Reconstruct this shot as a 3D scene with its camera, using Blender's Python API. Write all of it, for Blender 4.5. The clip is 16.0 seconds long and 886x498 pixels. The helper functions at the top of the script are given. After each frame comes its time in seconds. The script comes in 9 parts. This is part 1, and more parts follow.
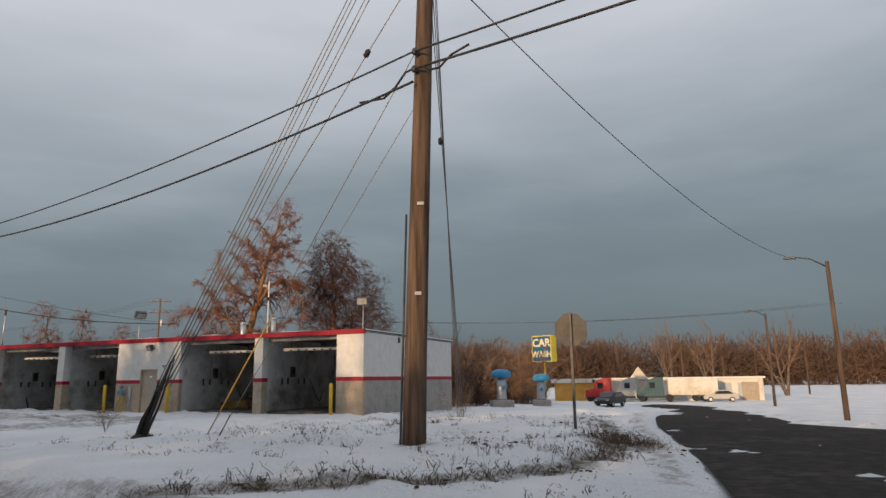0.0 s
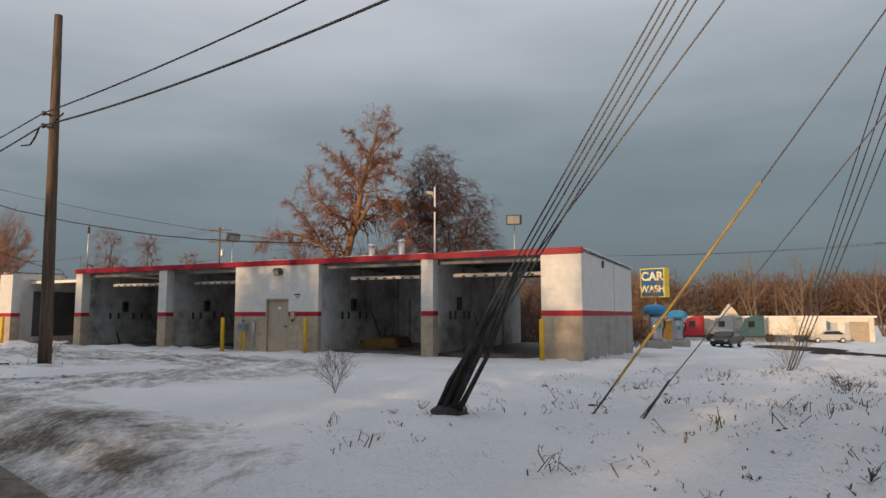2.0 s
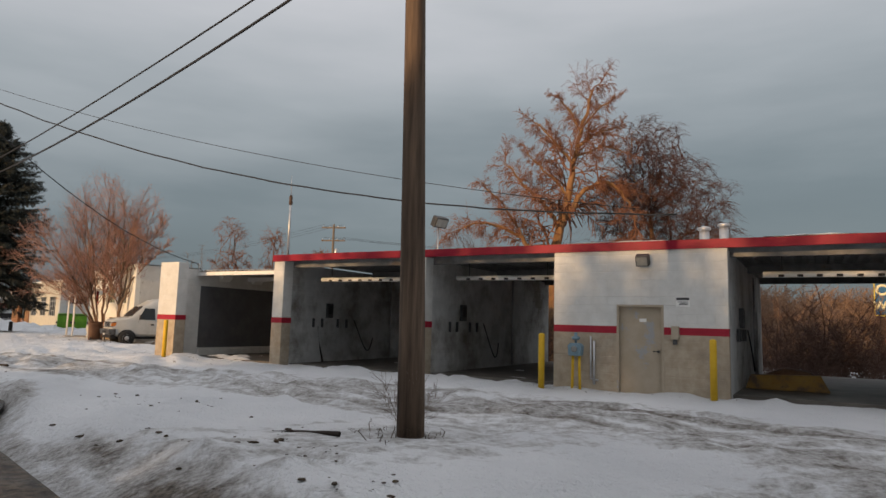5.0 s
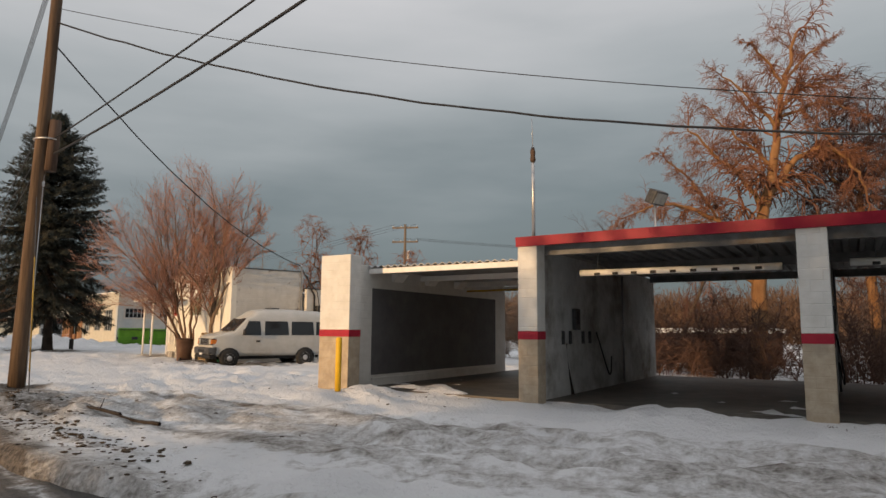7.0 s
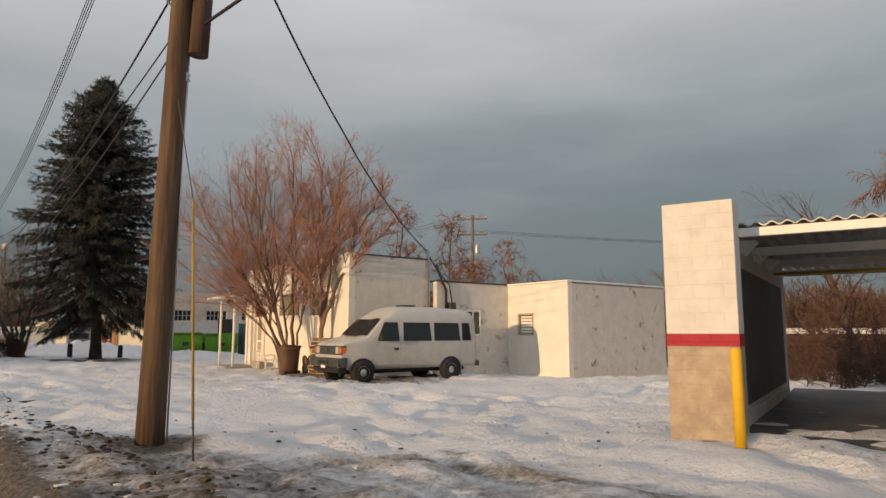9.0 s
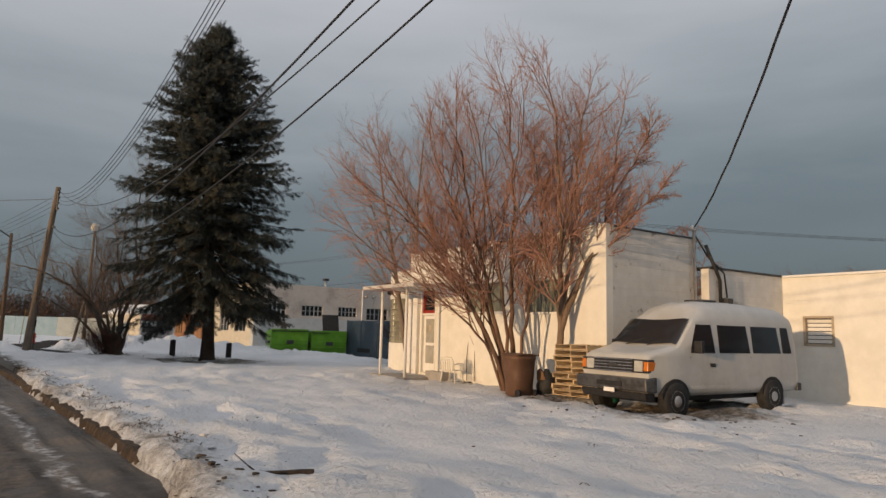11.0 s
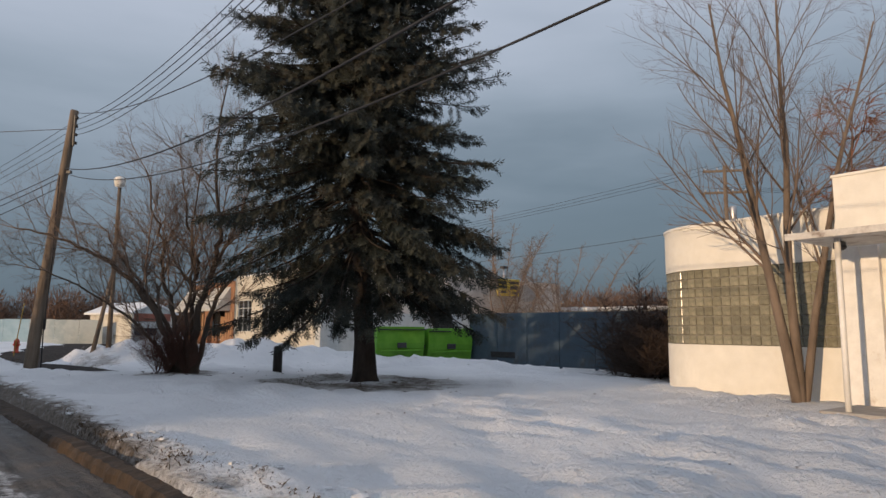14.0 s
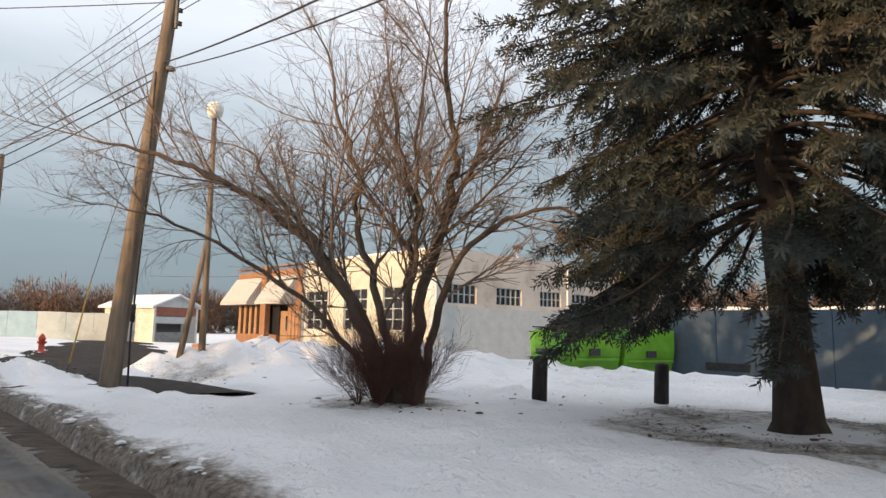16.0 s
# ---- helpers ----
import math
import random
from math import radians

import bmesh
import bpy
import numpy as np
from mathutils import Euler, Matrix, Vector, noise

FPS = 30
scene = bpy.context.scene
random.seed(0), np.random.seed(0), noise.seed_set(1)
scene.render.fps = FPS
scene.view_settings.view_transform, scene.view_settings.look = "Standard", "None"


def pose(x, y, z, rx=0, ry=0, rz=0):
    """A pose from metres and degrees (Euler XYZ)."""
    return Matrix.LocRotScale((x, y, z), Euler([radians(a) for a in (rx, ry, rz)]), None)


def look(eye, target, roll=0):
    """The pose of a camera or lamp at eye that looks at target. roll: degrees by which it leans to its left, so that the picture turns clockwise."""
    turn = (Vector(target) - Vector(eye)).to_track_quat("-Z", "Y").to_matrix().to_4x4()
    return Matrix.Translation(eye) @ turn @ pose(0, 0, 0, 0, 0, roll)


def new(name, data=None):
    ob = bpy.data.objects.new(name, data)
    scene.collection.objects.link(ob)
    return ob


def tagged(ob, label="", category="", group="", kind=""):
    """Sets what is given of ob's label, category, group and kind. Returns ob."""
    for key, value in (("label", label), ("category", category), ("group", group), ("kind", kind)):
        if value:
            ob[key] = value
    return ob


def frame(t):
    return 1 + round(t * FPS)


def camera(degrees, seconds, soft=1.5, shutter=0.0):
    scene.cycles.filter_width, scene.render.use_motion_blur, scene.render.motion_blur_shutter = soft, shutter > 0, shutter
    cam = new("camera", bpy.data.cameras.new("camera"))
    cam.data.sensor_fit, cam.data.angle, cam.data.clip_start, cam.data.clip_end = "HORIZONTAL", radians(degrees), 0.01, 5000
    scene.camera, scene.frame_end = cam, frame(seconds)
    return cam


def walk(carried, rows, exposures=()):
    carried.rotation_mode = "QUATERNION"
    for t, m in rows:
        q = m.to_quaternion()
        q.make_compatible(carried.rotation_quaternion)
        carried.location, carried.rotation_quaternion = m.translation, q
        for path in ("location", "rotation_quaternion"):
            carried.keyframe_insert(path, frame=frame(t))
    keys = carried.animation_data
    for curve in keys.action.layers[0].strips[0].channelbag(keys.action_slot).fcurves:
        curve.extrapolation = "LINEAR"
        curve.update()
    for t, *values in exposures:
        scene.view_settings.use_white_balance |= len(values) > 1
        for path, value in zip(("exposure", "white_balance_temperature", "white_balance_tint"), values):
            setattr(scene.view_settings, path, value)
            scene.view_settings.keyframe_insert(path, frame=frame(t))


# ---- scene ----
cam = camera(68.3, 16.0)
METRES, EYE, TILT, LEAN, TURN = 79.41, 1.35, 0.0, -0.6, 0.0
ROWS = [
    (0.0, 0.0, 0.0, 0.0, 0.27, 11.29, 1.36),
    (0.5, -0.023, 0.0237, 0.0004, 1.37, 11.14, 1.78),
    (1.0, -0.0447, 0.0466, 0.0009, 3.29, 10.61, 1.3),
    (1.5, -0.0654, 0.0688, 0.0011, 2.53, 8.09, 1.24),
    (2.0, -0.0865, 0.0901, 0.0011, 2.58, 5.82, 0.7),
    (2.5, -0.1079, 0.1106, 0.0023, 3.78, 5.3, 0.45),
    (3.0, -0.1295, 0.131, 0.0023, 4.79, 5.8, 0.16),
    (3.5, -0.1506, 0.1503, 0.0029, 5.41, 6.19, 0.36),
    (4.0, -0.1709, 0.1687, 0.003, 5.9, 6.76, 0.35),
    (4.5, -0.1913, 0.1872, 0.0033, 6.52, 6.73, 0.05),
    (5.0, -0.2136, 0.2065, 0.0032, 7.5, 6.69, -1.02),
    (7.5, -0.33, 0.3039, 0.0058, 10.04, 7.29, 0.31),
    (8.0, -0.3531, 0.3233, 0.0059, 10.07, 7.36, 0.26),
    (8.5, -0.3763, 0.3424, 0.0062, 10.13, 7.33, 0.52),
    (11.0, -0.4969, 0.4318, 0.0078, 14.4, 7.36, -0.84),
    (11.5, -0.5227, 0.4507, 0.0078, 14.03, 7.29, -0.37),
    (12.0, -0.5482, 0.4701, 0.0074, 13.33, 7.38, 0.17),
    (12.5, -0.5741, 0.4893, 0.0074, 12.67, 7.24, 0.25),
    (13.0, -0.6002, 0.5099, 0.0072, 12.32, 7.13, -0.07),
    (13.5, -0.6275, 0.5316, 0.0069, 11.72, 7.07, -0.05),
    (14.0, -0.6544, 0.5538, 0.0072, 11.23, 7.11, 0.26),
    (14.5, -0.6809, 0.5753, 0.0071, 10.86, 7.18, 0.14),
    (15.0, -0.7083, 0.5982, 0.0069, 10.61, 7.19, -0.53),
    (15.5, -0.736, 0.6208, 0.0069, 10.5, 7.13, -0.7),
    (16.0, -0.7643, 0.6425, 0.0069, 10.46, 7.17, -0.61),
]
walk(cam, [(t, pose(0, 0, EYE, TILT, LEAN, TURN) @ pose(METRES * x, METRES * y, METRES * z, 90 + pitch, roll, yaw)) for t, x, y, z, yaw, pitch, roll in ROWS],
     ((0.0, 0.1, 6450, 10), (3.5, 0.15, 6550, 10), (8.3, 0.15, 7000, 10), (11.0, -0.1, 6600, 10), (12.5, 0.0, 6350, 10), (13.5, 0.0, 6100, 10), (14.5, 0.17, 5800, 10), (16.0, 1.0, 6500, 10)))

# ---- world, sun and exposure ----
SUN_DIR = Vector((-0.54, -0.84, 0.123)).normalized()      # towards the low evening sun behind the road
world = bpy.data.worlds.new("winter_evening_sky")
scene.world = world
world.use_nodes = True
wn, wl = world.node_tree.nodes, world.node_tree.links
wn.clear()
w_out = wn.new("ShaderNodeOutputWorld")
w_bg = wn.new("ShaderNodeBackground")
w_sky = wn.new("ShaderNodeTexSky")
w_sky.sky_type = "NISHITA"
w_sky.sun_disc = False
w_sky.sun_elevation = math.asin(SUN_DIR.z)
w_sky.sun_rotation = math.atan2(SUN_DIR.x, SUN_DIR.y)
w_sky.dust_density = 2.0
w_tc = wn.new("ShaderNodeTexCoord")
w_sep = wn.new("ShaderNodeSeparateXYZ")
w_map = wn.new("ShaderNodeMapping")
w_map.inputs["Scale"].default_value = (1.0, 1.0, 4.5)
w_noise = wn.new("ShaderNodeTexNoise")
w_noise.inputs["Scale"].default_value = 1.7
w_noise.inputs["Detail"].default_value = 5.0
w_noise.inputs["Roughness"].default_value = 0.5
w_add = wn.new("ShaderNodeMath")
w_add.operation = "MULTIPLY_ADD"
w_add.inputs[1].default_value = 0.30
w_ramp = wn.new("ShaderNodeValToRGB")
r = w_ramp.color_ramp
r.elements[0].position, r.elements[0].color = 0.06, (0.122, 0.158, 0.183, 1)
r.elements[1].position, r.elements[1].color = 0.95, (0.75, 0.77, 0.83, 1)
for p_, c_ in ((0.22, (0.178, 0.22, 0.25, 1)), (0.36, (0.345, 0.385, 0.425, 1)), (0.54, (0.555, 0.575, 0.625, 1))):
    e_ = r.elements.new(p_)
    e_.color = c_
w_mix = wn.new("ShaderNodeMixRGB")
w_mix.inputs[0].default_value = 0.93
w_gain = wn.new("ShaderNodeMixRGB")
w_gain.blend_type = "MULTIPLY"
w_gain.inputs[0].default_value = 1.0
w_gain.inputs[2].default_value = (0.10, 0.10, 0.10, 1)
wl.new(w_tc.outputs["Generated"], w_sep.inputs[0])
wl.new(w_tc.outputs["Generated"], w_map.inputs[0])
wl.new(w_map.outputs[0], w_noise.inputs["Vector"])
wl.new(w_noise.outputs["Fac"], w_add.inputs[0])
w_off = wn.new("ShaderNodeMath")
w_off.operation = "SUBTRACT"
w_off.inputs[1].default_value = 0.15
wl.new(w_sep.outputs["Z"], w_off.inputs[0])
w_west = wn.new("ShaderNodeMath")
w_west.operation = "MULTIPLY"
w_west.inputs[1].default_value = -0.10
wl.new(w_sep.outputs["X"], w_west.inputs[0])
w_glow = wn.new("ShaderNodeMath")
w_glow.operation = "MAXIMUM"
w_glow.inputs[1].default_value = 0.0
wl.new(w_west.outputs[0], w_glow.inputs[0])
w_sum = wn.new("ShaderNodeMath")
w_sum.operation = "ADD"
wl.new(w_off.outputs[0], w_sum.inputs[0])
wl.new(w_glow.outputs[0], w_sum.inputs[1])
wl.new(w_sum.outputs[0], w_add.inputs[2])
wl.new(w_add.outputs[0], w_ramp.inputs[0])
wl.new(w_sky.outputs[0], w_gain.inputs[1])
wl.new(w_gain.outputs[0], w_mix.inputs[1])
wl.new(w_ramp.outputs[0], w_mix.inputs[2])
wl.new(w_mix.outputs[0], w_bg.inputs[0])
w_bg.inputs[1].default_value = 1.0
wl.new(w_bg.outputs[0], w_out.inputs[0])

sun = new("sun", bpy.data.lights.new("sun", "SUN"))
sun.data.energy = 3.3
sun.data.angle = radians(0.6)
sun.data.color = (1.0, 0.66, 0.36)
sun.matrix_world = look((-40, -60, 40), Vector((-40, -60, 40)) - SUN_DIR)

# ---- helpers for building ----
IDENT = Matrix.Identity(4)


def up_frame(x, y, z, dx, dy):
    """A level frame at a place whose x axis points along (dx, dy)."""
    return pose(x, y, z, 0, 0, math.degrees(math.atan2(dy, dx)))


def finish(bm, name, material, smooth=False):
    me = bpy.data.meshes.new(name)
    bmesh.ops.recalc_face_normals(bm, faces=bm.faces)
    bm.to_mesh(me)
    bm.free()
    for m_ in (material if isinstance(material, (list, tuple)) else [material]):
        me.materials.append(m_)
    if smooth:
        me.polygons.foreach_set("use_smooth", [True] * len(me.polygons))
    return me


def part(name, bm, material, parent, label="", smooth=False):
    ob = new(name, finish(bm, name, material, smooth))
    ob.parent = parent
    if label:
        tagged(ob, label)
    return ob


def thing(name, m, label, category, group="", kind=""):
    ob = new(name)
    ob.empty_display_size = 0.2
    ob.matrix_world = m
    return tagged(ob, label, category, group, kind)


def lone(name, bm, material, m, label, category, group="", kind="", smooth=False):
    ob = new(name, finish(bm, name, material, smooth))
    ob.matrix_world = m
    return tagged(ob, label, category, group, kind)


def box(bm, x0, x1, y0, y1, z0, z1, bevel=0.0, m=None, mi=0):
    co = [(x0, y0, z0), (x1, y0, z0), (x1, y1, z0), (x0, y1, z0), (x0, y0, z1), (x1, y0, z1), (x1, y1, z1), (x0, y1, z1)]
    vs = [bm.verts.new(m @ Vector(c) if m else c) for c in co]
    fs = [bm.faces.new([vs[i] for i in q]) for q in ((3, 2, 1, 0), (4, 5, 6, 7), (0, 1, 5, 4), (1, 2, 6, 5), (2, 3, 7, 6), (3, 0, 4, 7))]
    for f in fs:
        f.material_index = mi
    if bevel > 0:
        es = {e for f in fs for e in f.edges}
        bmesh.ops.bevel(bm, geom=list(es), offset=bevel, segments=1, affect="EDGES", profile=0.5)
    return bm


def tube(bm, pts, radii, n=8, caps=True, mi=0):
    """A round bar through the points."""
    pts = [Vector(p) for p in pts]
    if not isinstance(radii, (list, tuple)):
        radii = [radii] * len(pts)
    rings = []
    ref = None
    for i, p in enumerate(pts):
        d = (pts[min(i + 1, len(pts) - 1)] - pts[max(i - 1, 0)]).normalized()
        if ref is None:
            ref = d.orthogonal().normalized()
        ref = (ref - d * ref.dot(d)).normalized()
        o = d.cross(ref)
        rings.append([bm.verts.new(p + radii[i] * (math.cos(2 * math.pi * k / n) * ref + math.sin(2 * math.pi * k / n) * o)) for k in range(n)])
    for a, b in zip(rings, rings[1:]):
        for k in range(n):
            f = bm.faces.new((a[k], a[(k + 1) % n], b[(k + 1) % n], b[k]))
            f.smooth = n > 5
            f.material_index = mi
    if caps:
        for rg, rev in ((rings[0], True), (rings[-1], False)):
            f = bm.faces.new(rg[::-1] if rev else rg)
            f.material_index = mi
    return bm


def lathe(bm, profile, n=16, m=None, mi=0):
    """Turns (radius, height) pairs round the z axis."""
    rings = []
    for rr, z in profile:
        rings.append([bm.verts.new((m or IDENT) @ Vector((max(rr, 0.001) * math.cos(2 * math.pi * k / n), max(rr, 0.001) * math.sin(2 * math.pi * k / n), z))) for k in range(n)])
    for a, b in zip(rings, rings[1:]):
        for k in range(n):
            f = bm.faces.new((a[k], a[(k + 1) % n], b[(k + 1) % n], b[k]))
            f.smooth = True
            f.material_index = mi
    for rg in (rings[0][::-1], rings[-1]):
        f = bm.faces.new(rg)
        f.material_index = mi
    return bm


def prism(bm, poly, y0, y1, m=None, mi=0, bevel=0.0):
    """A solid whose side view is poly, in x and z, from y0 to y1."""
    mm = m or IDENT
    a = [bm.verts.new(mm @ Vector((x, y0, z))) for x, z in poly]
    b = [bm.verts.new(mm @ Vector((x, y1, z))) for x, z in poly]
    k = len(poly)
    fs = [bm.faces.new(a), bm.faces.new(b[::-1])]
    fs += [bm.faces.new((a[i], b[i], b[(i + 1) % k], a[(i + 1) % k])) for i in range(k)]
    for f in fs:
        f.material_index = mi
    if bevel:
        bmesh.ops.bevel(bm, geom=list({e for f in fs for e in f.edges}), offset=bevel, segments=2, affect="EDGES", profile=0.5)
    return bm


def B():
    return bmesh.new()


def raw(name, verts, faces, material, smooth=False):
    me = bpy.data.meshes.new(name)
    me.from_pydata(verts, [], faces)
    me.materials.append(material)
    if smooth:
        me.polygons.foreach_set("use_smooth", [True] * len(me.polygons))
    me.update()
    return me


def smooth_step(e0, e1, v):
    t = min(1.0, max(0.0, (v - e0) / (e1 - e0)))
    return t * t * (3 - 2 * t)


def ground_z(x, y):
    """Height of the snow-covered ground: level by the road, falling towards the far street."""
    s = 0.55 * x + 0.83 * y - 17.0
    soft = s if s > 40 else math.log1p(math.exp(s / 4.0)) * 4.0
    dip = smooth_step(9.0, 20.0, x) * smooth_step(14.0, 30.0, y) * (1 - smooth_step(58.0, 88.0, y))
    return 0.08 - 0.03 * min(soft, 72.0) - 0.5 * dip


KERB = 6.2


def street(a, n):
    """World x, y of a place a metres along the street and n metres off its line."""
    return (-0.8 * a + 0.6 * n, 0.6 * a + 0.8 * n)


# ---- materials ----
def node_mat(name):
    m = bpy.data.materials.new(name)
    m.use_nodes = True
    nt = m.node_tree
    return m, nt.nodes, nt.links, nt.nodes["Principled BSDF"]


def surf(name, c1, c2, scale=6.0, rough=0.75, bump=0.25, bump_scale=45.0, metal=0.0, stain=None, stain_scale=0.7, stain_lo=0.5, stain_hi=0.62, stretch=(1, 1, 1), vary=0.0, spec=0.3, detail=4.0, blocks=None):
    """A surface of two mixed tones with grain relief; stain: a third colour in large soft-edged patches; blocks: (width, height) of masonry units in low relief."""
    m, n, l, p = node_mat(name)
    tc = n.new("ShaderNodeTexCoord")
    mp = n.new("ShaderNodeMapping")
    mp.inputs["Scale"].default_value = stretch
    l.new(tc.outputs["Object"], mp.inputs[0])
    no = n.new("ShaderNodeTexNoise")
    no.inputs["Scale"].default_value = scale
    no.inputs["Detail"].default_value = detail
    no.inputs["Roughness"].default_value = 0.62
    l.new(mp.outputs[0], no.inputs["Vector"])
    rp = n.new("ShaderNodeValToRGB")
    rp.color_ramp.elements[0].position, rp.color_ramp.elements[1].position = 0.32, 0.68
    rp.color_ramp.elements[0].color, rp.color_ramp.elements[1].color = (*c1, 1), (*c2, 1)
    l.new(no.outputs["Fac"], rp.inputs[0])
    col = rp.outputs[0]
    if stain:
        n2 = n.new("ShaderNodeTexNoise")
        n2.inputs["Scale"].default_value = stain_scale
        n2.inputs["Detail"].default_value = 7.0
        n2.inputs["Roughness"].default_value = 0.68
        l.new(mp.outputs[0], n2.inputs["Vector"])
        r2 = n.new("ShaderNodeValToRGB")
        r2.color_ramp.elements[0].position, r2.color_ramp.elements[1].position = stain_lo, stain_hi
        l.new(n2.outputs["Fac"], r2.inputs[0])
        mx = n.new("ShaderNodeMixRGB")
        l.new(r2.outputs[0], mx.inputs[0])
        l.new(col, mx.inputs[1])
        mx.inputs[2].default_value = (*stain, 1)
        col = mx.outputs[0]
    if vary:
        oi = n.new("ShaderNodeObjectInfo")
        hs = n.new("ShaderNodeHueSaturation")
        mr = n.new("ShaderNodeMapRange")
        mr.inputs["To Min"].default_value, mr.inputs["To Max"].default_value = 1 - vary, 1 + vary
        l.new(oi.outputs["Random"], mr.inputs[0])
        l.new(mr.outputs[0], hs.inputs["Value"])
        l.new(col, hs.inputs["Color"])
        col = hs.outputs[0]
    l.new(col, p.inputs["Base Color"])
    p.inputs["Roughness"].default_value = rough
    p.inputs["Metallic"].default_value = metal
    p.inputs["Specular IOR Level"].default_value = spec
    nb = n.new("ShaderNodeTexNoise")
    nb.inputs["Scale"].default_value = bump_scale
    nb.inputs["Detail"].default_value = 5.0
    l.new(mp.outputs[0], nb.inputs["Vector"])
    bp = n.new("ShaderNodeBump")
    bp.inputs["Strength"].default_value = bump
    bp.inputs["Distance"].default_value = 0.02
    l.new(nb.outputs["Fac"], bp.inputs["Height"])
    last = bp
    if blocks:
        sp = n.new("ShaderNodeSeparateXYZ")
        l.new(tc.outputs["Object"], sp.inputs[0])
        ad = n.new("ShaderNodeMath")
        l.new(sp.outputs["X"], ad.inputs[0])
        l.new(sp.outputs["Y"], ad.inputs[1])
        cb = n.new("ShaderNodeCombineXYZ")
        l.new(ad.outputs[0], cb.inputs[0])
        l.new(sp.outputs["Z"], cb.inputs[1])
        bk = n.new("ShaderNodeTexBrick")
        bk.inputs["Scale"].default_value = 1.0
        bk.inputs["Brick Width"].default_value = blocks[0]
        bk.inputs["Row Height"].default_value = blocks[1]
        bk.inputs["Mortar Size"].default_value = 0.012
        bk.inputs["Mortar Smooth"].default_value = 0.4
        bk.inputs["Color1"].default_value, bk.inputs["Color2"].default_value, bk.inputs["Mortar"].default_value = (1, 1, 1, 1), (0.93, 0.93, 0.93, 1), (0, 0, 0, 1)
        l.new(cb.outputs[0], bk.inputs["Vector"])
        b2 = n.new("ShaderNodeBump")
        b2.inputs["Strength"].default_value = 0.55
        b2.inputs["Distance"].default_value = 0.012
        l.new(bk.outputs["Color"], b2.inputs["Height"])
        l.new(bp.outputs[0], b2.inputs["Normal"])
        last = b2
    l.new(last.outputs[0], p.inputs["Normal"])
    return m


def glass(name, tint, rough=0.05, alpha=1.0):
    m, n, l, p = node_mat(name)
    p.inputs["Base Color"].default_value = (*tint, 1)
    p.inputs["Roughness"].default_value = rough
    p.inputs["Specular IOR Level"].default_value = 0.6
    p.inputs["Transmission Weight"].default_value = alpha
    no = n.new("ShaderNodeTexNoise")
    no.inputs["Scale"].default_value = 3.0
    bp = n.new("ShaderNodeBump")
    bp.inputs["Strength"].default_value = 0.05
    l.new(no.outputs["Fac"], bp.inputs["Height"])
    l.new(bp.outputs[0], p.inputs["Normal"])
    return m


M_WHITE = surf("white_block_paint", (0.58, 0.57, 0.54), (0.68, 0.67, 0.64), 3, 0.7, 0.2, 30, stain=(0.48, 0.44, 0.38), stain_scale=0.9, stain_lo=0.58, stain_hi=0.85, blocks=(0.4, 0.2))
M_TANBLOCK = surf("bare_tan_block", (0.36, 0.29, 0.21), (0.46, 0.39, 0.30), 5, 0.85, 0.4, 25, stain=(0.24, 0.20, 0.16), stain_scale=1.3, stain_lo=0.5, stain_hi=0.75, blocks=(0.4, 0.2))
M_GREYBLOCK = surf("grey_block", (0.30, 0.28, 0.26), (0.38, 0.36, 0.33), 4, 0.85, 0.35, 25, stain=(0.20, 0.18, 0.17), stain_scale=0.8, stain_lo=0.5, stain_hi=0.75, blocks=(0.4, 0.2))
M_BAYWALL = surf("washed_bay_wall", (0.44, 0.44, 0.43), (0.60, 0.60, 0.585), 1.6, 0.6, 0.2, 20, stain=(0.17, 0.145, 0.115), stain_scale=0.5, stain_lo=0.47, stain_hi=0.66, blocks=(0.4, 0.2))
M_DARKPANEL = surf("dark_grey_wall_panel", (0.085, 0.085, 0.09), (0.115, 0.115, 0.12), 2, 0.6, 0.1, 12, stain=(0.16, 0.155, 0.15), stain_scale=0.8, stain_lo=0.55, stain_hi=0.8)
M_RED = surf("red_fascia_paint", (0.22, 0.004, 0.018), (0.29, 0.006, 0.026), 3, 0.5, 0.08, 10, stain=(0.20, 0.015, 0.022), stain_scale=1.1, stain_lo=0.55, stain_hi=0.8)
M_STRIPE = surf("red_stripe_paint", (0.30, 0.012, 0.03), (0.38, 0.02, 0.04), 4, 0.6, 0.2, 30, blocks=(0.4, 0.2))
M_DECK = surf("grey_roof_deck", (0.15, 0.15, 0.15), (0.25, 0.25, 0.245), 3, 0.6, 0.1, 20, stain=(0.16, 0.10, 0.06), stain_scale=1.2, stain_lo=0.58, stain_hi=0.75)
M_CONC = surf("wet_concrete_floor", (0.085, 0.076, 0.066), (0.145, 0.13, 0.112), 2.2, 0.55, 0.3, 18, stain=(0.05, 0.044, 0.038), stain_scale=0.6, stain_lo=0.45, stain_hi=0.7)
M_YELLOW = surf("yellow_bollard_paint", (0.62, 0.37, 0.02), (0.70, 0.44, 0.035), 6, 0.5, 0.12, 30, stain=(0.40, 0.25, 0.05), stain_scale=3.0, stain_lo=0.6, stain_hi=0.75)
M_POLE = surf("weathered_pole_wood", (0.038, 0.025, 0.018), (0.17, 0.115, 0.078), 9, 0.85, 0.7, 22, stretch=(1, 1, 0.06), stain=(0.045, 0.03, 0.022), stain_scale=5.0, stain_lo=0.52, stain_hi=0.75)
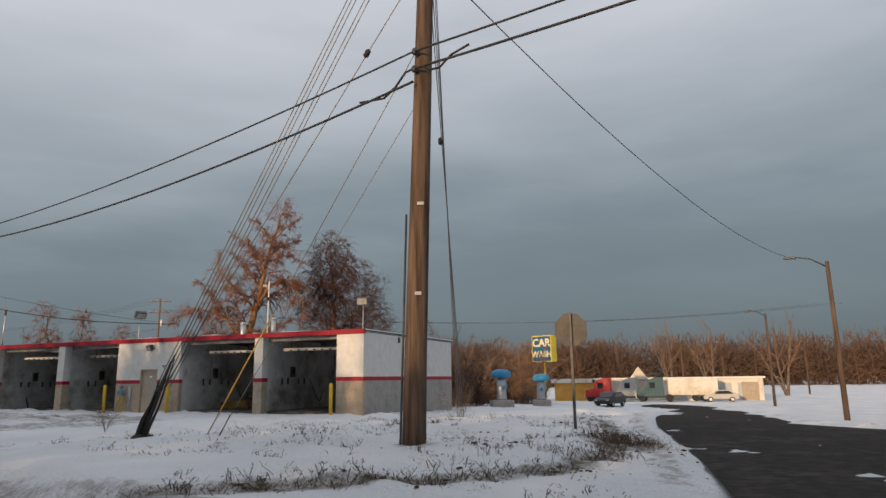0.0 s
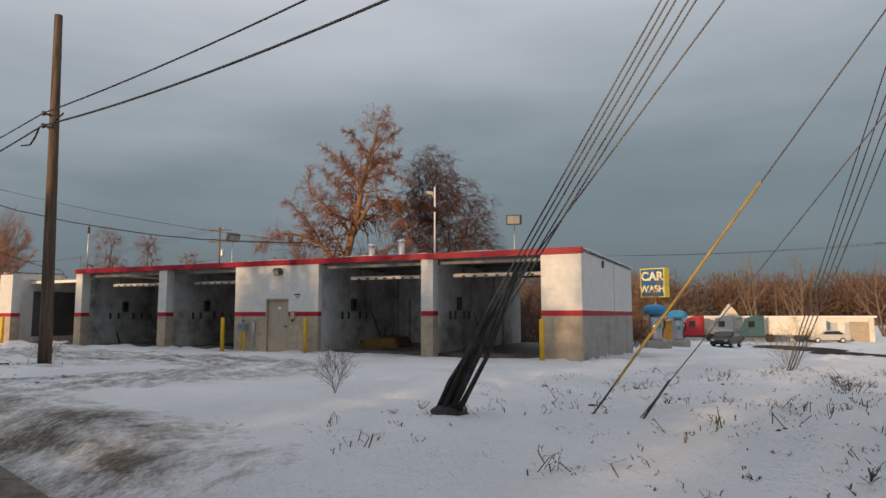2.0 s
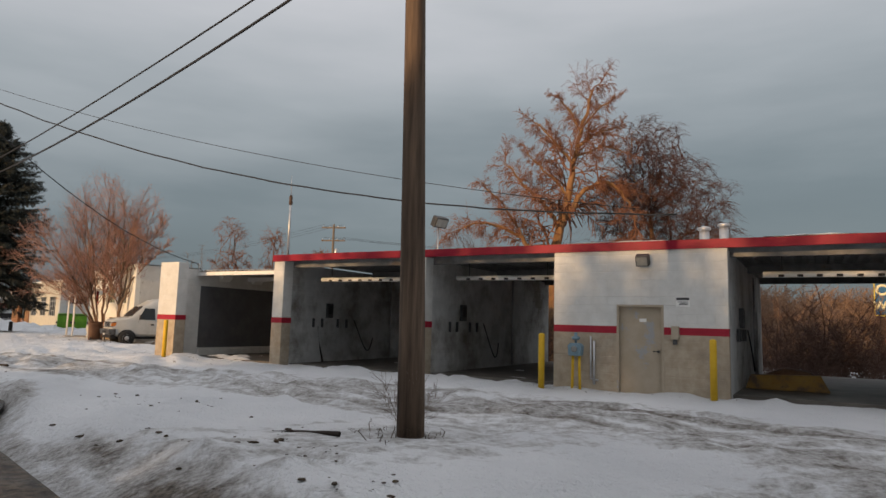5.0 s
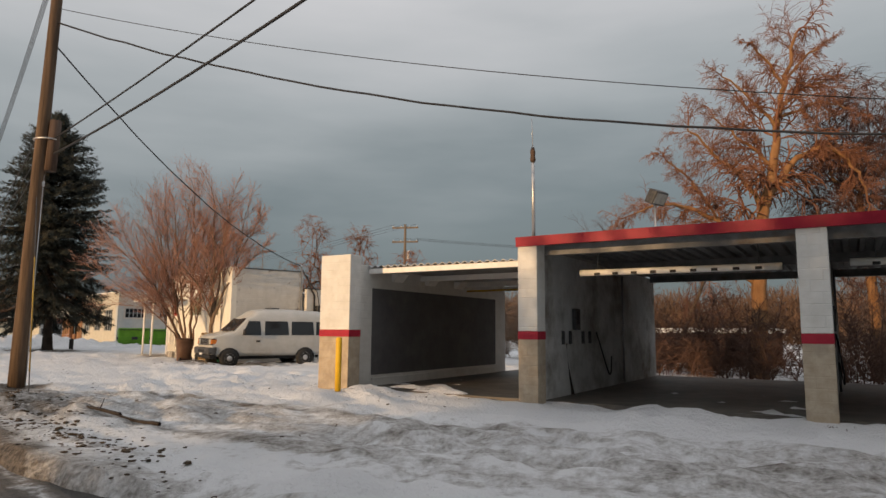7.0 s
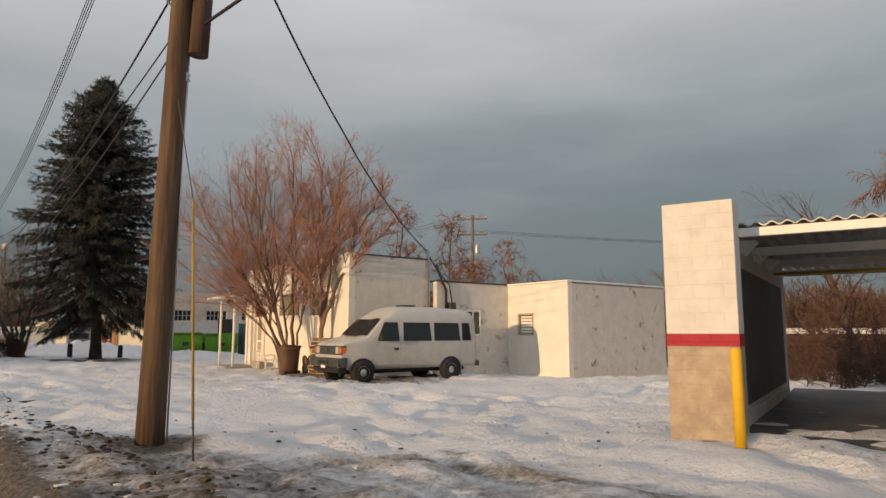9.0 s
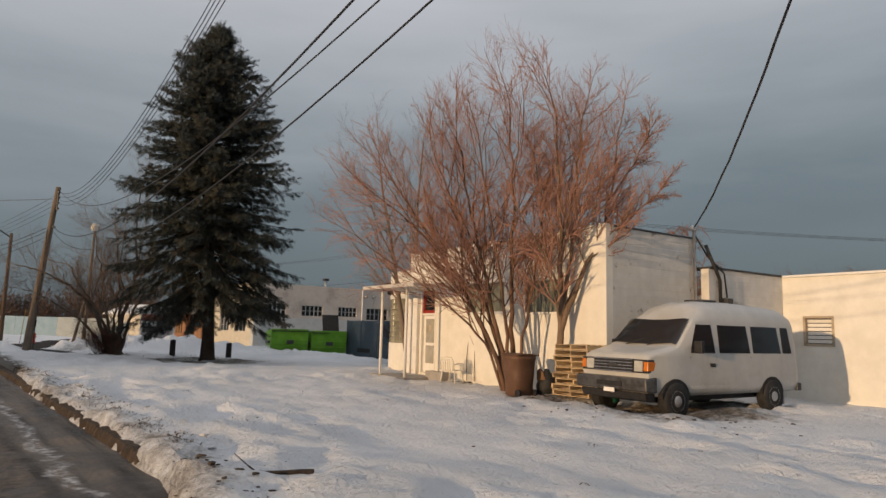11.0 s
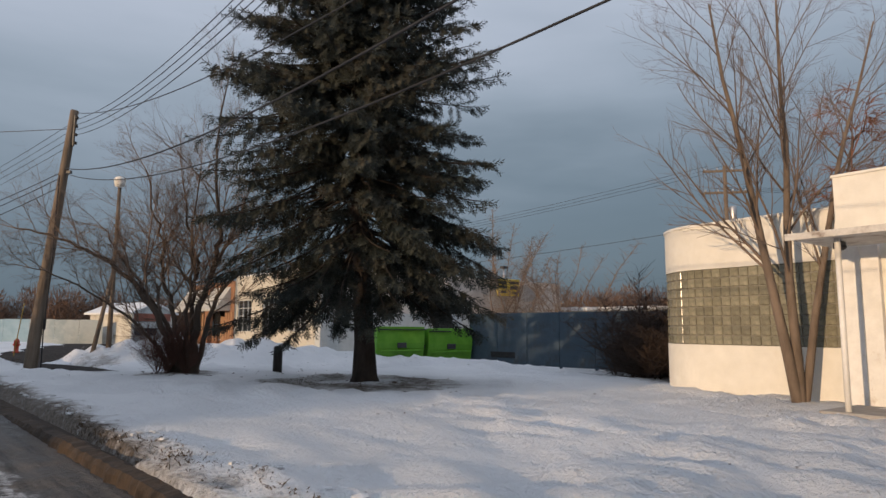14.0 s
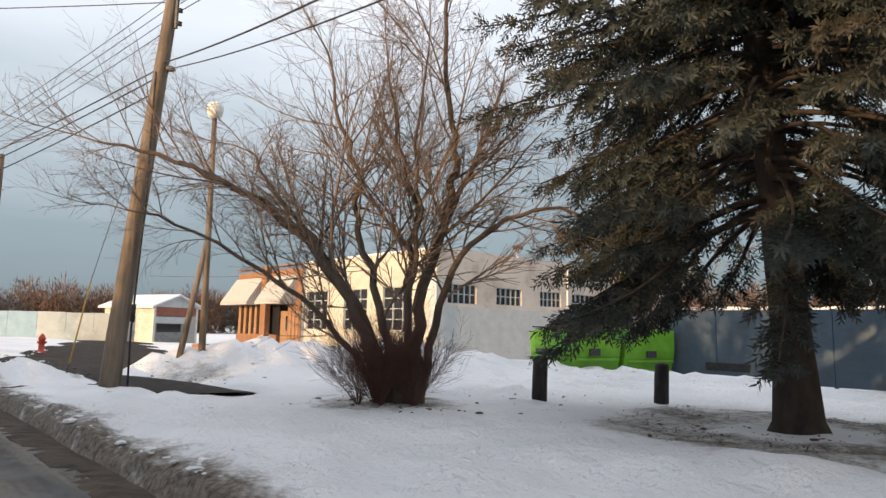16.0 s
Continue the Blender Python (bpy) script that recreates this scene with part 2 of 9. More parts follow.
M_GREYPOLE = surf("grey_tan_pole_wood", (0.10, 0.078, 0.057), (0.23, 0.18, 0.135), 9, 0.85, 0.7, 22, stretch=(1, 1, 0.06), stain=(0.08, 0.06, 0.045), stain_scale=5.0, stain_lo=0.55, stain_hi=0.75)
M_TANPOLE = surf("tan_pole_wood", (0.050, 0.033, 0.022), (0.155, 0.102, 0.066), 9, 0.85, 0.7, 22, stretch=(1, 1, 0.06), stain=(0.05, 0.034, 0.024), stain_scale=5.0, stain_lo=0.56, stain_hi=0.75)
M_OLDYELLOW = surf("bleached_yellow_plastic", (0.30, 0.20, 0.035), (0.42, 0.29, 0.06), 6, 0.6, 0.1, 30, stain=(0.16, 0.12, 0.07), stain_scale=4.0, stain_lo=0.48, stain_hi=0.7)
M_DARKPOLE = surf("creosoted_pole_wood", (0.045, 0.030, 0.024), (0.115, 0.075, 0.055), 9, 0.85, 0.7, 22, stretch=(1, 1, 0.06))
M_BLACK = surf("black_rubber", (0.012, 0.012, 0.013), (0.03, 0.03, 0.032), 10, 0.6, 0.2, 40)
M_WIRE = surf("wire_sheath", (0.014, 0.014, 0.016), (0.03, 0.03, 0.033), 3, 0.55, 0.0, 10)
M_STEEL = surf("galvanised_steel", (0.42, 0.42, 0.43), (0.56, 0.56, 0.56), 8, 0.42, 0.06, 20, metal=0.85)
M_STRAND = surf("guy_strand", (0.07, 0.072, 0.075), (0.12, 0.122, 0.125), 3, 0.5, 0.0, 10, metal=0.5)
M_DARKSTEEL = surf("dark_steel", (0.05, 0.05, 0.052), (0.09, 0.09, 0.09), 8, 0.5, 0.1, 20, metal=0.5)
M_PVC = surf("white_plastic_tube", (0.74, 0.74, 0.72), (0.82, 0.82, 0.80), 4, 0.45, 0.02, 10)
M_DOORTAN = surf("worn_tan_steel_door", (0.36, 0.30, 0.22), (0.42, 0.35, 0.27), 3, 0.6, 0.08, 10, stain=(0.33, 0.33, 0.33), stain_scale=1.4, stain_lo=0.56, stain_hi=0.60)
M_METER = surf("blue_grey_meter_paint", (0.14, 0.22, 0.27), (0.19, 0.28, 0.33), 8, 0.5, 0.1, 20)
M_CREAM = surf("cream_stucco", (0.68, 0.66, 0.60), (0.77, 0.75, 0.69), 2.2, 0.8, 0.25, 35, stain=(0.58, 0.53, 0.45), stain_scale=0.8, stain_lo=0.60, stain_hi=0.85)
M_PEELING = surf("peeling_white_block", (0.56, 0.54, 0.50), (0.66, 0.64, 0.60), 2.5, 0.8, 0.3, 30, stain=(0.22, 0.195, 0.165), stain_scale=1.9, stain_lo=0.60, stain_hi=0.68, blocks=(0.4, 0.2))
M_TRIM = surf("white_trim_paint", (0.70, 0.69, 0.66), (0.80, 0.79, 0.76), 5, 0.55, 0.1, 30, stain=(0.45, 0.38, 0.3), stain_scale=2.0, stain_lo=0.62, stain_hi=0.8)
M_REDWOOD = surf("dark_red_window_wood", (0.22, 0.018, 0.015), (0.30, 0.03, 0.022), 6, 0.5, 0.15, 30)
M_ROOFTAR = surf("snow_dusted_roofing", (0.10, 0.10, 0.10), (0.20, 0.20, 0.20), 3, 0.9, 0.3, 20, stain=(0.75, 0.77, 0.80), stain_scale=0.6, stain_lo=0.42, stain_hi=0.5)
M_GLASSDARK = glass("dark_window_glass", (0.02, 0.022, 0.025), 0.06, 0.0)
M_GLASSBLOCK = surf("dusty_glass_block", (0.15, 0.145, 0.105), (0.28, 0.265, 0.195), 9, 0.22, 0.3, 9, vary=0.22, spec=0.6)
M_MORTAR = surf("grey_mortar", (0.20, 0.19, 0.165), (0.27, 0.26, 0.23), 8, 0.9, 0.3, 40)


# ---- ground, streets, kerb ----
def snow_material():
    m, n, l, p = node_mat("trodden_snow")
    tc = n.new("ShaderNodeTexCoord")
    at = n.new("ShaderNodeAttribute")
    at.attribute_name = "dirt"
    big = n.new("ShaderNodeTexNoise")
    big.inputs["Scale"].default_value = 0.35
    big.inputs["Detail"].default_value = 6.0
    fine = n.new("ShaderNodeTexNoise")
    fine.inputs["Scale"].default_value = 3.2
    fine.inputs["Detail"].default_value = 8.0
    fine.inputs["Roughness"].default_value = 0.7
    grit = n.new("ShaderNodeTexNoise")
    grit.inputs["Scale"].default_value = 17.0
    grit.inputs["Detail"].default_value = 6.0
    for t in (big, fine, grit):
        l.new(tc.outputs["Object"], t.inputs["Vector"])
    snow = n.new("ShaderNodeValToRGB")
    snow.color_ramp.elements[0].position, snow.color_ramp.elements[1].position = 0.3, 0.7
    snow.color_ramp.elements[0].color, snow.color_ramp.elements[1].color = (0.65, 0.663, 0.68, 1), (0.81, 0.815, 0.825, 1)
    l.new(big.outputs["Fac"], snow.inputs[0])
    mud = n.new("ShaderNodeValToRGB")
    mud.color_ramp.elements[0].position, mud.color_ramp.elements[1].position = 0.30, 0.72
    mud.color_ramp.elements[0].color, mud.color_ramp.elements[1].color = (0.045, 0.034, 0.024, 1), (0.22, 0.185, 0.15, 1)
    l.new(grit.outputs["Fac"], mud.inputs[0])
    ad = n.new("ShaderNodeMath")
    ad.operation = "ADD"
    l.new(at.outputs["Fac"], ad.inputs[0])
    l.new(fine.outputs["Fac"], ad.inputs[1])
    th = n.new("ShaderNodeMapRange")
    th.inputs["From Min"].default_value, th.inputs["From Max"].default_value = 0.92, 1.12
    l.new(ad.outputs[0], th.inputs[0])
    slush = n.new("ShaderNodeValToRGB")
    slush.color_ramp.elements[0].position, slush.color_ramp.elements[1].position = 0.30, 0.70
    slush.color_ramp.elements[0].color, slush.color_ramp.elements[1].color = (0.28, 0.268, 0.254, 1), (0.56, 0.55, 0.54, 1)
    l.new(grit.outputs["Fac"], slush.inputs[0])
    t1 = n.new("ShaderNodeMapRange")
    t1.inputs["From Min"].default_value, t1.inputs["From Max"].default_value = 0.71, 0.90
    l.new(ad.outputs[0], t1.inputs[0])
    m1 = n.new("ShaderNodeMixRGB")
    l.new(t1.outputs[0], m1.inputs[0])
    l.new(snow.outputs[0], m1.inputs[1])
    l.new(slush.outputs[0], m1.inputs[2])
    mx = n.new("ShaderNodeMixRGB")
    l.new(th.outputs[0], mx.inputs[0])
    l.new(m1.outputs[0], mx.inputs[1])
    l.new(mud.outputs[0], mx.inputs[2])
    l.new(mx.outputs[0], p.inputs["Base Color"])
    p.inputs["Roughness"].default_value = 0.62
    p.inputs["Specular IOR Level"].default_value = 0.25
    b1 = n.new("ShaderNodeBump")
    b1.inputs["Strength"].default_value, b1.inputs["Distance"].default_value = 0.95, 0.155
    l.new(fine.outputs["Fac"], b1.inputs["Height"])
    b2 = n.new("ShaderNodeBump")
    b2.inputs["Strength"].default_value, b2.inputs["Distance"].default_value = 0.8, 0.055
    l.new(grit.outputs["Fac"], b2.inputs["Height"])
    l.new(b1.outputs[0], b2.inputs["Normal"])
    l.new(b2.outputs[0], p.inputs["Normal"])
    return m


M_SNOW = snow_material()
def worn_street(name):
    """Wet salted asphalt: grain, wheel streaks along the street and brown slush between them."""
    m, n, l, p = node_mat(name)
    tc = n.new("ShaderNodeTexCoord")
    turn = n.new("ShaderNodeMapping")
    turn.inputs["Rotation"].default_value = (0, 0, math.atan2(0.6, 0.8))
    l.new(tc.outputs["Object"], turn.inputs[0])
    sq = n.new("ShaderNodeMapping")
    sq.inputs["Scale"].default_value = (0.09, 1.6, 1.0)
    l.new(turn.outputs[0], sq.inputs[0])
    fac = []
    for src, sc, det, ro in ((sq, 2.2, 6, 0.6), (turn, 26, 6, 0.7), (turn, 0.9, 6, 0.65)):
        t = n.new("ShaderNodeTexNoise")
        t.inputs["Scale"].default_value, t.inputs["Detail"].default_value, t.inputs["Roughness"].default_value = sc, det, ro
        l.new(src.outputs[0], t.inputs["Vector"])
        fac.append(t.outputs["Fac"])
    def ramp(f, lo, hi, a, b):
        r_ = n.new("ShaderNodeValToRGB")
        r_.color_ramp.elements[0].position, r_.color_ramp.elements[1].position = lo, hi
        r_.color_ramp.elements[0].color, r_.color_ramp.elements[1].color = (*a, 1), (*b, 1)
        l.new(f, r_.inputs[0])
        return r_.outputs[0]
    def mix(f, a, b):
        x_ = n.new("ShaderNodeMixRGB")
        for s_, i_ in ((f, 0), (a, 1), (b, 2)):
            l.new(s_, x_.inputs[i_])
        return x_.outputs[0]
    grain = ramp(fac[1], 0.30, 0.72, (0.008, 0.0075, 0.007), (0.050, 0.043, 0.036))
    slush = ramp(fac[1], 0.30, 0.70, (0.085, 0.064, 0.045), (0.30, 0.245, 0.195))
    streak = ramp(fac[0], 0.40, 0.60, (0, 0, 0), (1, 1, 1))
    patch = ramp(fac[2], 0.42, 0.62, (0.35, 0.35, 0.35), (1.0, 1.0, 1.0))
    both = n.new("ShaderNodeMixRGB")
    both.blend_type = "MULTIPLY"
    both.inputs[0].default_value = 1.0
    l.new(streak, both.inputs[1])
    l.new(patch, both.inputs[2])
    sep = n.new("ShaderNodeSeparateXYZ")
    l.new(turn.outputs[0], sep.inputs[0])
    wob = n.new("ShaderNodeMath")
    wob.operation = "MULTIPLY_ADD"
    l.new(fac[2], wob.inputs[0])
    wob.inputs[1].default_value = 0.9
    l.new(sep.outputs["Y"], wob.inputs[2])
    clump = n.new("ShaderNodeTexNoise")
    clump.inputs["Scale"].default_value, clump.inputs["Detail"].default_value, clump.inputs["Roughness"].default_value = 7.0, 7.0, 0.75
    l.new(turn.outputs[0], clump.inputs["Vector"])

    def band(lo, hi, soft):
        """1 between two distances off the street's line."""
        a_, b_ = n.new("ShaderNodeMapRange"), n.new("ShaderNodeMapRange")
        a_.inputs["From Min"].default_value, a_.inputs["From Max"].default_value = lo - soft, lo + soft
        b_.inputs["From Min"].default_value, b_.inputs["From Max"].default_value = hi + soft, hi - soft
        m_ = n.new("ShaderNodeMath")
        m_.operation = "MULTIPLY"
        for q_, k_ in ((a_, 0), (b_, 1)):
            l.new(wob.outputs[0], q_.inputs[0])
            l.new(q_.outputs[0], m_.inputs[k_])
        return m_.outputs[0]

    def both_of(a, b):
        m_ = n.new("ShaderNodeMath")
        m_.operation = "MULTIPLY"
        l.new(a, m_.inputs[0])
        l.new(b, m_.inputs[1])
        return m_.outputs[0]

    crust = ramp(clump.outputs["Fac"], 0.40, 0.66, (0.020, 0.015, 0.011), (0.20, 0.145, 0.10))
    salt = ramp(clump.outputs["Fac"], 0.35, 0.6, (0.10, 0.095, 0.09), (0.62, 0.61, 0.60))
    base = mix(both.outputs[0], grain, slush)
    base = mix(both_of(band(3.6, 5.35, 0.25), ramp(fac[2], 0.36, 0.50, (0, 0, 0), (1, 1, 1))), base, crust)
    base = mix(both_of(band(5.62, 5.74, 0.06), ramp(clump.outputs["Fac"], 0.42, 0.56, (0, 0, 0), (1, 1, 1))), base, salt)
    l.new(base, p.inputs["Base Color"])
    l.new(ramp(fac[2], 0.35, 0.65, (0.35, 0.35, 0.35), (0.8, 0.8, 0.8)), p.inputs["Roughness"])
    bp = n.new("ShaderNodeBump")
    bp.inputs["Strength"].default_value, bp.inputs["Distance"].default_value = 0.9, 0.02
    l.new(fac[1], bp.inputs["Height"])
    b2 = n.new("ShaderNodeBump")
    b2.inputs["Strength"].default_value, b2.inputs["Distance"].default_value = 0.9, 0.06
    l.new(clump.outputs["Fac"], b2.inputs["Height"])
    l.new(bp.outputs[0], b2.inputs["Normal"])
    l.new(b2.outputs[0], p.inputs["Normal"])
    return m


M_ASPHALT = worn_street("wet_salted_asphalt")
M_SIDEROAD = surf("dark_side_street_asphalt", (0.017, 0.015, 0.014), (0.040, 0.034, 0.030), 4, 0.9, 0.6, 60, stain=(0.075, 0.064, 0.054), stain_scale=0.5, stain_lo=0.52, stain_hi=0.75, spec=0.12)
M_KERB = surf("eroded_kerb", (0.018, 0.014, 0.011), (0.065, 0.046, 0.032), 4, 0.9, 1.0, 14, stain=(0.05, 0.035, 0.022), stain_scale=2.5, stain_lo=0.5, stain_hi=0.65)

SIDE = [Vector(p) for p in ((-2, -14), (2.2, -4), (5.8, 4), (8.0, 12), (9.7, 19.5), (12.4, 28.5), (16.6, 40), (20.6, 51), (25.0, 65), (26.6, 77), (23.0, 86), (14.0, 92), (0, 98), (-40, 114))]
LEFT = [Vector(p) for p in ((-77.5, 55.0), (-72.9, 66.5), (-80, 76), (-92, 92), (-112, 120), (-140, 160))]
TONGUE = [Vector(p) for p in ((-73.0, 66.8), (-70.4, 64.9), (-67.4, 62.9))]
CORNER = [Vector(p) for p in ((-9.0, 7.6), (-4.6, 7.8), (-2.34, 8.3), (-1.0, 8.6), (0.43, 8.94), (1.65, 9.6), (2.9, 11.9), (4.0, 16.0), (5.07, 22.5))]
DRIVE = [Vector(p) for p in ((-17.6, 17.5), (-15.0, 20.4), (-12.6, 22.6), (-12.6, 25.2), (-16.0, 28.0), (-21.0, 29.9), (-27.0, 31.8), (-33.5, 35.0))]
DRIVE2 = [Vector(p) for p in ((-23.0, 21.5), (-19.5, 23.2), (-17.0, 26.0), (-20.0, 28.6), (-26.0, 31.0))]


def mouth(a):
    """1 where the forecourt drive meets the street."""
    return smooth_step(6.0, 13.0, a) * (1 - smooth_step(33.0, 38.0, a))


def edge(a):
    """How far the street's edge lies off its line: it swings in towards the corner."""
    return KERB - 2.9 * (1 - smooth_step(-12.0, 36.0, a)) - 1.1 * mouth(a) + 0.5 * smooth_step(72.0, 80.0, a) - 0.9 * smooth_step(38.0, 43.0, a) * (1 - smooth_step(56.0, 60.0, a))


def corner_side(x, y):
    """Distance inside the raised island at the corner, less than nothing outside it."""
    d = seg_dist(x, y, CORNER)
    return d if inside_corner(x, y) else -d


def inside_corner(x, y):
    """True on the pole's side of the corner's edge."""
    best, sgn = 1e9, 1.0
    p = Vector((x, y))
    for a, b in zip(CORNER, CORNER[1:]):
        d = b - a
        t = min(1.0, max(0.0, (p - a).dot(d) / d.length_squared))
        q = (p - a - d * t)
        if q.length < best:
            best, sgn = q.length, d.x * q.y - d.y * q.x
    return sgn > 0


def seg_dist(x, y, line):
    best = 1e9
    p = Vector((x, y))
    for a, b in zip(line, line[1:]):
        d = b - a
        t = min(1.0, max(0.0, (p - a).dot(d) / d.length_squared))
        best = min(best, (p - a - d * t).length)
    return best


# heaps pushed up by the snow plough: x, y, radius, height
HEAPS = ((-70.6, 67.9, 2.0, 0.9), (-68.6, 68.0, 1.6, 0.7), (-67.0, 70.2, 2.4, 0.8), (-64.8, 71.4, 2.2, 0.75), (-73.2, 64.0, 1.7, 0.7), (-62.6, 73.0, 2.2, 0.5), (-59.2, 73.2, 2.4, 0.40), (-55.8, 71.6, 2.4, 0.38), (-38.6, 35.6, 1.3, 0.30), (-35.0, 33.6, 1.5, 0.22))


# trails of footprints: start, end, in metres
STEPS_AT = {}
rng = random.Random(77)
for sx, sy, ex, ey in ((-6.5, 13.5, -16.0, 29.0), (-29.5, 33.0, -36.0, 47.0), (-24.0, 30.0, -45.0, 41.5), (-43.0, 39.5, -46.0, 53.5), (-47.5, 43.0, -57.0, 58.0), (-40.0, 40.0, -58.5, 53.0), (-2.0, 16.0, 1.5, 30.0), (-50.0, 47.0, -60.0, 57.5)):
    steps_ = int(math.hypot(ex - sx, ey - sy) / 0.62)
    for k in range(steps_):
        u = k / steps_
        px = sx + (ex - sx) * u + 0.5 * math.sin(u * 7 + sx) + rng.gauss(0, 0.06) + (0.12 if k % 2 else -0.12)
        py = sy + (ey - sy) * u + rng.gauss(0, 0.08)
        for cx in (-1, 0, 1):
            for cy in (-1, 0, 1):
                STEPS_AT.setdefault((int((px + cx * 0.24) // 1), int((py + cy * 0.24) // 1)), set()).add((px, py))


def snow_height(x, y):
    n_ = 0.6 * x + 0.8 * y
    a_ = -0.8 * x + 0.6 * y
    z = ground_z(x, y)
    z += 0.06 * noise.noise(Vector((x * 0.45, y * 0.45, 0))) + 0.045 * noise.noise(Vector((x * 1.3, y * 1.3, 4)))
    if 6 < n_ < 40 and -20 < a_ < 105:
        z += 0.035 * noise.noise(Vector((x * 2.6, y * 2.6, 9)))
        crust = 0.25 + smooth_step(-0.15, 0.35, noise.noise(Vector((x * 0.22, y * 0.22, 14))) + (0.2 if 34 < a_ < 72 else 0.0))
        z += crust * (0.13 * noise.noise(Vector((a_ * 0.75, n_ * 1.7, 21))) + 0.11 * abs(noise.noise(Vector((x * 2.2, y * 2.2, 3)))) + 0.06 * noise.noise(Vector((a_ * 1.5, n_ * 2.6, 27))))
    for fx, fy in STEPS_AT.get((int(x // 1), int(y // 1)), ()):
        z -= 0.07 * max(0.0, 1 - math.hypot(x - fx, y - fy) / 0.24)
    for hx, hy, hr, hh in HEAPS:
        d = math.hypot(x - hx, y - hy)
        if d < hr * 1.6:
            z += hh * (1 - smooth_step(0.1, 1.5, d / hr)) * (0.85 + 0.5 * noise.noise(Vector((x * 1.9, y * 1.9, 2))))
    ds = seg_dist(x, y, SIDE)
    z -= 0.20 * (1 - smooth_step(3.3, 3.95, ds))
    dl = min(seg_dist(x, y, LEFT), seg_dist(x, y, TONGUE) + 2.3)
    z -= 0.20 * (1 - smooth_step(3.0, 3.6, dl))
    z += 0.12 * smooth_step(0.0, 0.5, corner_side(x, y)) if a_ < 14 and n_ < 24 else 0.0
    # wheel tracks of the forecourt drive
    dd = seg_dist(x, y, DRIVE)
    if dd < 2.6:
        z += 0.05 * noise.noise(Vector((dd * 3.2, a_ * 0.3, 31))) - 0.03
    back = 0.03 * smooth_step(59.0, 61.0, a_) * (1 - 0.7 * smooth_step(76.0, 84.0, a_)) + 0.10 * noise.noise(Vector((a_ * 0.9, 3, 3)))
    if n_ < -6.6:
        return z
    z -= 0.50 * (1 - smooth_step(edge(a_) - 0.35 + back, edge(a_) - 0.1 + back + 1.3 * mouth(a_), n_))
    return z


def dirt_amount(x, y):
    n_ = 0.6 * x + 0.8 * y
    a_ = -0.8 * x + 0.6 * y
    v = 0.0
    if n_ < -7.0:
        return 0.0
    v = max(v, 0.66 * smooth_step(71.0, 77.0, a_) * (1 - smooth_step(-0.05, 0.30, n_ - edge(a_))))
    dd = seg_dist(x, y, DRIVE)
    rut = noise.noise(Vector((dd * 2.6, a_ * 0.25, 31)))
    v = max(v, (0.38 + 0.30 * rut) * (1 - smooth_step(1.2, 3.0, dd)))
    d2 = seg_dist(x, y, DRIVE2)
    v = max(v, (0.33 + 0.28 * noise.noise(Vector((d2 * 2.6, a_ * 0.25, 35)))) * (1 - smooth_step(0.9, 2.2, d2)))
    # muddy mouth of the drive
    v = max(v, (0.48 + 0.3 * noise.noise(Vector((a_ * 0.6, n_ * 2.2, 8)))) * (1 - smooth_step(0.3, 1.9, math.hypot(max(abs(a_ - 24.0) - 7.0, 0) * 0.5, n_ - 5.0))))
    # slush thrown along the kerb
    v = max(v, (0.36 + 0.2 * noise.noise(Vector((a_ * 0.5, 0, 3)))) * (1 - smooth_step(0.1, 0.7, n_ - edge(a_))))
    v = max(v, 0.55 * (1 - smooth_step(0.5, 2.2, math.hypot((a_ - 48.5) * 0.35, (n_ - 6.4) * 1.0))))
    v = max(v, 0.30 * (1 - smooth_step(0.4, 1.5, seg_dist(x, y, [Vector((-29.8, 29.6)), Vector((-33.8, 32.1))]))))
    if a_ < 16 and n_ < 25:
        v = max(v, (0.50 + 0.25 * noise.noise(Vector((x * 0.8, y * 0.8, 6)))) * (1 - smooth_step(0.12, 0.5, seg_dist(x, y, CORNER))))
        v = max(v, 0.55 * (1 - smooth_step(0.3, 1.0, math.hypot((x - 3.4) * 0.8, (y - 13.0) * 0.45))))
    # soil bank where the kerb is lost
    if 38 < a_ < 62:
        v = max(v, (0.72 + 0.25 * noise.noise(Vector((x * 1.1, y * 1.1, 12)))) * smooth_step(38, 43, a_) * (1 - smooth_step(60, 62, a_)) * (1 - smooth_step(-0.9, -0.25, n_ - KERB)))
    # bare ground under the spruce, at the thicket's foot and round the poles
    r_ = math.hypot(x + 57.5, y + -60.9)
    v = max(v, (0.50 + 0.30 * noise.noise(Vector((x * 0.7, y * 0.7, 41)))) * (1 - smooth_step(0.3, 1.5, abs(r_ - 1.9))))
    for px, py, pr, pv in ((-63.7, 62.0, 1.9, 0.5), (-37.1, 36.5, 1.0, 0.72), (-18.4, 24.4, 0.8, 0.4), (-0.6, 12.1, 0.7, 0.35), (-69.6, 65.6, 1.7, 0.42), (-71.6, 65.2, 1.4, 0.55), (-48.5, 66.5, 2.5, 0.45), (-43.6, 55.4, 1.0, 0.5), (-37.9, 49.6, 2.4, 0.62), (-38.6, 47.9, 1.7, 0.42), (-40.9, 51.0, 1.3, 0.52), (-39.3, 49.9, 1.0, 0.5), (-37.2, 49.9, 2.3, 0.42)):
        v = max(v, pv * (1 - smooth_step(0.35, 1.0, math.hypot(x - px, y - py) / pr)))
    # grassy verge by the corner of the side street
    ds = seg_dist(x, y, SIDE)
    if y > 8:
        v = max(v, 0.32 * (1 - smooth_step(0.1, 0.5, abs(ds - 4.1))))
    return v


